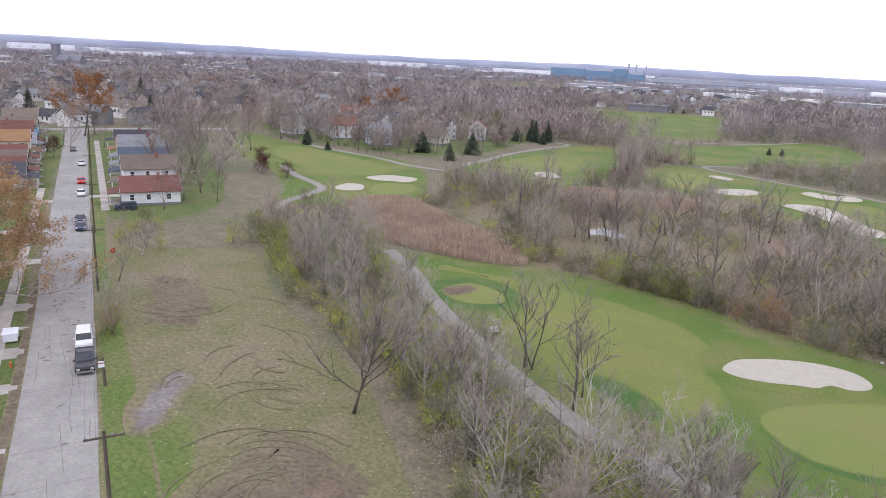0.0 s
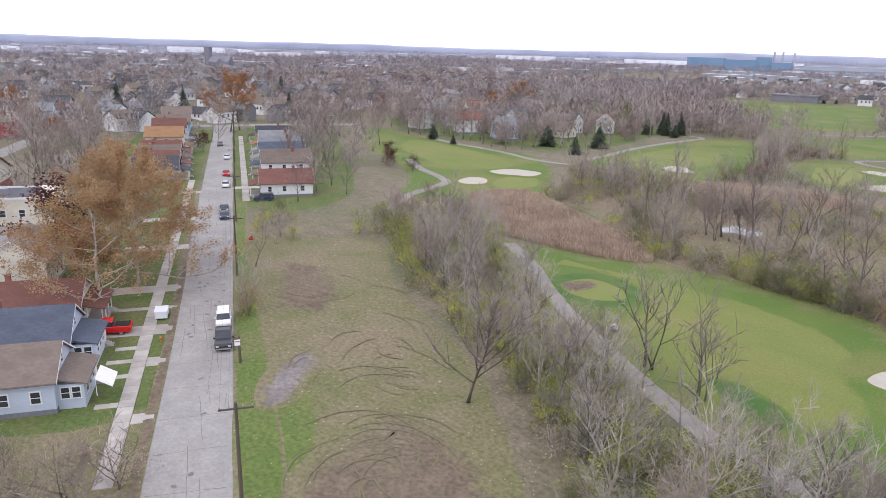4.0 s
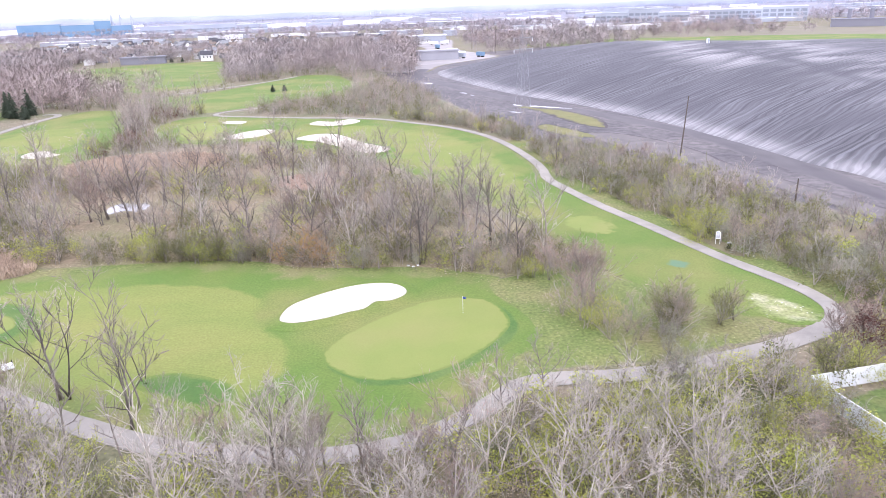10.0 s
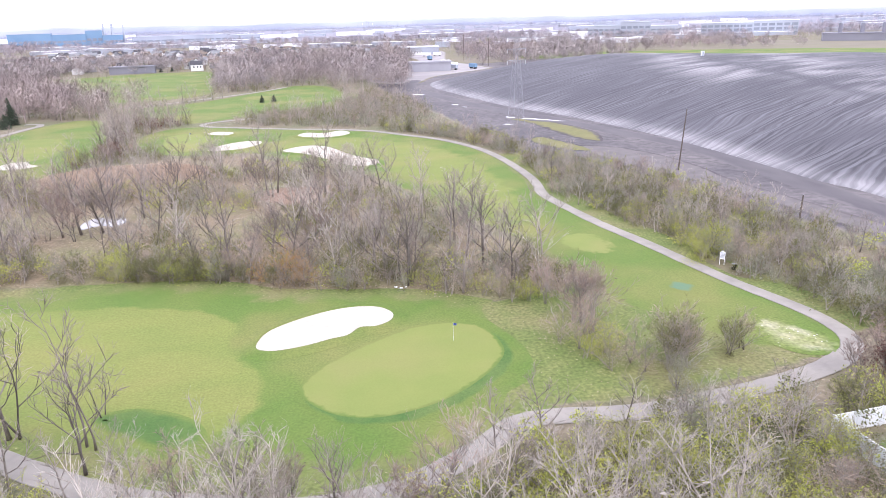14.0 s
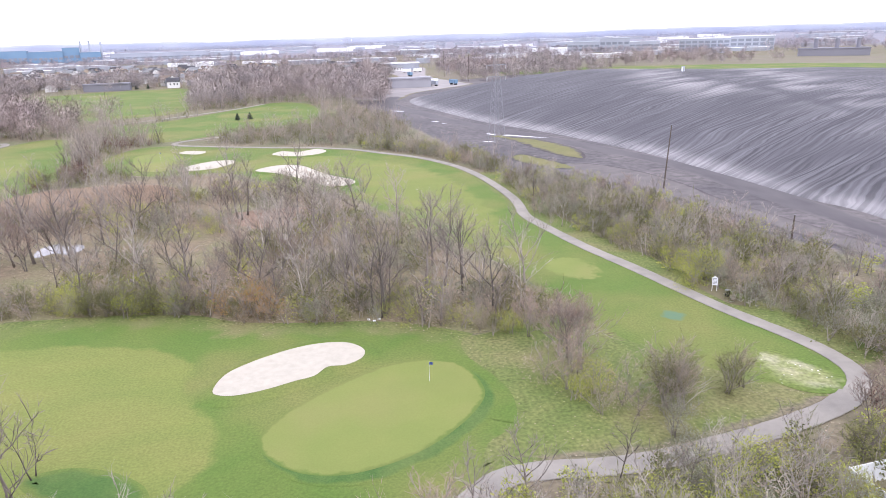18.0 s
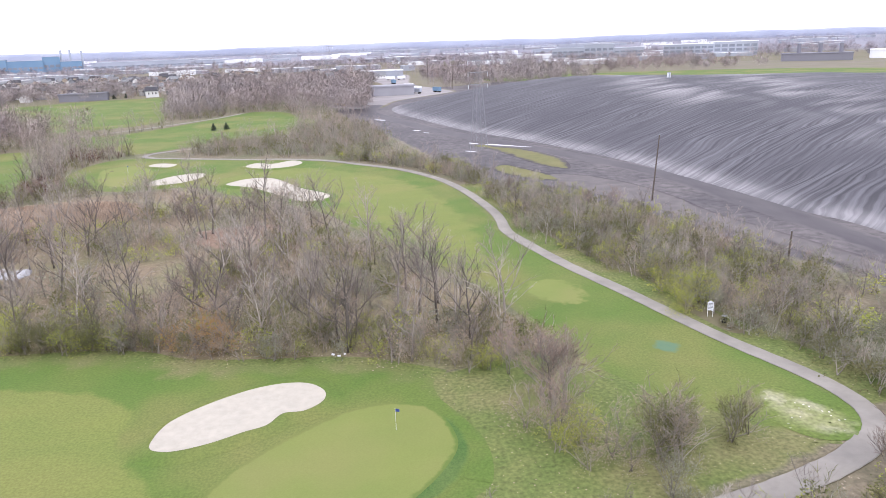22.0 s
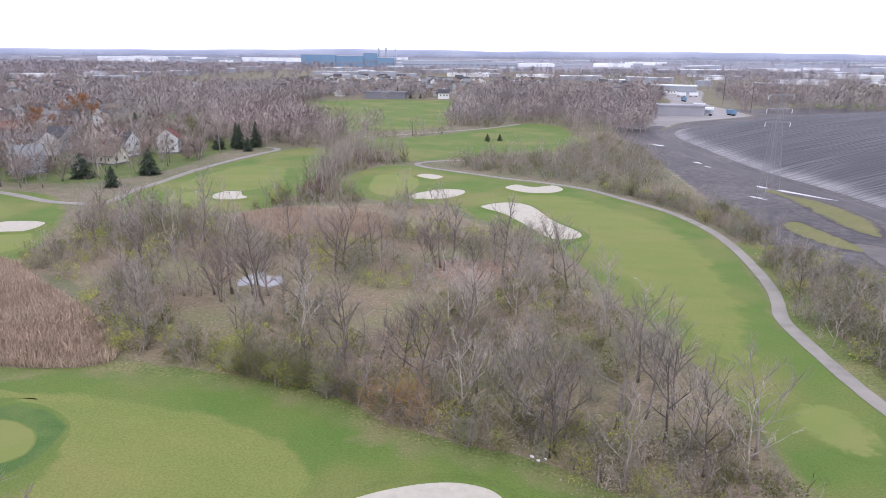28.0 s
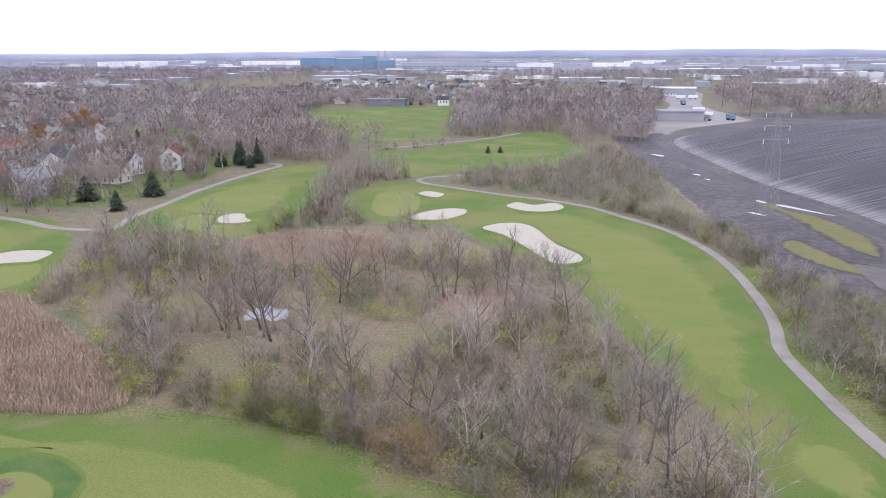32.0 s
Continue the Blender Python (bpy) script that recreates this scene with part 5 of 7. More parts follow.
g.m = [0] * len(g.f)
tagged(part("backdrop", g, HILL, smooth=True), "low hills along the horizon, blue-grey with painted haze", "hills", kind="structure")

# ---- leafy and evergreen trees ----
def leafed(seed, h, spread, per=2, size=0.16, **kw):
    wood, fine = branchy(seed, h, spread, **kw)
    rng = random.Random(seed)
    g = Geo()
    for i in range(3, len(fine.v), 4):
        for q in range(per):
            leafy(g, rng, fine.v[i - q % 3], 0.8, 1, size, 1.0, 0.0)
    return wood, g


def conifer(seed, h, w):
    rng = random.Random(seed)
    wood, g = Geo(), Geo()
    wood.tube([(0, 0, -0.1), (0, 0, h * 0.5), (0, 0, h * 0.97)], [0.02 * h, 0.012 * h, 0.01], 6)
    for k in range(int(h * 4.2)):
        z = h * (0.06 + 0.94 * k / (h * 4.2))
        r = w * (1 - z / h) ** 0.7 * rng.uniform(0.6, 1.2) + 0.12
        for j in range(9):
            a = rng.uniform(0, 6.28)
            c, s = math.cos(a), math.sin(a)
            for q in (0.45, 0.75, 1.0):
                wd = 0.32 * r * (1.15 - 0.4 * q)
                x, y, zz = c * r * q, s * r * q, z - 0.28 * r * q + rng.uniform(-0.12, 0.12)
                g.add([(x - s * wd * 0.6, y + c * wd * 0.6, zz - 0.05), (x * 0.55, y * 0.55, zz + 0.22 * r * q + 0.12), (x + s * wd * 0.6, y - c * wd * 0.6, zz - 0.05), (x * 1.22, y * 1.22, zz - 0.16)], [(0, 3, 1), (1, 3, 2)])
    return wood, g


SYC = [make_tree("sycamore", "tall sycamore with pale limbs and tan leaves", "tree", *leafed(90 + i, h, 0.55, 13, 0.15, limbs=15, subs=8, twigs=10, fork=0.12, wide=1.2, droop=0.7), PALE, LEAF_T, "autumn trees") for i, h in enumerate((17, 14))]
OAK = [make_tree("autumn_tree", "round-crowned tree with rust-orange leaves", "tree", *leafed(95 + i, h, 0.5, 5, 0.22, limbs=11, subs=7, twigs=8, fork=0.15, wide=1.1, droop=0.5), BARK, LEAF_R, "autumn trees") for i, h in enumerate((12, 9))]
PLUM = [make_tree("plum_tree", "small tree with dark maroon leaves", "tree", *leafed(99 + i, h, 0.5, 3, 0.17, limbs=9, subs=6, twigs=8, fork=0.15), BARK, LEAF_M, "autumn trees") for i, h in enumerate((8, 6))]
OLIVE = [make_tree("olive_tree", "tree holding dull olive-green leaves", "tree", *leafed(105, 10, 0.45, 3, 0.18, limbs=9, subs=6, twigs=8, fork=0.15), BARK, LEAF_D, "autumn trees")]
FIR = [make_tree("fir_tree", "dark green conical fir tree", "tree", *conifer(110 + i, h, w), BARK, NEEDLE, "evergreens") for i, (h, w) in enumerate(((10, 2.9), (7, 2.9), (12, 3.2)))]

for src, a, b, s in [(SYC[0], 56, 9.5, 1.08), (SYC[1], 66, 11, 1.25), (SYC[0], 46, 13, 0.95), (PLUM[0], 64, 22, 1.7), (SYC[1], 72, 44, 1.4), (OAK[1], 58, 18, 1.0), (OAK[0], 246, -3, 1.9), (OAK[1], 208, 52, 1.0), (OAK[0], 300, 90, 1.1), (OLIVE[0], 228, -170, 1.3), (OLIVE[0], 150, 60, 1.2), (PLUM[1], 190, 5.5, 1.0)]:
    put_plant(src, *st(a, b), s)
for x, y, s in [(-275, 337, 1.3), (-262, 300, 1.0)]:
    put_plant(OAK[0], x, y, s)
for x, y, k, s in [(-158, 212, 1, 1.15), (-143, 224, 1, 1.2), (-139, 203, 1, 0.9), (-197, 190, 1, 0.85), (-182, 186, 1, 0.5), (-149, 286, 0, 1.0), (-153, 290, 2, 0.85), (-146, 293, 0, 0.9), (-150, 300, 0, 1.0), (-156, 282, 1, 1.0), (-143, 282, 1, 0.8),
                   (-330, 150, 2, 1.1), (-360, 130, 2, 1.2), (-300, 190, 2, 1.0), (-420, 260, 2, 1.2), (-210, 300, 2, 1.0), (-262, 640, 0, 1.0), (-210, 640, 0, 0.8), (-60, 345, 1, 0.5), (-55, 348, 1, 0.45), (-196, 610, 1, 0.6), (-188, 612, 1, 0.6), (-180, 616, 1, 0.6)]:
    put_plant(FIR[k], x, y, s)
for x, y, k, s in [(-161, 137, 0, 0.8), (-157, 134, 1, 0.8)]:
    put_plant(PLUM[k], x, y, s)
for x, y, s in [(-163, 232, 0.9), (-158, 250, 0.8), (-172, 228, 0.8), (-184, 240, 1.0), (-190, 262, 1.0), (-164, 262, 0.8), (-176, 206, 0.8), (-200, 206, 0.9), (-216, 226, 1.0), (-188, 196, 0.8), (-160, 206, 0.7), (-205, 262, 1.1), (-168, 222, 0.9), (-192, 236, 0.9), (-160, 240, 0.8), (-150, 262, 0.7), (-186, 205, 0.9), (-212, 212, 1.0), (-222, 236, 1.0)]:
    put_plant(TREES["red", 1], x, y, s * 1.15)
for x, y, s in [(-262, 318, 1.2), (-208, 285, 1.2), (-176, 300, 1.1), (-160, 330, 1.15), (-190, 200, 1.0), (-176, 196, 0.9), (-205, 196, 1.0), (-152, 246, 0.8)]:
    put_plant(TREES["grey", 3], x, y, s)
for a, b, s, k in [(142, -24, 1.1, 3), (156, -30, 1.2, 5), (128, -28, 1.0, 3), (170, -34, 1.1, 0), (110, -18, 0.8, 1), (116, -30, 0.8, 1), (112, 28, 1.3, 3), (120, 36, 1.3, 5), (128, 40, 1.2, 3), (16, 30, 0.5, 1), (12, 33, 0.5, 4)]:
    put_plant(TREES["grey", k], *st(a, b), s)
for a, b, s in [(-3, 12, 1.0), (5, 9, 0.9), (-1, 16, 1.1), (5, 25, 1.1), (1, 30, 1.1), (5, 4.8, 1.0), (3, 7, 1.1), (1, 11, 1.0), (3, 20, 1.1), (6, 30, 1.1), (4, 17, 1.1), (2, 24, 1.2), (9, 26, 1.1)]:
    put_plant(SHRUBS["brown", 0] if int(a) % 3 else TREES["red", 2], *st(a, b), s * (1.5 if int(a) % 3 else 0.7))
for a, b, s in [(88, -9, 0.9), (90, -11, 1.1), (96, -13, 1.2), (93, -15, 1.0), (84, -8, 0.7)]:
    put_plant(SHRUBS["green", 0] if a < 94 else SHRUBS["dull", 0], *st(a, b), s)
put_plant(TREES["snag", 0], *st(62, -7), 0.7)
put_plant(TREES["pale", 2], *st(75, -11), 0.8)
put_plant(SHRUBS["orange", 0], *st(45, -5.6), 1.0, label="rust-orange bush beside the road")
put_plant(SHRUBS["brown", 1], *st(48, -5.8), 0.9)

# ---- building materials ----
def siding(name, a):
    m = material(name, a, tuple(v * 0.88 for v in a), 0.7, tuple(v * 0.78 for v in a), 0.25, 0.35, rough=0.6, bump=0.0, vary=0.06, coord="object")
    n, l = m.node_tree.nodes, m.node_tree.links
    w = n.new("ShaderNodeTexWave")
    w.bands_direction, w.wave_profile = "Z", "SAW"
    w.inputs["Scale"].default_value = 1.25
    co = n.new("ShaderNodeTexCoord")
    l.new(co.outputs["Object"], w.inputs["Vector"])
    b = n.new("ShaderNodeBump")
    b.inputs["Strength"].default_value, b.inputs["Distance"].default_value = 0.6, 0.03
    l.new(w.outputs["Fac"], b.inputs["Height"])
    l.new(b.outputs[0], n["Principled BSDF"].inputs["Normal"])
    return m


def shingles(name, a):
    return material(name, a, tuple(v * 0.78 for v in a), 2.2, tuple(v * 0.68 for v in a), 0.35, 0.6, bump=0.5, bump_scale=9, vary=0.1, coord="object", stretch=(1, 1, 3))


WHITE = siding("white_siding", (0.78, 0.79, 0.80))
BLUEW = siding("pale_blue_siding", (0.60, 0.68, 0.80))
CREAM = siding("cream_siding", (0.72, 0.68, 0.58))
TAN = siding("tan_siding", (0.50, 0.42, 0.33))
SKYB = siding("sky_blue_siding", (0.25, 0.52, 0.78))
GREYS = siding("grey_siding", (0.42, 0.43, 0.45))
YEL = siding("yellow_siding", (0.68, 0.62, 0.28))
REDS = siding("red_siding", (0.42, 0.10, 0.10))
BRICK = material("red_brick", (0.30, 0.13, 0.10), (0.22, 0.10, 0.08), 6.0, (0.36, 0.2, 0.16), 0.6, 0.5, bump=0.4, bump_scale=12, coord="object")
R_BROWN, R_RED, R_BLUE = shingles("brown_shingles", (0.21, 0.17, 0.14)), shingles("red_brown_shingles", (0.20, 0.095, 0.075)), shingles("slate_blue_shingles", (0.11, 0.13, 0.17))
R_DARK, R_GREY, R_ORANGE = shingles("dark_shingles", (0.085, 0.085, 0.095)), shingles("grey_shingles", (0.26, 0.27, 0.28)), shingles("orange_brown_shingles", (0.32, 0.19, 0.10))
TRIM = material("white_paint", (0.80, 0.80, 0.79), (0.74, 0.74, 0.73), 2.0, rough=0.5, coord="object")
STONE = material("block_foundation", (0.22, 0.23, 0.26), (0.17, 0.18, 0.20), 3.0, bump=0.3, bump_scale=6, coord="object")
GLASS = material("window_glass", (0.035, 0.04, 0.05), (0.05, 0.055, 0.065), 0.8, rough=0.08, spec=0.6, coord="object")
TARROOF = material("tar_roof", (0.10, 0.10, 0.11), (0.14, 0.14, 0.15), 0.5, (0.06, 0.06, 0.065), 0.2, 0.6, coord="object")
METAL = material("grey_metal", (0.34, 0.35, 0.37), (0.28, 0.29, 0.31), 0.6, rough=0.45, metal=0.3, coord="object")
WOODP = material("weathered_pole_wood", (0.13, 0.105, 0.085), (0.09, 0.075, 0.062), 3.0, bump=0.4, bump_scale=14, coord="object", stretch=(1, 1, 0.2))
PLASTIC = material("white_plastic", (0.80, 0.82, 0.85), (0.74, 0.76, 0.80), 0.8, rough=0.4, coord="object")
RUBBER = material("tyre_rubber", (0.02, 0.02, 0.02), (0.03, 0.03, 0.03), 5.0, rough=0.85)
CHROME = material("bright_metal", (0.6, 0.6, 0.62), (0.5, 0.5, 0.52), 3.0, rough=0.25, metal=0.9)

WINDOW_MESH = {}


def window(parent, x, y, z, w, h, face):
    """A framed pane set into a wall; face: the way it looks, in degrees round z."""
    key = (w, h)
    if key not in WINDOW_MESH:
        f = Geo()
        for x0, x1, z0, z1 in ((-w / 2 - 0.1, w / 2 + 0.1, h / 2, h / 2 + 0.1), (-w / 2 - 0.14, w / 2 + 0.14, -h / 2 - 0.1, -h / 2), (-w / 2 - 0.1, -w / 2, -h / 2, h / 2), (w / 2, w / 2 + 0.1, -h / 2, h / 2), (-w / 2, w / 2, -0.03, 0.03)):
            f.box(x0, x1, -0.06, 0.05, z0, z1)
        p = Geo().box(-w / 2, w / 2, -0.02, 0.015, -h / 2, h / 2)
        WINDOW_MESH[key] = mesh_of("window", f, TRIM), mesh_of("pane", p, GLASS)
    win = part("window", WINDOW_MESH[key][0], None, parent, m=pose(x, y, z, 0, 0, face + 90))
    part("pane", WINDOW_MESH[key][1], None, win)


def house(m, L, W, h, rise, wall, roof, label, porch="shed", floors=1, chimney=True, detail=True, dormer=False, name="house"):
    """A gabled house whose front looks along +x, with its ridge along x."""
    ob = thing(name, m, label, "house", "houses")
    part("foundation", Geo().box(-L / 2 - 0.02, L / 2 + 0.02, -W / 2 - 0.02, W / 2 + 0.02, -0.2, 0.55), STONE, ob)
    part("wall", Geo().profile([(-W / 2, 0.5), (W / 2, 0.5), (W / 2, h), (0, h + rise), (-W / 2, h)], -L / 2, L / 2), wall, ob)
    g = Geo()
    k = rise / (W / 2)
    for s in (-1, 1):
        g.profile([(0, h + rise + 0.02), (0, h + rise + 0.22), (s * (W / 2 + 0.45), h - 0.45 * k + 0.2), (s * (W / 2 + 0.45), h - 0.45 * k + 0.02)][::s], -L / 2 - 0.35, L / 2 + 0.35)
    rf = part("roof", g, roof, ob)
    g = Geo()
    for x in (-L / 2 - 0.38, L / 2 + 0.35):
        for s in (-1, 1):
            part("bargeboard", Geo().profile([(0, h + rise + 0.0), (0, h + rise + 0.18), (s * (W / 2 + 0.47), h - 0.45 * k + 0.16), (s * (W / 2 + 0.47), h - 0.45 * k - 0.02)][::s], x, x + 0.03), TRIM, rf)
    if chimney:
        g = Geo().box(-L * 0.15 - 0.28, -L * 0.15 + 0.28, 0.5, 1.05, h + rise * 0.4, h + rise + 0.75).box(-L * 0.15 - 0.34, -L * 0.15 + 0.34, 0.44, 1.11, h + rise + 0.75, h + rise + 0.87)
        part("chimney", g, BRICK, rf)
    for f in range(floors):
        z = 1.9 + 2.7 * f
        if detail:
            for s in (-1, 1):
                for q in (-0.3, 0.05, 0.33) if L > 9 else (-0.25, 0.25):
                    window(ob, q * L, s * (W / 2 + 0.01), z, 0.8 if q else 0.7, 1.15, 90 * s)
        for q in (-0.25, 0.25):
            window(ob, L / 2 + 0.01, q * W, z, 0.8, 1.2, 0)
    if rise > 2:
        window(ob, L / 2 + 0.01, 0, h + rise * 0.3, 0.7, 0.9, 0)
    if porch:
        pd, pw = 2.4, W * 0.8
        g = Geo()
        g.profile([(-pw / 2 - 0.2, 2.75), (pw / 2 + 0.2, 2.75), (pw / 2 + 0.2, 2.9), (-pw / 2 - 0.2, 2.9)], L / 2, L / 2 + 0.02)
        g = Geo().add([(L / 2, -pw / 2 - 0.25, 3.35), (L / 2, pw / 2 + 0.25, 3.35), (L / 2 + pd + 0.4, pw / 2 + 0.25, 2.7), (L / 2 + pd + 0.4, -pw / 2 - 0.25, 2.7),
                       (L / 2, -pw / 2 - 0.25, 3.2), (L / 2, pw / 2 + 0.25, 3.2), (L / 2 + pd + 0.4, pw / 2 + 0.25, 2.56), (L / 2 + pd + 0.4, -pw / 2 - 0.25, 2.56)],
                      [(0, 3, 2, 1), (4, 5, 6, 7), (0, 1, 5, 4), (1, 2, 6, 5), (2, 3, 7, 6), (3, 0, 4, 7)])
        part("porch_roof", g, roof, ob)
        if porch == "closed":
            part("porch", Geo().box(L / 2 + 0.004, L / 2 + pd, -pw / 2, pw / 2, 0.0, 2.62), wall, ob)
            for q in (-0.3, -0.05, 0.2):
                window(ob, L / 2 + pd + 0.01, q * pw, 1.75, 0.75, 1.1, 0)
            for s in (-1, 1):
                window(ob, L / 2 + pd * 0.3, s * (pw / 2 + 0.01), 1.75, 0.7, 1.1, 90 * s)
                window(ob, L / 2 + pd * 0.7, s * (pw / 2 + 0.01), 1.75, 0.7, 1.1, 90 * s)
            part("front_door", Geo().box(L / 2 + pd, L / 2 + pd + 0.05, pw * 0.34, pw * 0.34 + 0.9, 0.55, 2.55), TRIM, ob)
        else:
            part("porch_floor", Geo().box(L / 2 + 0.004, L / 2 + pd, -pw / 2, pw / 2, 0.0, 0.5), CONC, ob)
            for q in (-0.47, -0.15, 0.15, 0.47):
                part("post", Geo().box(L / 2 + pd - 0.12, L / 2 + pd, q * pw - 0.06, q * pw + 0.06, 0.5, 2.6), TRIM, ob)
            part("front_door", Geo().box(L / 2, L / 2 + 0.05, -0.45, 0.45, 0.5, 2.5), TRIM, ob)
        for i in range(3):
            part("step", Geo().box(L / 2 + pd + 0.01 + 0.3 * i, L / 2 + pd + 0.31 + 0.3 * i, pw * 0.3, pw * 0.3 + 1.2, -0.1, 0.42 - 0.17 * i), CONC, ob)
    if dormer:
        g = Geo()
        g.profile([(-1.2, 0), (1.2, 0), (1.2, 1.1), (0, 2.0), (-1.2, 1.1)], 0, 2.6)
        part("dormer", g, wall, ob, m=pose(L * 0.05, -W / 2 * 0.75, h + 0.4, 0, 0, -90))
    return ob


LEFT, RIGHT = 61.8, 241.8


def lot(a, b, turn):
    x, y = st(a, b)
    return pose(x, y, 0, 0, 0, turn)


house(lot(22.6, 17.3, LEFT), 9.7, 7.6, 3.5, 2.3, BLUEW, R_BROWN, "pale blue one-storey house with brown shingle roof", "closed")
house(lot(32.3, 18.8, LEFT), 11.4, 7.8, 3.5, 2.6, BLUEW, R_BLUE, "pale blue one-storey house with slate-blue roof", "closed")
house(lot(43.5, 20.6, LEFT), 13.0, 8.4, 3.4, 2.2, CREAM, R_RED, "cream bungalow with red-brown roof and open porch", "open")
x = thing("awning", lot(22.6, 9.0, LEFT), "white metal awning on a porch roof", "awning")
part("slats", Geo().add([(0, -3.3, 3.05), (0, -0.1, 3.05), (1.5, -0.1, 2.1), (1.5, -3.3, 2.1), (0, -3.3, 2.98), (0, -0.1, 2.98), (1.5, -0.1, 2.03), (1.5, -3.3, 2.03)], [(0, 3, 2, 1), (4, 5, 6, 7), (0, 1, 5, 4), (1, 2, 6, 5), (2, 3, 7, 6), (3, 0, 4, 7)]), TRIM, x)
part("bracket", Geo().box(0.0, 0.06, -3.25, -3.18, 1.2, 2.97).box(0.0, 0.06, -0.2, -0.13, 1.2, 2.97), TRIM, x)
x = thing("carport", lot(23.2, 24.9, LEFT), "low white-roofed carport behind the house", "carport")
part("roof", Geo().box(-2.1, 1.9, -3.6, 3.6, 2.3, 2.42), METAL, x)
for px in (-2.0, 1.7):
    for py in (-3.4, 3.3):
        part("post", Geo().box(px, px + 0.1, py, py + 0.1, 0, 2.3), TRIM, x)


def shed(m, L, W, h, wall, roof, label, rise=0.9, door=True, name="garage"):
    ob = thing(name, m, label, "garage", "outbuildings")
    part("wall", Geo().profile([(-W / 2, -0.1), (W / 2, -0.1), (W / 2, h), (0, h + rise), (-W / 2, h)], -L / 2, L / 2), wall, ob)
    g, k = Geo(), rise / (W / 2)
    for s in (-1, 1):
        g.profile([(0, h + rise + 0.02), (0, h + rise + 0.18), (s * (W / 2 + 0.3), h - 0.3 * k + 0.17), (s * (W / 2 + 0.3), h - 0.3 * k + 0.02)][::s], -L / 2 - 0.25, L / 2 + 0.25)
    part("roof", g, roof, ob)
    if door:
        part("garage_door", Geo().box(L / 2, L / 2 + 0.05, -W * 0.32, W * 0.32, 0, 2.2), TRIM, ob)
    return ob


shed(lot(21, 33, LEFT + 90), 7, 6, 2.4, WHITE, R_BLUE, "white garage with dark blue-brown roof", 1.2)
shed(lot(19.5, 40, LEFT), 7, 7, 2.4, WHITE, R_RED, "small white garage with brown roof", 1.3)
shed(lot(43, 31.5, LEFT), 7.5, 8, 2.9, METAL, METAL, "low grey metal shed behind the bungalow", 0.5)
shed(lot(45, 40.5, LEFT), 9, 10, 2.7, GREYS, METAL, "long low grey workshop with pale roof", 0.4)
shed(lot(55, 38, LEFT), 7, 7, 2.9, WHITE, R_RED, "white shed with red-brown roof", 1.6)
house(lot(60, 25, LEFT + 90), 10, 8, 5.2, 2.6, CREAM, R_GREY, "two-storey cream house half hidden by trees", None, 2)

# chapel with a flat-roofed hall
x = thing("chapel", lot(103, 43, LEFT), "cream chapel hall with flat tar roof and white spire", "church")
part("hall", Geo().box(-11, 11, -6, 6, -0.1, 5.0), CREAM, x)
part("flat_roof", Geo().box(-10.8, 10.8, -5.8, 5.8, 5.004, 5.08), TARROOF, x)
part("parapet", Geo().box(-11.1, 11.1, -6.1, -5.85, 5.0, 5.4).box(-11.1, 11.1, 5.85, 6.1, 5.0, 5.4).box(-11.1, -10.85, -5.85, 5.85, 5.0, 5.4).box(10.85, 11.1, -5.85, 5.85, 5.0, 5.4), TRIM, x)
part("front_gable", Geo().profile([(-6.2, 0), (6.2, 0), (6.2, 4.4), (0, 8.2), (-6.2, 4.4)], -13.5, -11.1), CREAM, x)
part("wing", Geo().profile([(-6, 0), (6, 0), (6, 5.0), (0, 6.6), (-6, 5.0)], 11.1, 14.0), CREAM, x)
sp = part("spire_base", Geo().box(-13.2, -11.6, -0.8, 0.8, 7.2, 9.2), TRIM, x)
part("spire", Geo().prism([(-13.1, -0.7), (-11.7, -0.7), (-11.7, 0.7), (-13.1, 0.7)], 9.2, 12.4, 0, 0.04), TRIM, sp)
for px in (-2, 3):
    part("roof_unit", Geo().box(px, px + 2.0, -1.2, 0.6, 5.08, 6.2, 0, 0.1), METAL, x)
for q in (-3.4, 0, 3.4):
    for z in (1.9, 4.2):
        window(x, 14.02, q, z, 0.9, 1.2, 0)
for q in range(6):
    window(x, -8 + 3.3 * q, -6.02, 2.4, 1.0, 1.3, -90)
x = thing("brick_hall", lot(128, 58, LEFT), "long hall, brick below and cream above, brown roof", "church")
part("brick_base", Geo().box(-12, 12, -7, 7, -0.1, 3.0), BRICK, x)
part("upper_wall", Geo().profile([(-7, 3.004), (7, 3.004), (7, 5.4), (0, 8.4), (-7, 5.4)], -11.9, 11.9), CREAM, x)
g = Geo()
for s in (-1, 1):
    g.profile([(0, 8.45), (0, 8.65), (s * 7.6, 5.35), (s * 7.6, 5.15)][::s], -12.4, 12.4)
part("roof", g, R_RED, x)
for q in range(5):
    window(x, -9 + 4.5 * q, -7.02, 1.7, 1.1, 1.2, -90)

# rows along the street
palette = [(WHITE, R_RED), (CREAM, R_BROWN), (WHITE, R_DARK), (BLUEW, R_GREY), (TAN, R_BROWN), (WHITE, R_BROWN), (GREYS, R_DARK), (CREAM, R_RED), (YEL, R_GREY), (REDS, R_BROWN)]
words = {WHITE: "white", CREAM: "cream", BLUEW: "pale blue", TAN: "tan", GREYS: "grey", YEL: "yellow", REDS: "red", SKYB: "sky-blue"}
rwords = {R_RED: "red-brown", R_BROWN: "brown", R_DARK: "dark", R_GREY: "grey", R_BLUE: "slate-blue", R_ORANGE: "orange-brown"}


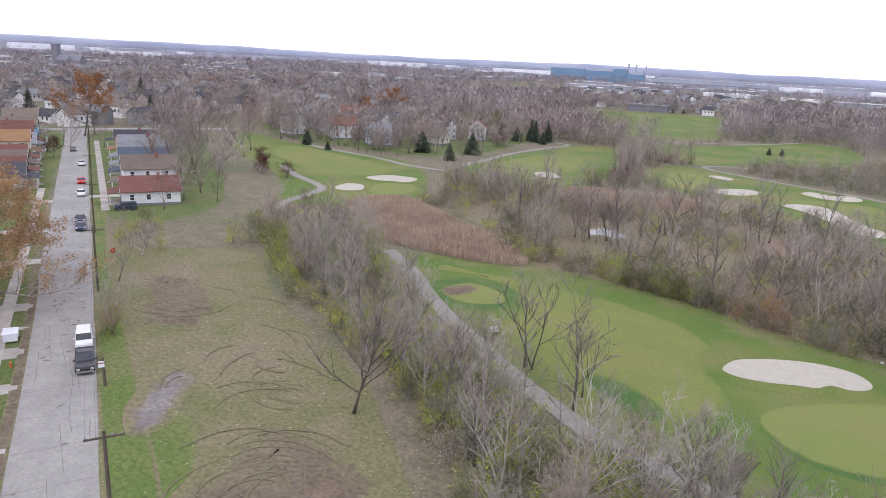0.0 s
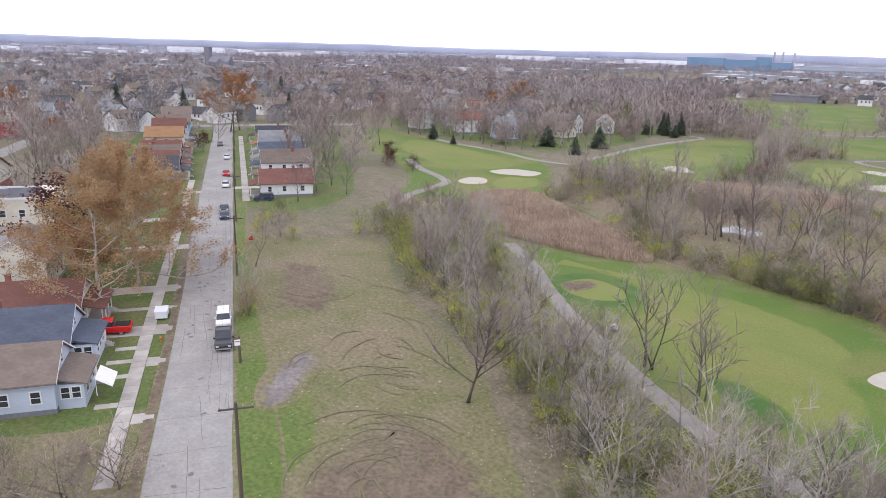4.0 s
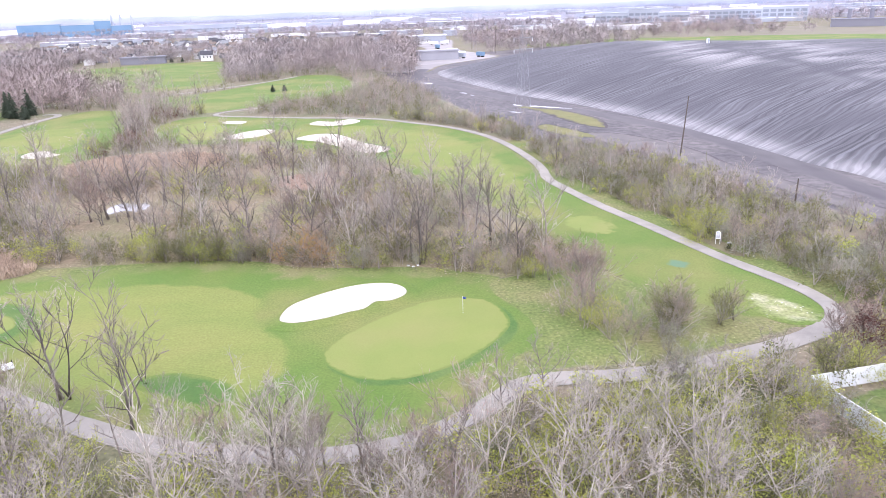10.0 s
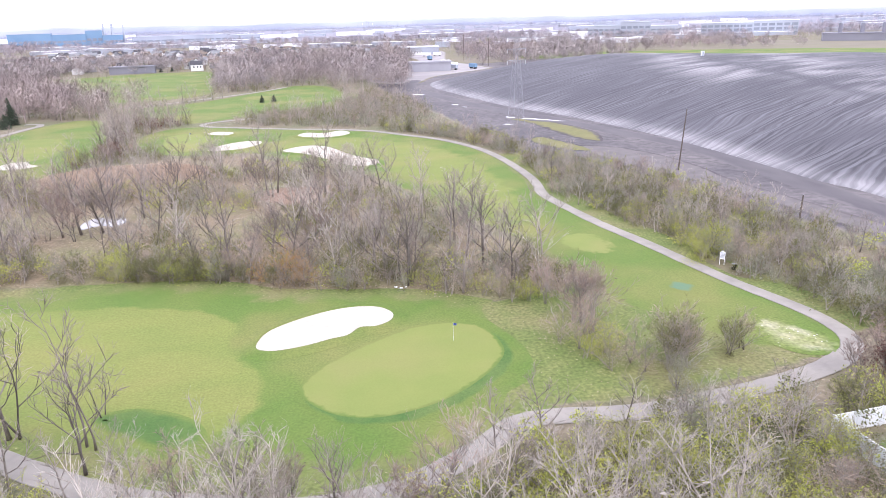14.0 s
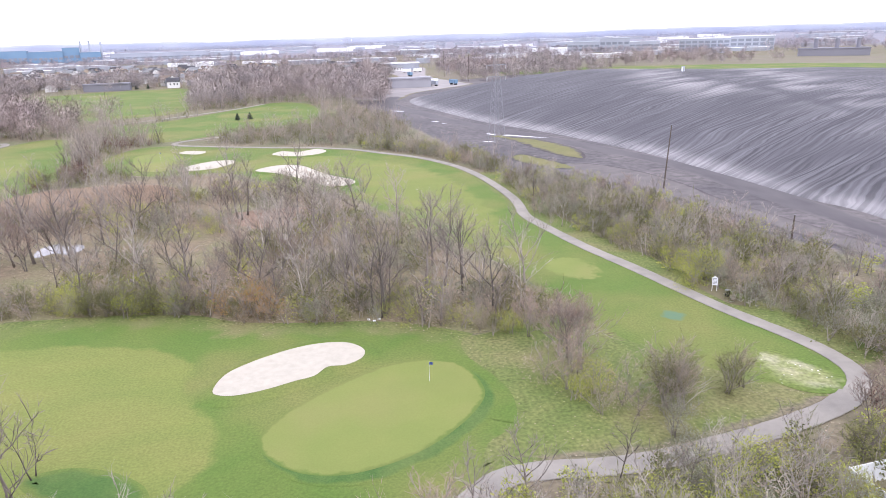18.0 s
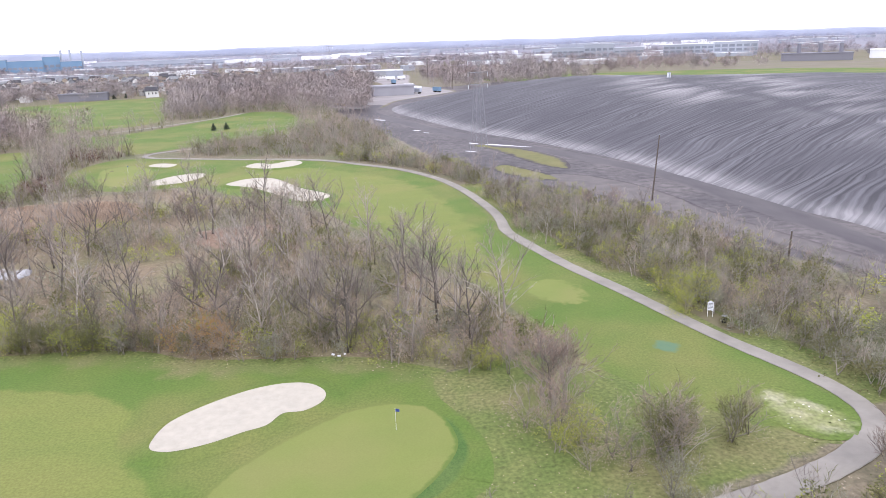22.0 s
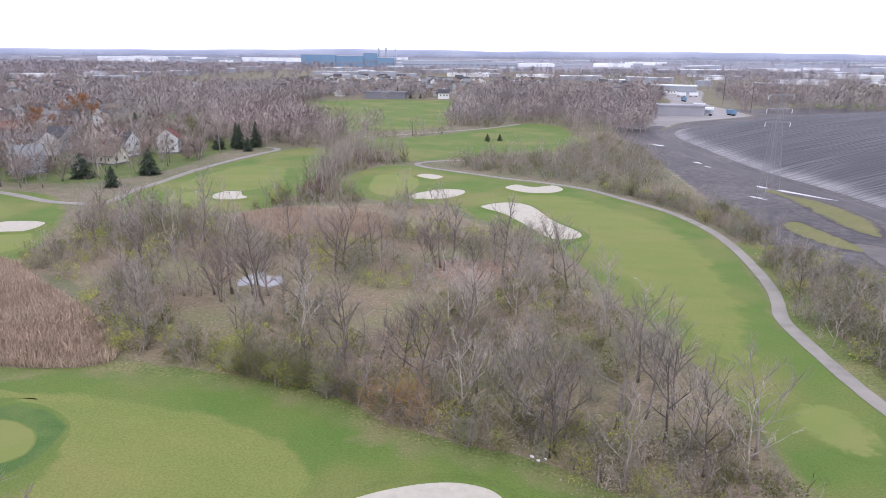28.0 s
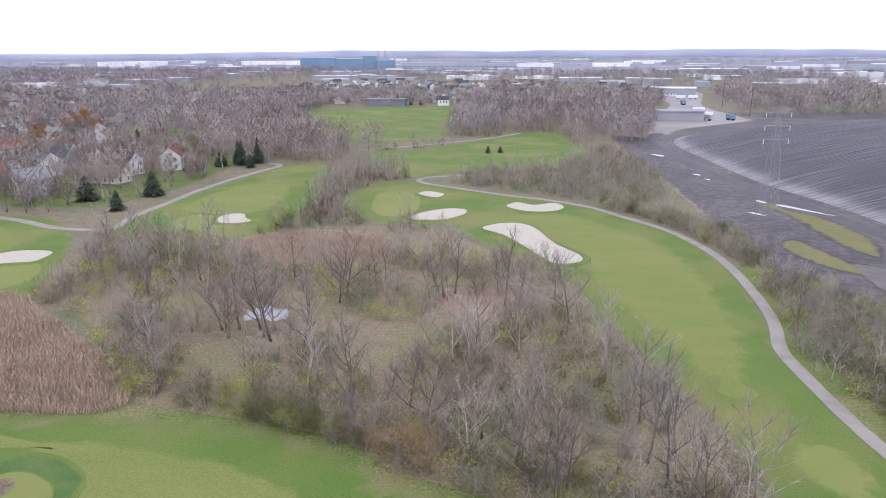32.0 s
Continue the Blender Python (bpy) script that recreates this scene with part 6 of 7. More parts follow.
def quick(m, wall, roof, floors=1, L=11, W=7.6, rise=2.6, detail=True, porch="open"):
    return house(m, L, W, 3.3 + 2.6 * (floors - 1), rise, wall, roof, f"{words[wall]} {'two' if floors == 2 else 'one'}-storey house with {rwords[roof]} shingle roof", porch, floors, detail=detail)


for a, b, wall, roof, fl in [(143, 15, GREYS, R_DARK, 1), (153, 15.5, CREAM, R_RED, 1), (164, 16, TAN, R_BROWN, 1), (175, 16.5, CREAM, R_RED, 1), (188, 16.5, CREAM, R_ORANGE, 2), (203, 16, WHITE, R_GREY, 1), (214, 17, WHITE, R_RED, 2), (227, 16.5, SKYB, R_BROWN, 2), (262, 18, WHITE, R_BROWN, 2)]:
    quick(lot(a, b, LEFT), wall, roof, fl)
for a, b, wall, roof, fl in [(119.5, -16, WHITE, R_RED, 1), (134, -17, WHITE, R_BROWN, 2), (148, -17, GREYS, R_BLUE, 2), (160, -17.5, BLUEW, R_GREY, 2), (175, -18, WHITE, R_GREY, 2), (190, -18, TAN, R_ORANGE, 1), (212, -18, WHITE, R_DARK, 1)]:
    quick(lot(a, b, RIGHT), wall, roof, fl, 12)
rng = random.Random(11)
for row, b in enumerate((74, 100, 126, 152, 180, 212)):
    for a in range(96, 330, 15):
        if rng.random() < 0.55 or row > 2 and rng.random() < 0.6:
            wall, roof = palette[rng.randrange(len(palette))]
            quick(lot(a + rng.uniform(-3, 3) - 0.25 * (b - 74), b + rng.uniform(-3, 3), LEFT + rng.choice((0, 180))), wall, roof, rng.choice((1, 2, 2)), rng.choice((9, 11, 12)), 7.5, 2.8, False, None)
for x, y, k in [(-172, 239, 1), (-178, 254, 2), (-170, 270, 0), (-232, 284, 5), (-234, 256, 2), (-240, 312, 5), (-181, 214, 3), (-196, 228, 4), (-206, 246, 2), (-214, 262, 6), (-205, 218, 0), (-228, 232, 2), (-196, 276, 1), (-250, 270, 0), (-226, 210, 2), (-246, 232, 5), (-258, 250, 3), (-268, 290, 2)]:
    wall, roof = palette[k]
    quick(pose(x, y, 0, 0, 0, rng.choice((0, 60, 150, 240, 300))), wall, roof, rng.choice((1, 2)), rng.choice((9, 11)), 7.6, 3.0, True, None)

# ---- paving by the houses ----
def slab_row(name, a0, a1, b, width, step, label):
    base = thing(name, pose(0, 0, 0), label, "pavement", kind="structure")
    me = mesh_of("slab", Geo().box(-step / 2 + 0.015, step / 2 - 0.015, -width / 2, width / 2, 0, 0.1, 0, 0.02), CONC)
    for i in range(int((a1 - a0) / step)):
        x, y = st(a0 + (i + 0.5) * step, b)
        part("slab", me, None, base, m=pose(x, y, 0.035 + 0.012 * math.sin(i * 2.1), 0, 0, 151.8 + 0.6 * math.sin(i * 1.7)))


slab_row("pavement", 5, 140, 6.4, 1.5, 1.5, "worn concrete pavement slabs along the street")
slab_row("pavement", 112, 230, -6.6, 1.6, 2.0, "worn concrete pavement slabs across the street")
for a, b0, b1, w in [(25.6, 7.1, 9.6, 0.9), (19.2, 7.2, 9.3, 0.9), (29.4, 7.1, 9.8, 0.9), (38.3, 3.6, 15, 3.0), (28.8, 3.6, 5.6, 2.2), (16, 3.6, 5.6, 1.8), (33, 7.1, 9.4, 0.9), (46, 3.6, 12, 1.0), (54, 3.6, 14, 2.8), (76, 3.6, 14, 2.8), (97, 3.6, 14, 2.8), (124, 3.6, 13, 2.6), (128, -3.6, -14, 2.6)]:
    x0, y0 = st(a, b0)
    x1, y1 = st(a, b1)
    ribbon("driveway", [(x0, y0), ((x0 + x1) / 2, (y0 + y1) / 2), (x1, y1)], w, 0.1, CONC, "pale concrete drive crossing the lawn", "drive")
ribbon("cross_street", [st(86, 30), st(84, 60), st(82, 100), st(80, 200)], 8, 0.08, ROADM, "pale grey side street between houses", "road")
ribbon("far_street", [st(270, -60), st(268, 0), st(266, 60)], 7, 0.09, ROADM, "grey street crossing beyond the houses", "road")
ribbon("alley", [st(140, 70), st(170, 66), st(250, 62)], 6, 0.08, ROADM, "pale back lane between house rows", "road")
sheet("side_lawn", [st(56, 48), st(56, 75), st(76, 76), st(78, 50)], 0.05, LAWN, "green lawn beside the side street", "grass", 1.0)
ribbon("lot_paving", [st(96, 30), st(96, 60)], 9, 0.07, ROADM, "grey paved yard beside the chapel", "paving")
ribbon("yard_paving", [st(24, 29), st(52, 29)], 7, 0.07, CONC, "pale concrete back yard by the garages", "paving")

# ---- vehicles ----
def paint(name, a):
    return material(name, a, tuple(v * 0.92 for v in a), 1.0, rough=0.25, spec=0.6, coord="object")


PAINTS = {"black": paint("black_paint", (0.02, 0.021, 0.025)), "white": paint("white_car_paint", (0.78, 0.78, 0.78)), "red": paint("red_car_paint", (0.62, 0.02, 0.02)), "silver": paint("silver_car_paint", (0.5, 0.52, 0.55)),
          "blue": paint("dark_blue_paint", (0.03, 0.045, 0.09)), "grey": paint("grey_car_paint", (0.16, 0.165, 0.18)), "yellow": paint("yellow_machine_paint", (0.72, 0.5, 0.04))}
LAMP_R, LAMP_W = paint("red_lens", (0.45, 0.02, 0.02)), paint("clear_lens", (0.75, 0.75, 0.72))
TYRE = mesh_of("tyre", Geo().tube([(0, -0.11, 0), (0, -0.09, 0), (0, 0.09, 0), (0, 0.11, 0)], [0.27, 0.34, 0.34, 0.27], 14), RUBBER)
RIM = mesh_of("rim", Geo().tube([(0, -0.115, 0), (0, 0.115, 0)], [0.2, 0.2], 10), CHROME)


def shell(rows, half, tuck=0.0):
    """A body from its side outline (x, z), drawn across with rounded shoulders."""
    n = len(rows)
    g = Geo()
    for y, k in ((-half, 0.06), (-half + 0.08, 0.0), (half - 0.08, 0.0), (half, 0.06)):
        cx = sum(r[0] for r in rows) / n
        g.v += [(x + (cx - x) * k * 0.35, y * (1 - tuck * max(0.0, z - 0.9)), z - (k if z > 0.6 else 0.0)) for x, z in rows]
    for s in range(3):
        g.f += [(s * n + i, s * n + (i + 1) % n, (s + 1) * n + (i + 1) % n, (s + 1) * n + i) for i in range(n)]
    g.f += [tuple(range(n - 1, -1, -1)), tuple(range(3 * n, 4 * n))]
    g.m = [0] * len(g.f)
    return g


def car(m, kind, colour, label):
    p = PAINTS[colour]
    ob = thing("pickup_truck" if kind == "pickup" else "van" if kind == "van" else "car", m, label, "truck" if kind == "pickup" else "car", "vehicles")
    if kind == "pickup":
        body = [(-2.75, 0.45), (2.7, 0.45), (2.78, 0.85), (2.6, 1.08), (1.2, 1.16), (0.9, 1.2), (-0.75, 1.2), (-2.78, 1.15)]
        top = [(-0.8, 1.18), (1.15, 1.14), (0.55, 1.78), (0.3, 1.85), (-0.6, 1.85), (-0.75, 1.75)]
        L = 2.75
    elif kind == "van":
        body = [(-2.2, 0.4), (2.2, 0.4), (2.28, 0.8), (2.1, 1.0), (1.35, 1.1), (-2.25, 1.1)]
        top = [(-2.2, 1.08), (1.4, 1.08), (0.75, 1.66), (0.4, 1.74), (-1.95, 1.74), (-2.15, 1.6)]
        L = 2.25
    else:
        body = [(-2.25, 0.38), (2.25, 0.38), (2.3, 0.7), (2.1, 0.88), (1.0, 0.96), (-1.5, 0.98), (-2.2, 0.92)]
        top = [(-1.6, 0.95), (1.1, 0.93), (0.45, 1.38), (0.15, 1.44), (-0.75, 1.42), (-1.1, 1.34)]
        L = 2.28
    half = 0.97 if kind == "pickup" else 0.9
    bd = part("body", shell(body, half), p, ob)
    glass = part("cabin_glass", shell(top, half - 0.06, 0.12), GLASS, ob)
    part("roof_panel", shell([(x, z + 0.015) for x, z in top if z > 1.3], half - 0.14, 0.0), p, ob)
    if kind == "pickup":
        part("cargo_bed", Geo().box(-2.6, -0.9, -0.78, 0.78, 1.155, 1.225), RUBBER, bd)
    for s in (-1, 1):
        part("headlight", Geo().box(L - 0.08, L + 0.02, s * 0.68 - 0.16, s * 0.68 + 0.16, 0.72, 0.9), LAMP_W, ob)
        part("tail_light", Geo().box(-L - 0.04, -L + 0.05, s * 0.72 - 0.13, s * 0.72 + 0.13, 0.72, 0.95), LAMP_R, ob)
        part("mirror", Geo().box(0.75, 0.92, s * (half + 0.1) - 0.09, s * (half + 0.1) + 0.09, 1.05, 1.2), p, ob)
        for wx in (-0.6 * L, 0.6 * L):
            w = part("wheel", TYRE, None, ob, m=pose(wx, s * (half - 0.12), 0.34))
            part("rim", RIM, None, w)
    part("bumper", Geo().box(L - 0.02, L + 0.1, -half + 0.08, half - 0.08, 0.45, 0.62, 0, 0.05), CHROME if kind == "pickup" else p, ob)
    return ob


UP, DOWN = 151.8, -28.2
car(lot(32.2, -2.6, DOWN), "pickup", "black", "black pickup truck parked along the street")
car(lot(38.6, -2.5, DOWN), "van", "white", "white sport utility car parked along the street")
car(lot(38.3, 11.0, LEFT + 180), "pickup", "red", "bright red pickup truck in a driveway")
car(lot(96.5, -2.0, DOWN), "car", "blue", "dark blue car parked along the street")
car(lot(103, -1.9, DOWN), "car", "black", "black car parked along the street")
car(lot(130, -2.0, DOWN), "car", "white", "white car parked along the street")
car(lot(146, -2.0, DOWN), "car", "red", "red car parked along the street")
car(lot(175, -2.0, DOWN), "car", "white", "white car far along the street")
car(lot(205, 0.5, DOWN), "car", "grey", "grey car far along the street")
car(lot(112, -10.5, RIGHT), "van", "blue", "dark blue van in a driveway")
car(lot(36.5, 34.5, UP + 80), "car", "silver", "silver sedan parked in a back yard")
car(lot(58, 33, LEFT), "van", "black", "black car parked beside a shed")
car(lot(85, 46, LEFT + 180), "car", "white", "white car driving on the side street")
x = thing("storage_tub", lot(42.5, 5.2, UP), "white utility trailer box on the verge", "container")
part("box", Geo().box(-1.1, 1.1, -0.75, 0.75, 0.25, 1.1, 0, 0.08), PLASTIC, x)
part("lid", Geo().box(-1.15, 1.15, -0.8, 0.8, 1.1, 1.2, 0, 0.08), PLASTIC, x)
for wy in (-0.7, 0.7):
    part("wheel", Geo().tube([(0, wy - 0.08, 0.2), (0, wy + 0.08, 0.2)], [0.2, 0.2], 10), RUBBER, x)
x = thing("fire_hydrant", lot(34.3, 4.6, UP), "small orange hydrant on the verge", "hydrant")
part("barrel", Geo().tube([(0, 0, 0), (0, 0, 0.5), (0, 0, 0.58), (0, 0, 0.72)], [0.12, 0.11, 0.15, 0.05], 10), material("orange_paint", (0.7, 0.2, 0.06), (0.6, 0.17, 0.05), 3.0), x)
part("nozzle", Geo().tube([(-0.2, 0, 0.42), (0.2, 0, 0.42)], [0.06, 0.06], 8), CHROME, x)

# ---- poles and wires ----
def utility_pole(a, b, h=9.6, arm=True, lean=0.0):
    ob = thing("utility_pole", lot(a, b, UP), "weathered wooden utility pole with crossarm" if arm else "short weathered wooden pole by the road", "pole", "utility poles")
    part("pole", Geo().tube([(0, 0, -0.2), (lean * 0.5, 0, h * 0.5), (lean, 0, h)], [0.17, 0.145, 0.11], 8), WOODP, ob)
    if arm:
        ar = part("crossarm", Geo().box(lean - 0.06, lean + 0.06, -1.25, 1.25, h - 0.55, h - 0.43), WOODP, ob)
        for q in (-1.15, -0.5, 0.5, 1.15):
            part("insulator", Geo().tube([(lean, q, h - 0.43), (lean, q, h - 0.3), (lean, q, h - 0.22)], [0.03, 0.06, 0.03], 8), METAL, ar)
    return ob


for a in (-1, 57.8, 93, 130, 168, 205, 240):
    utility_pole(a, -4.3)
utility_pole(26.3, -4.4, 3.2, False, 0.1)
utility_pole(68, 44, 8.5, False)
wires = thing("overhead_wires", pose(0, 0, 0), "thin sagging black overhead wires between poles", "wires")
for a0, a1 in ((-1, 57.8), (57.8, 93), (93, 130), (130, 168), (168, 205), (205, 240)):
    for q in (-1.15, 0.5, 1.15):
        pts = []
        for i in range(9):
            t = i / 8
            x, y = st(a0 + (a1 - a0) * t, -4.3 + q)
            pts.append((x, y, 9.32 - 3.2 * (a1 - a0) / 60 * t * (1 - t)))
        part("wire", Geo().tube(pts, [0.007] * 9, 3, cap=False), RUBBER, wires)
x = thing("stop_sign", lot(71.5, -6.8, DOWN), "red octagonal stop sign on a post", "sign")
part("post", Geo().box(-0.03, 0.03, -0.03, 0.03, -0.1, 2.6), METAL, x)
fc = part("panel", Geo().tube([(0.03, 0, 2.25), (0.05, 0, 2.25)], [0.42, 0.42], 8), LAMP_R, x)
x = thing("notice_board", lot(26.3, -4.2, DOWN), "small white and red notice on a pole", "sign")
part("board", Geo().box(0.1, 0.13, -0.3, 0.3, 2.2, 2.9), PLASTIC, x)
part("band", Geo().box(0.131, 0.135, -0.26, 0.26, 2.62, 2.72), LAMP_R, x)

# ---- tyre marks in the lot ----
MUD = material("tyre_mud", (0.155, 0.134, 0.083), (0.185, 0.163, 0.098), 1.2, (0.18, 0.17, 0.09), 0.5, 0.7, bump=0.4, bump_scale=5)


def track(cx, cy, r, a0, a1, squash=1.0, w=0.32):
    g = Geo()
    rng = random.Random(int(cx * 10 + r * 100))
    k = max(8, int((a1 - a0) / 6))
    for i in range(k + 1):
        a = radians(a0 + (a1 - a0) * i / k)
        rr = r * (1 + 0.05 * math.sin(3 * a + r) + rng.uniform(-0.015, 0.015))
        ww = w * rng.uniform(0.5, 1.1) * (0.3 if i in (0, k) else 1)
        for s in (-0.5, 0.5):
            g.v.append((cx + (rr + s * ww) * math.cos(a), cy + (rr + s * ww) * squash * math.sin(a), 0.086 + 0.0025 * (len(TRACKS.children) % 24)))
    g.f = [(2 * i, 2 * i + 1, 2 * i + 3, 2 * i + 2) for i in range(k)]
    g.m = [0] * k
    part("tyre_track", g, MUD, TRACKS)


TRACKS = thing("tyre_tracks", pose(0, 0, 0), "dark curved tyre tracks pressed into grass", "tracks", kind="structure")
for cx, cy, r, a0, a1, sq in [(-49.5, 45.5, 2.2, 20, 350, 0.9), (-49.5, 45.3, 1.5, 60, 330, 0.9), (-50, 45, 3.4, 120, 330, 0.9), (-52, 42, 4.0, 60, 190, 1.0), (-53, 47.5, 3.0, 150, 300, 1.0), (-48, 41, 5.5, 110, 200, 1.0),
                             (-41, 36, 5.5, 30, 190, 0.9), (-40, 35, 4.4, 10, 200, 0.9), (-40, 34.5, 3.2, 0, 210, 0.9), (-39, 34, 6.6, 50, 170, 0.9), (-42, 33, 7.4, 80, 190, 0.9), (-61, 54, 4.5, 20, 140, 0.8), (-64, 52, 6, 30, 120, 0.8), (-56, 50, 2.5, 200, 330, 1.0), (-72, 60, 5, 0, 150, 0.7), (-39, 33, 2.2, 0, 300, 0.9)]:
    track(cx, cy, r, a0, a1, sq, 0.24)
rng = random.Random(33)
for i in range(15):
    a0 = rng.uniform(0, 300)
    track(-37 + rng.uniform(-3, 3), 33 + rng.uniform(-3, 3), rng.uniform(2.5, 9), a0, a0 + rng.uniform(60, 170), 0.9, 0.2)
for i in range(9):
    a0 = rng.uniform(0, 300)
    track(-84 + rng.uniform(-5, 5), 55 + rng.uniform(-3, 3), rng.uniform(3, 7), a0, a0 + rng.uniform(50, 120), 0.9, 0.2)
for i in range(6):
    a0 = rng.uniform(40, 200)
    track(-56 + rng.uniform(-3, 3), 44 + rng.uniform(-4, 4), rng.uniform(3, 8), a0, a0 + rng.uniform(30, 80), 0.9, 0.2)
STAINM = material("tar_patch", (0.17, 0.16, 0.15), (0.21, 0.20, 0.19), 1.0, bump=0.2)
patches = thing("road_patches", pose(0, 0, 0), "dark oil stains and tar patches on the road", "stains", kind="structure")
rng = random.Random(21)
for i in range(26):
    a, b = rng.uniform(34, 62) if i < 16 else rng.uniform(0, 200), rng.uniform(-2.6, 2.9)
    ring = [(rng.uniform(0.5, 1.0) * 0.45 * math.cos(k * 0.7), rng.uniform(0.5, 1.0) * 0.28 * math.sin(k * 0.7)) for k in range(9)]
    x, y = st(a, b)
    part("stain", Geo().prism(ring, 0, 0.006), STAINM, patches, m=pose(x, y, 0.113, 0, 0, rng.uniform(0, 360)))

cracks = thing("road_cracks", pose(0, 0, 0), "long tar-dark cracks and joints in the road", "cracks", kind="structure")
for i in range(64):
    a, b = rng.uniform(0, 130) if i < 44 else 3 + 6.1 * (i - 44), rng.uniform(-2.9, 2.9)
    ln = rng.uniform(2, 12) if i < 44 else 6.2
    x, y = st(a, b if i < 44 else 0)
    pts, off = [], 0.0
    for k in range(7):
        off += rng.uniform(-0.07, 0.07)
        pts.append((ln * (k / 6 - 0.5), off))
    g = Geo()
    g.v = [(u, w + q, 0.0) for u, w in pts for q in (-0.025, 0.025)]
    g.f = [(2 * k, 2 * k + 2, 2 * k + 3, 2 * k + 1) for k in range(6)]
    g.m = [0] * 6
    part("crack", g, STAINM, cracks, m=pose(x, y, 0.114, 0, 0, (151.8 if i < 44 else 61.8) + rng.uniform(-4, 4)))

# ---- things on the course ----
x = thing("course_sign", pose(46.6, 102.4, 0, 0, 0, -118), "white notice board with shaped top on posts", "sign")
part("board", Geo().profile([(-0.36, 0.9), (0.36, 0.9), (0.36, 1.95), (0.22, 2.0), (0.1, 2.15), (-0.1, 2.15), (-0.22, 2.0), (-0.36, 1.95)], -0.04, 0.04), PLASTIC, x)
for s in (-0.34, 0.26):
    part("post", Geo().box(-0.05, 0.03, s, s + 0.08, -0.1, 1.6), TRIM, x)
INK = material("faded_ink", (0.25, 0.26, 0.28), (0.3, 0.31, 0.33), 2.0)
for z in (1.8, 1.62, 1.44, 1.26, 1.08):
    part("lettering_bar", Geo().box(0.041, 0.046, -0.27, 0.27, z, z + 0.07), INK, x)


def bench(m, label):
    ob = thing("bench", m, label, "bench", "benches")
    for i in range(4):
        part("seat_slat", Geo().box(-0.75, 0.75, -0.25 + 0.13 * i, -0.15 + 0.13 * i, 0.42, 0.46), WOODG, ob)
    for i in range(3):
        part("back_slat", Geo().box(-0.75, 0.75, 0.27, 0.31, 0.55 + 0.14 * i, 0.65 + 0.14 * i), WOODG, ob)
    for s in (-0.65, 0.57):
        part("leg", Geo().box(s, s + 0.08, -0.25, -0.17, 0, 0.42).box(s, s + 0.08, 0.24, 0.32, 0, 0.95), WOODG, ob)


WOODG = material("weathered_bench_wood", (0.34, 0.29, 0.23), (0.26, 0.22, 0.18), 3.0, coord="object")
bench(pose(45.6, 106, 0, 0, 0, -110), "weathered wooden bench beside the cart path")
bench(pose(47.2, 98.8, 0, 0, 0, -120), "weathered wooden bench beside the notice board")
x = thing("litter_bin", pose(47.4, 100.4, 0), "dark round litter bin beside a sign", "bin")
part("drum", Geo().tube([(0, 0, 0), (0, 0, 0.1), (0, 0, 0.85)], [0.27, 0.3, 0.32], 14), RUBBER, x)
part("rim", Geo().tube([(0, 0, 0.85), (0, 0, 0.92)], [0.34, 0.34], 14), METAL, x)
sheet("bark_mulch", [(44.8, 107.5), (47.3, 107), (48.4, 99), (48, 97), (46.2, 98.5)], 0.05, MUD, "dark bark mulch under the benches", "soil", 0.4)
x = thing("tee_bench", pose(-42.3, 74.6, 0, 0, 0, 30), "small white ball-washer stand on the grass", "stand")
part("box", Geo().box(-0.55, 0.55, -0.3, 0.3, 0.35, 0.85, 0, 0.06), PLASTIC, x)
for s in (-0.5, 0.42):
    part("leg", Geo().box(s, s + 0.08, -0.25, 0.25, 0, 0.35), RUBBER, x)
part("post", Geo().box(-0.5, -0.44, -0.03, 0.03, 0.85, 1.25).box(0.44, 0.5, -0.03, 0.03, 0.85, 1.25), RUBBER, x)


def flag(xx, yy, col, label):
    ob = thing("flagstick", pose(xx, yy, 0.12), label, "flag", "flagsticks")
    part("stick", Geo().tube([(0, 0, 0), (0, 0, 2.2)], [0.018, 0.014], 6), PLASTIC, ob)
    g = Geo()
    g.v = [(0.02 + 0.36 * i / 6, 0.05 * math.sin(i), z) for z in (2.1, 1.82) for i in range(7)] + [(0.02 + 0.36 * i / 6, 0.05 * math.sin(i) + 0.012, z) for z in (2.1, 1.82) for i in range(7)]
    g.f = [(i, i + 1, i + 8, i + 7) for i in range(6)] + [(i + 14, i + 21, i + 22, i + 15) for i in range(6)]
    g.m = [0] * 12
    part("cloth", g, col, ob)


FLAGB = material("blue_flag_cloth", (0.06, 0.09, 0.3), (0.05, 0.08, 0.25), 3.0)
flag(6.6, 82.7, FLAGB, "flagstick with blue flag on the green")
flag(-64, 238, FLAGB, "flagstick with flag on a far green")
flag(-106, 196, PLASTIC, "flagstick with white flag on a far green")
sheet("seeded_mat", [(35.8, 95), (37.2, 97.2), (39.6, 96), (39, 93.6), (36.8, 93.4)], 0.06, material("blue_green_dye", (0.10, 0.18, 0.11), (0.12, 0.19, 0.10), 0.8, soft=True, under="rough_grass"), "faint blue-green repaired patch of turf", "turf", 1.2)


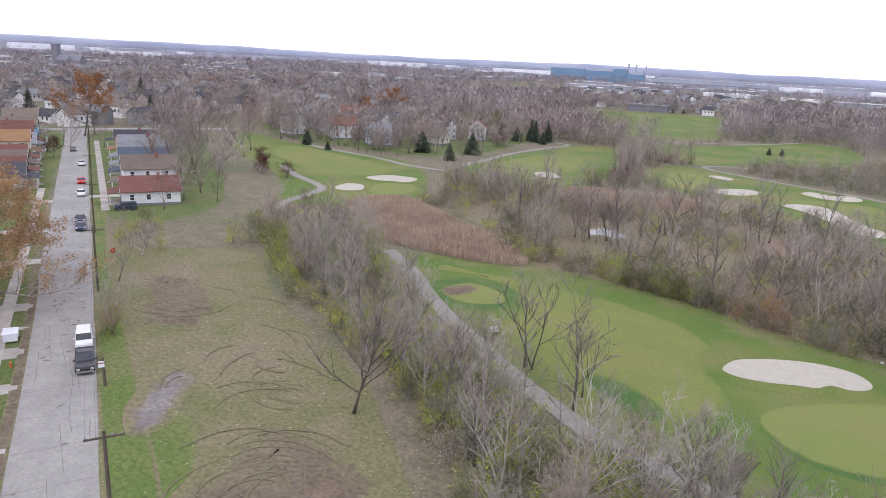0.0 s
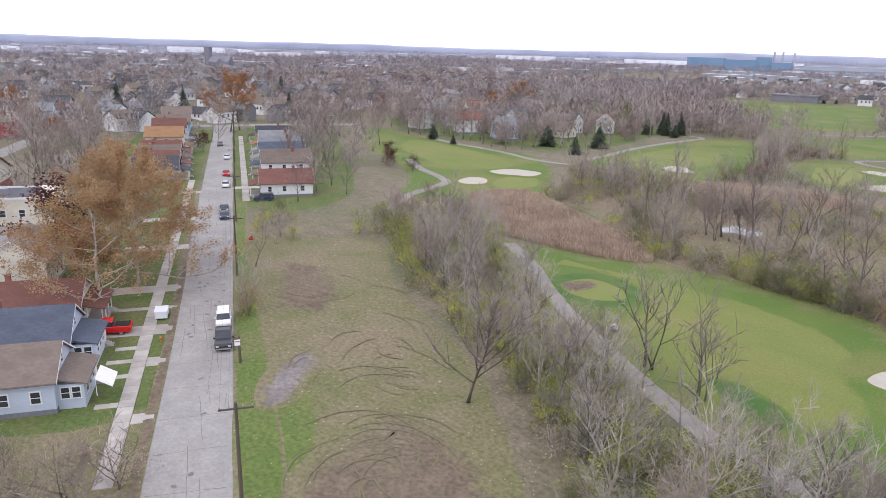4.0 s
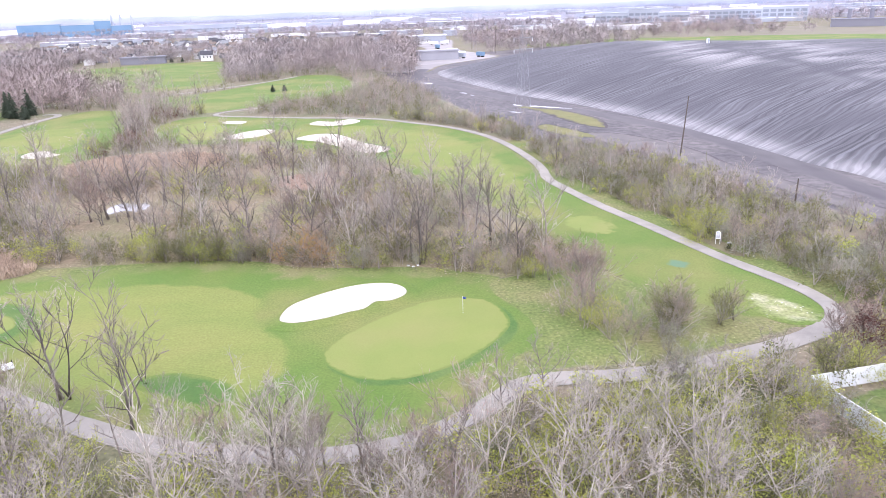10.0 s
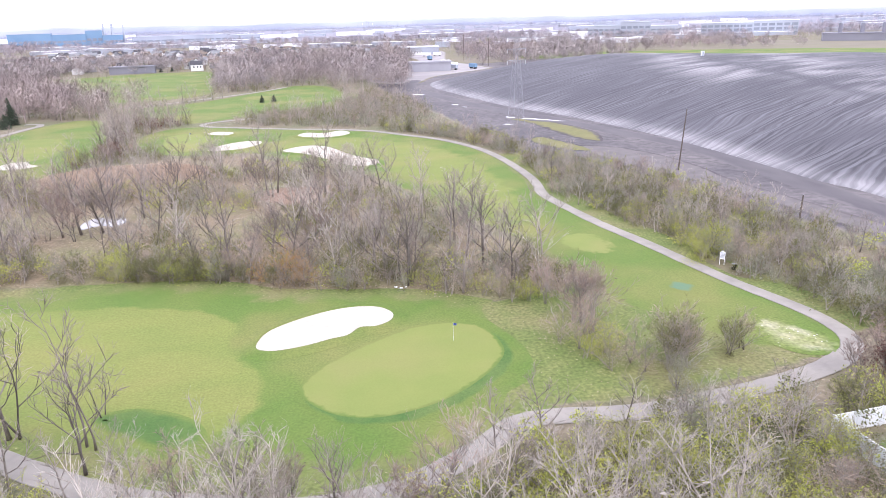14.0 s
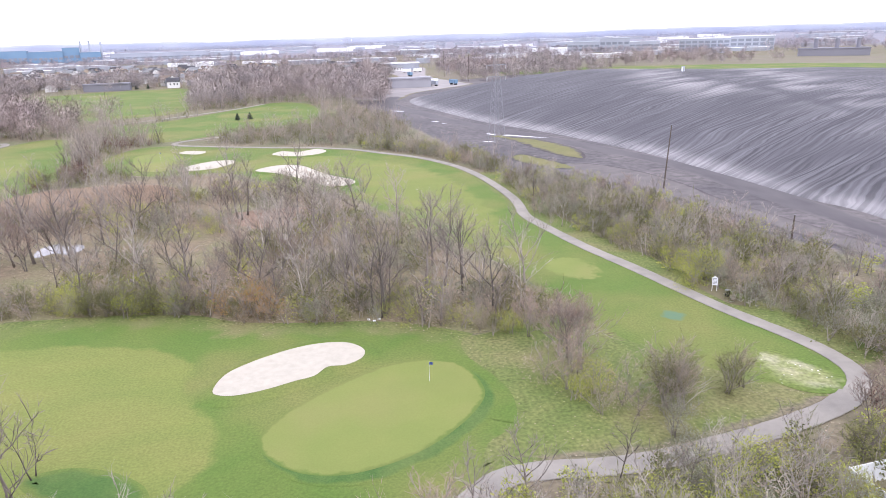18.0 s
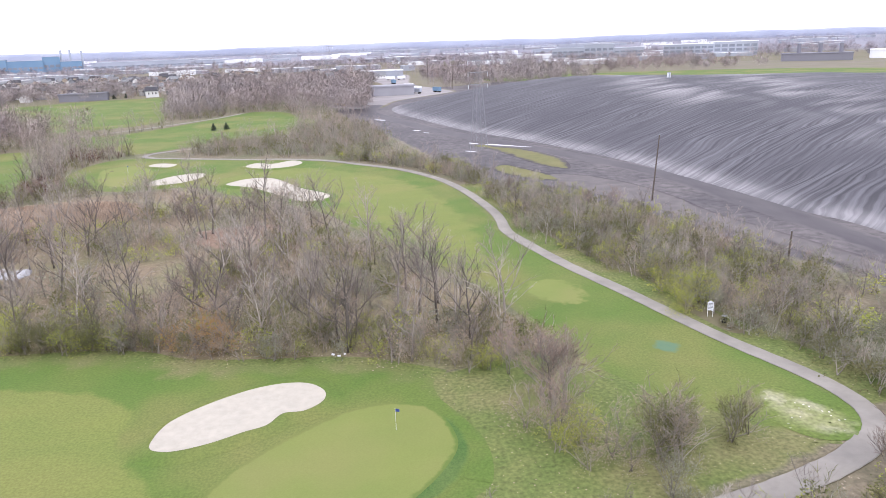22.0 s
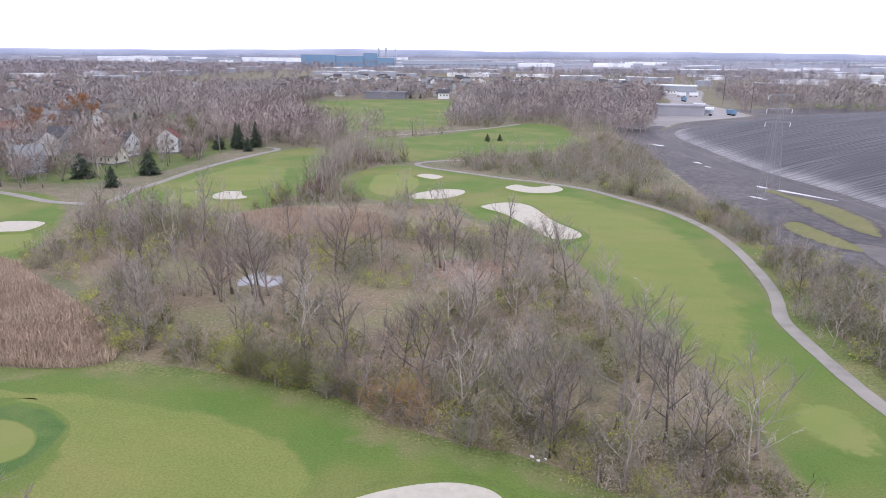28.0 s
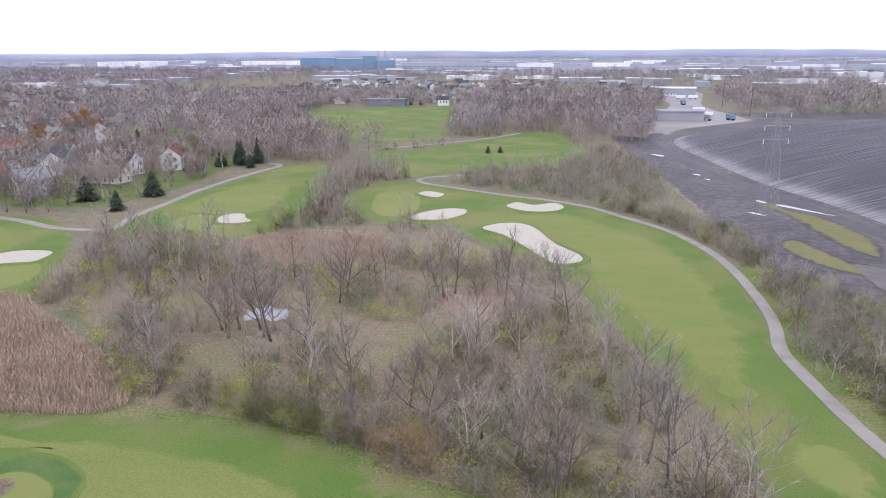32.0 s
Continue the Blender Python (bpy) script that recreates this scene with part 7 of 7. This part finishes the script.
def panel_fence(p0, p1, label):
    d = Vector(p1) - Vector(p0)
    ob = thing("vinyl_fence", pose(p0[0], p0[1], 0, 0, 0, math.degrees(math.atan2(d.y, d.x))), label, "fence", "white fences")
    k = max(1, round(d.length / 2.4))
    w = d.length / k
    pm = mesh_of("panel", Geo().box(0.07, w - 0.07, -0.025, 0.025, 0.08, 1.8), PLASTIC)
    rm = mesh_of("rail", Geo().box(0.06, w - 0.06, -0.04, 0.04, 1.8, 1.9), PLASTIC)
    for i in range(k + 1):
        part("post", Geo().box(w * i - 0.06, w * i + 0.06, -0.06, 0.06, -0.1, 1.95), PLASTIC, ob)
        if i < k:
            pn = part("panel", pm, None, ob, m=pose(w * i, 0, 0))
            part("rail", rm, None, pn)


panel_fence((36.7, 60.8), (54, 63.8), "white vinyl privacy fence below the path")
panel_fence((36.7, 60.6), (38.6, 51), "white vinyl fence returning downhill")
x = put_plant(TREES["snag", 1], 37.2, 68.0, 0.28)

# ---- pond ----
sheet("pond", [(-56, 136.5), (-57.5, 141), (-56, 144.5), (-53.5, 143), (-51, 143.5), (-49.5, 140), (-51, 137.5), (-53.5, 138.5)], 0.06, WATER, "still grey pond among bare trees", "water", 0.5)
# ---- reeds ----
def reeds(name, poly, count, seed, h=1.8):
    rng = np.random.default_rng(seed)
    ring = ccw(spline(poly, 4))
    pts = []
    x0, x1, y0, y1 = min(p[0] for p in ring), max(p[0] for p in ring), min(p[1] for p in ring), max(p[1] for p in ring)
    while len(pts) < count:
        q = (rng.uniform(x0, x1), rng.uniform(y0, y1))
        if inside(*q, ring):
            pts.append(q)
    c = np.array([(x, y, 0.0) for x, y in pts])
    hh = rng.uniform(0.5, 1.0, (count, 1)) * h
    lean = np.concatenate([rng.normal(0, 0.4, (count, 2)), np.ones((count, 1))], 1) * hh
    side = np.concatenate([rng.normal(size=(count, 2)), np.zeros((count, 1))], 1)
    side /= np.linalg.norm(side, axis=1, keepdims=True)
    V = np.stack([c - side * 0.03, c + side * 0.03, c + lean + side * 0.05, c + lean - side * 0.03], 1).reshape(-1, 3)
    raw(name, V, np.full(count, 4), np.arange(4 * count), [REEDM], np.zeros(count), "dense tan dry reeds", "reeds")


reeds("reeds", [(-112, 121), (-111, 132), (-104, 136), (-87, 127), (-70, 119), (-58, 111), (-55, 105), (-64, 101), (-76, 100), (-86, 101), (-97, 108)], 42000, 1, 1.2)
reeds("reeds", [(-84, 184), (-74, 194), (-56, 195), (-42, 184), (-46, 170), (-62, 163), (-76, 170)], 26000, 2, 1.0)

# ---- far houses ----
def far_houses(name, boxes, seed, label):
    rng = random.Random(seed)
    mats = [TRIM, R_GREY, R_DARK, R_BROWN, TAN, METAL]
    g = Geo()
    for x0, x1, y0, y1, count in boxes:
        for _ in range(count):
            x, y = rng.uniform(x0, x1), rng.uniform(y0, y1)
            if not not_open(x, y):
                continue
            a = rng.choice((0.3, 1.87)) + rng.uniform(-0.1, 0.1)
            L, W, h, r = rng.uniform(4.2, 6.0), rng.uniform(3.2, 4.0), rng.uniform(3.2, 5.8), rng.uniform(2, 3.2)
            c, s = math.cos(a), math.sin(a)
            v = [(u, w, z) for u in (-L, L) for w, z in ((-W, 0), (W, 0), (W, h), (0, h + r), (-W, h))]
            v = [(x + u * c - w * s, y + u * s + w * c, z) for u, w, z in v]
            g.add(v, [(0, 1, 2, 3, 4), (9, 8, 7, 6, 5), (0, 5, 6, 1), (1, 6, 7, 2), (4, 9, 5, 0)], rng.choice((0, 4, 5, 0, 1)))
            e = [(u * 1.06, w * 1.12, z + 0.15) for u in (-L, L) for w, z in ((W, h - 0.3), (0, h + r), (-W, h - 0.3))]
            e = [(x + u * c - w * s, y + u * s + w * c, z) for u, w, z in e]
            g.add(e + [(p[0], p[1], p[2] - 0.25) for p in e], [(0, 1, 4, 3), (1, 2, 5, 4), (6, 9, 10, 7), (7, 10, 11, 8), (0, 3, 9, 6), (2, 8, 11, 5)], rng.choice((1, 2, 2, 3)))
            for q in (-0.5, 0.1, 0.6):
                u, w, z = q * L, W + 0.06, h * 0.6
                for sg in (-1, 1):
                    p = [(u + du, w * sg, z + dz) for du, dz in ((-0.5, -0.7), (0.5, -0.7), (0.5, 0.7), (-0.5, 0.7))]
                    g.add([(x + i * c - j * s, y + i * s + j * c, k) for i, j, k in p], [(0, 1, 2, 3)], 2)
    ob = part(name, g, mats)
    return tagged(ob, label, "houses", kind="stuff")


far_houses("distant_houses", [(-420, -110, 615, 1000, 260), (-900, -280, 40, 700, 620), (-1600, -850, 100, 1400, 300), (-60, 30, 760, 900, 14)], 5, "many small white and grey gabled houses")

# ---- far industry ----
BLUEF = material("blue_cladding", (0.15, 0.25, 0.36), (0.18, 0.29, 0.40), 0.02, (0.22, 0.33, 0.44), 0.008, 0.6)
GREYF = material("grey_cladding", (0.40, 0.43, 0.48), (0.34, 0.37, 0.42), 0.02)
# Dark glass lifted to pale blue-grey, with the haze put into its colour.
GLASSF = material("window_band_haze_tint", (0.20, 0.22, 0.26), (0.24, 0.26, 0.30), 0.05, rough=0.3)
SHEDF = material("dull_grey_cladding", (0.34, 0.34, 0.37), (0.29, 0.29, 0.315), 0.1)
WHITEF = material("white_flat_roof", (0.85, 0.86, 0.88), (0.75, 0.77, 0.8), 0.02)
# Dark walls made lighter and bluer in colour to imitate haze over them.
DARKF = material("dark_cladding_haze_tint", (0.20, 0.20, 0.235), (0.24, 0.24, 0.27), 0.02)


def works(m, name, label, boxes, wall, roof, strips=0):
    """A plain industrial building of several halls, with window strips."""
    ob = thing(name, m, label, "factory", "far factories")
    for x0, x1, y0, y1, h in boxes:
        b = part("hall", Geo().box(x0, x1, y0, y1, -0.5, h), wall, ob)
        part("roof", Geo().box(x0 - 0.5, x1 + 0.5, y0 - 0.5, y1 + 0.5, h, h + 0.9), roof, b)
        for i in range(strips):
            z = h * (i + 0.6) / (strips + 0.5)
            k = max(3, int((x1 - x0) / 9))
            for j in range(min(k, 14)):
                w = (x1 - x0) / min(k, 14)
                part("window", Geo().box(x0 + w * j + w * 0.12, x0 + w * (j + 1) - w * 0.12, y0 - 0.3, y0 - 0.02, z - h * 0.09, z + h * 0.09), GLASSF, b)
    return ob


def stack(x, y, h, r, mat, label):
    ob = thing("smokestack", pose(x, y, 0), label, "chimney", "smokestacks")
    part("shaft", Geo().tube([(0, 0, -0.5), (0, 0, h * 0.5), (0, 0, h)], [r * 1.25, r * 1.1, r], 12), mat, ob)
    part("cap_ring", Geo().tube([(0, 0, h), (0, 0, h + 0.8)], [r * 1.1, r * 1.1], 12), GREYF, ob)


works(pose(-745, 1740, 0, 0, 0, 22), "steel_works", "huge blue-clad steel works with stepped halls", [(-115, -30, -40, 40, 29), (-29.9, 40, -36, 44, 26), (40.1, 75, -30, 50, 33), (75.1, 118, -40, 40, 22)], BLUEF, GREYF, 1)
works(pose(-520, 1850, 0, 0, 0, 20), "long_mill", "long low grey mill with pale roof", [(-110, 110, -30, 30, 15), (110.1, 190, -28, 28, 12)], GREYF, GREYF, 1)
for x, y, h in [(-672, 1770, 46), (-655, 1778, 46), (-632, 1786, 44)]:
    stack(x, y, h, 2.2, GREYF, "tall grey smokestack at the works")
works(pose(-300, 2050, 0, 0, 0, 16), "warehouse", "long white-roofed warehouse far away", [(-60, 40, -25, 25, 8)], WHITEF, WHITEF)
works(pose(-100, 2120, 0, 0, 0, 8), "warehouse", "long white-roofed warehouse far away", [(-55, 45, -25, 25, 9)], WHITEF, WHITEF)
works(pose(120, 1500, 0, 0, 0, 0), "warehouse", "pale grey warehouse with flat roof", [(-60, 60, -20, 20, 9)], GREYF, WHITEF)
works(pose(545, 1090, 0, 0, 0, -24), "office_block", "long grey three-storey office block", [(-66, 8, -12, 12, 19), (8.1, 70, -12, 12, 21)], GREYF, WHITEF, 3)
works(pose(420, 1250, 0, 0, 0, -18), "process_plant", "large grey plant with stepped roofs", [(-75, -20, -20, 20, 17), (-19.9, 30, -18, 20, 22), (30.1, 80, -20, 20, 15)], GREYF, GREYF, 2)
works(pose(300, 960, 0, 0, 0, -14), "warehouse", "low white-roofed depot beyond the field", [(-40, 40, -12, 12, 5)], WHITEF, WHITEF)
works(pose(530, 800, 0, 0, 0, -30), "dark_mill", "long dark mill building with three stacks", [(-36, 36, -14, 14, 8)], DARKF, DARKF)
for i, x in enumerate((512, 531, 549)):
    stack(x, 806 - 11 * i, 19, 2.0, DARKF, "short dark smokestack above the mill")
works(pose(640, 790, 0, 0, 0, -35), "warehouse", "white-roofed sheds beside the dark mill", [(-40, -5, -14, 14, 9), (-4, 40, -14, 14, 12)], WHITEF, WHITEF)
works(pose(-1500, 900, 0, 0, 0, 60), "warehouse", "long white-roofed warehouse above the trees", [(-70, 70, -18, 18, 14)], WHITEF, WHITEF)
works(pose(-1700, 2100, 0, 0, 0, 40), "warehouse", "pale far warehouse on the plain", [(-110, 110, -25, 25, 14)], WHITEF, WHITEF)
works(pose(-1250, 2300, 0, 0, 0, 30), "warehouse", "pale far warehouse on the plain", [(-130, 130, -25, 25, 13)], WHITEF, WHITEF)
works(pose(-2300, 1100, 0, 0, 0, 65), "warehouse", "pale far warehouse on the plain", [(-90, 90, -25, 25, 16)], WHITEF, WHITEF)
works(pose(-340, 560, 0, 0, 0, 30), "school", "low building with bright white roof among trees", [(-22, 22, -9, 9, 6)], TAN, WHITEF)
works(pose(-207, 603, 0, 0, 0, 12), "field_house", "low dark pavilion beside the sports field", [(-17, 17, -5, 5, 5)], DARKF, DARKF)
x = thing("church", pose(-893, 445, 0, 0, 0, 30), "dark stone church with square tower", "church")
part("nave", Geo().profile([(-7, 0), (7, 0), (7, 10), (0, 17), (-7, 10)], 2, 32), DARKF, x)
part("tower", Geo().box(-5, 2, -4, 4, 0, 27), DARKF, x)
part("parapet", Geo().box(-5.4, 2.4, -4.4, 4.4, 27, 28.2), DARKF, x)
part("transept", Geo().profile([(-6, 0), (6, 0), (6, 9), (0, 15), (-6, 9)], -11, 11), DARKF, x, m=pose(22, 0, 0, 0, 0, 90))

# ---- yard beyond the mound ----
sheet("gravel_yard", [(-14, 440), (14, 420), (30, 470), (72, 528), (70, 560), (52, 660), (60, 860), (-5, 900), (-6, 800), (22, 690), (12, 560), (-12, 500)], 0.05, material("pale_gravel", (0.34, 0.32, 0.31), (0.27, 0.255, 0.25), 0.1, (0.22, 0.2, 0.2), 0.03, 0.6, soft=0.1), "pale gravel yard and haul road", "gravel", 4)
works(pose(28, 522, 0, 0, 0, 6), "storage_shed", "long grey open-sided storage shed", [(-15, 14, -6, 6, 6.0)], SHEDF, SHEDF)
works(pose(30, 800, 0, 0, 0, 0), "depot", "low grey depot building with flat roof", [(-22, 22, -10, 10, 7)], GREYF, WHITEF)
x = thing("yellow_loader", pose(-8, 445, 0, 0, 0, 20), "yellow wheel loader parked in the yard", "machine")
part("body", Geo().box(-2.6, 1.6, -1.2, 1.2, 0.9, 2.1, 0, 0.2), PAINTS["yellow"], x)
part("cab", Geo().box(-0.8, 0.7, -0.9, 0.9, 2.1, 3.5, 0, 0.15), GLASS, x)
part("bucket", Geo().profile([(-1.4, 0.2), (1.4, 0.2), (1.4, 1.3), (-1.4, 1.3)], 2.6, 3.6), PAINTS["yellow"], x)
part("arm", Geo().box(1.5, 2.7, -0.8, -0.55, 0.8, 1.2).box(1.5, 2.7, 0.55, 0.8, 0.8, 1.2), PAINTS["yellow"], x)
for wx in (-1.7, 1.0):
    for s in (-1.1, 1.1):
        part("wheel", Geo().tube([(wx, s - 0.25, 0.75), (wx, s + 0.25, 0.75)], [0.75, 0.75], 14), RUBBER, x)
rng = random.Random(8)
for i in range(16):
    px, py = rng.uniform(12, 60), rng.uniform(560, 830)
    if not 14 < py - 522 or i % 2:
        px, py = 46 + rng.uniform(-8, 14), 525 + rng.uniform(2, 30)
    x = thing("trailer", pose(px, py, 0, 0, 0, rng.uniform(0, 180)), "box trailer parked in the gravel yard", "trailer", "trailers")
    part("box", Geo().box(-4, 4, -1.25, 1.25, 1.1, 3.7), rng.choice((WHITEF, WHITEF, GREYF, BLUEF)), x)
    for wx in (-2.8, 2.6):
        part("axle", Geo().tube([(wx, -1.15, 0.5), (wx, 1.15, 0.5)], [0.5, 0.5], 10), RUBBER, x)


def lattice(x, y, h, w, label):
    ob = thing("lattice_mast", pose(x, y, 0, 0, 0, 20), label, "mast", "lattice masts")
    corner = [(-1, -1), (1, -1), (1, 1), (-1, 1)]

    def at(c, t):
        k = w * (1 - 0.82 * t)
        return (c[0] * k, c[1] * k, h * t)

    for c in corner:
        part("leg", Geo().tube([at(c, 0), at(c, 0.5), at(c, 1)], [0.06, 0.05, 0.035], 5), METAL, ob)
    g = Geo()
    for i in range(12):
        t0, t1 = i / 12, (i + 1) / 12
        for j in range(4):
            c, d = corner[j], corner[(j + 1) % 4]
            g.tube([at(c, t0), at(d, t1)], [0.02, 0.02], 3, cap=False)
            g.tube([at(d, t0), at(c, t1)], [0.02, 0.02], 3, cap=False)
    part("bracing", g, METAL, ob)
    for t in (0.7, 0.82, 0.94):
        a = part("crossarm", Geo().box(-3.6, 3.6, -0.12, 0.12, h * t - 0.1, h * t + 0.1), METAL, ob)
        for s in (-3.5, 3.5):
            part("insulator", Geo().tube([(s, 0, h * t - 1.3), (s, 0, h * t - 0.1)], [0.09, 0.09], 6), PLASTIC, a)


lattice(42, 246, 30, 2.1, "grey steel lattice mast beside the haul road")
lattice(-14, 500, 36, 3.0, "grey steel lattice mast above the woods")


def mine_pole(x, y, h, lean, label):
    ob = thing("wooden_pole", pose(x, y, 0), label, "pole", "utility poles")
    part("pole", Geo().tube([(0, 0, -0.2), (lean * 0.5, 0, h * 0.5), (lean, 0, h)], [0.18, 0.15, 0.11], 8), WOODP, ob)
    part("cap", Geo().tube([(lean, 0, h), (lean, 0, h + 0.06)], [0.13, 0.1], 8), METAL, ob)


mine_pole(65.5, 165, 14, 0.9, "tall leaning dark wooden pole beside the dirt")
mine_pole(70, 123, 4.2, 0.1, "short dark wooden pole at the hedge")
mine_pole(64, 640, 22, 0, "tall pale pole in the yard")
mine_pole(75, 560, 20, 0, "tall pale pole in the yard")
for i, (x, y, w, l) in enumerate([(43, 264, 3.0, 1.6), (53, 255, 13, 1.6), (39.5, 246, 4, 1.2), (27, 309, 3, 1.5), (13, 357, 7, 2.0), (30, 300, 2, 1)]):
    ring = [(x + w * 0.5 * math.cos(k * 0.628) * (1 + 0.2 * math.sin(k * 2.3 + i)), y + l * math.sin(k * 0.628) * (1 + 0.25 * math.cos(k * 1.7 + i)) - (x + w * 0.5 * math.cos(k * 0.628) - x) * 0.9) for k in range(10)]
    sheet("puddle", ring, 0.09, WATER, "shallow bright puddle on the dirt", "water", 0.15, 3)
WEED = material("weedy_dirt", (0.175, 0.172, 0.068), (0.14, 0.142, 0.058), 0.4, (0.2, 0.18, 0.08), 0.1, 0.6, soft=0.4, under="wet_dark_dirt", bump=0.4)
sheet("weeds_1", [(43, 260), (49, 254), (56, 247), (61, 234), (63, 222), (60, 207), (54, 215), (50, 232), (47, 246)], 0.07, WEED, "yellow-green weeds on the dirt", "weeds", 3)
sheet("weeds_2", [(40, 214), (45, 219), (50, 208), (55, 194), (49, 194), (42, 204)], 0.07, WEED, "yellow-green weeds beside the haul road", "weeds", 2)
PALEDIRT = material("pale_dried_mud", (0.165, 0.15, 0.143), (0.12, 0.109, 0.106), 0.25, soft=0.3, under="wet_dark_dirt")
sheet("pale_dirt_1", [(52, 200), (60, 198), (68, 185), (72, 168), (73, 152), (79, 128), (84, 106), (78, 106), (71, 132), (66, 148), (61, 164), (54, 180)], 0.07, PALEDIRT, "band of dried pale mud along the hedge", "dirt", 1.5)
sheet("haul_road", [(86, 80), (90, 80), (90, 136), (88, 158), (85, 190), (74, 222), (58, 262), (42, 298), (28, 344), (14, 400), (18, 440), (10, 440), (6, 400), (20, 340), (34, 296), (50, 258), (66, 220), (77, 190), (80, 158), (83, 130)], 0.06,
      material("packed_black_dirt", (0.052, 0.045, 0.05), (0.075, 0.066, 0.07), 0.3, (0.10, 0.09, 0.09), 0.08, 0.5, rough=0.6, soft=0.3, under="wet_dark_dirt", stretch=(1, 0.4, 1)), "packed black haul road at the mound's foot", "road", 2)
sheet("grass_hill", [(120, 640), (220, 620), (330, 560), (460, 470), (520, 500), (430, 640), (300, 700), (150, 720)], 0.08, ROUGH, "long green grassy bank beyond the mound", "grass", 5)
sheet("brown_field", [(60, 600), (130, 640), (160, 740), (300, 720), (520, 560), (700, 560), (640, 760), (420, 900), (150, 900), (70, 800)], 0.04, material("brown_scrub", (0.205, 0.175, 0.135), (0.165, 0.15, 0.105), 0.05, (0.175, 0.17, 0.10), 0.012, 0.7, soft=0.05), "rough tawny field before the factories", "grass", 12)
x = thing("portable_toilet", pose(142, 330, 15.5), "small white cabin on top of the mound", "cabin")
part("cabin", Geo().box(-0.6, 0.6, -0.6, 0.6, -0.3, 2.2, 0, 0.1), WHITEF, x)
part("roof", Geo().box(-0.66, 0.66, -0.66, 0.66, 2.2, 2.35), GREYF, x)
part("door", Geo().box(-0.4, 0.4, -0.65, -0.6, 0.1, 2.0), GREYF, x)
for dx, dy in [(0, 0), (0.6, 0.4), (-0.7, 0.5)]:
    x = thing("white_rubbish", pose(1 + dx, 99.6 + dy, 0.02, 0, 0, 40 * dx), "small scrap of white rubbish on the wood floor", "rubbish", "rubbish")
    part("scrap", Geo().box(-0.2, 0.2, -0.12, 0.12, 0.02, 0.14, 0, 0.05), WHITEF, x)
rng = random.Random(77)
g = Geo()
for i in range(330):
    a, r = radians(rng.uniform(28, 172)), rng.uniform(1150, 3600) if i % 3 else rng.uniform(900, 1700)
    x, y = r * math.cos(a), r * math.sin(a)
    if -900 < x < -350 and 1550 < y < 2000 or (x > -60 and y < 950):
        continue
    k = r / 2000
    L, W, h, t = rng.uniform(8, 34) * (0.5 + k), rng.uniform(6, 14), rng.uniform(4, 8) * (0.6 + 0.5 * k), rng.uniform(-0.3, 0.3)
    c, s = math.cos(t), math.sin(t)
    pts = [(x + u * c - w * s, y + u * s + w * c, z) for z in (-0.5, h) for u, w in ((-L, -W), (L, -W), (L, W), (-L, W))]
    g.add(pts, [(0, 1, 5, 4), (1, 2, 6, 5), (2, 3, 7, 6), (3, 0, 4, 7)], rng.choice((0, 1, 1, 2)))
    g.add([(px, py, h) for px, py, pz in pts[4:]] + [(px, py, h + 0.5) for px, py, pz in pts[4:]], [(4, 5, 6, 7), (0, 1, 5, 4), (1, 2, 6, 5), (2, 3, 7, 6), (3, 0, 4, 7)], rng.choice((0, 0, 1)))
tagged(part("distant_sheds", g, [WHITEF, GREYF, SHEDF]), "many small pale sheds and flat roofs far away", "buildings", kind="stuff")

# the patterns that the plants were copied from are not part of the place
for src in (*TREES.values(), *SHRUBS.values(), *SYC, *OAK, *PLUM, *OLIVE, *FIR):
    for o in (*src.children, src):
        bpy.data.objects.remove(o)
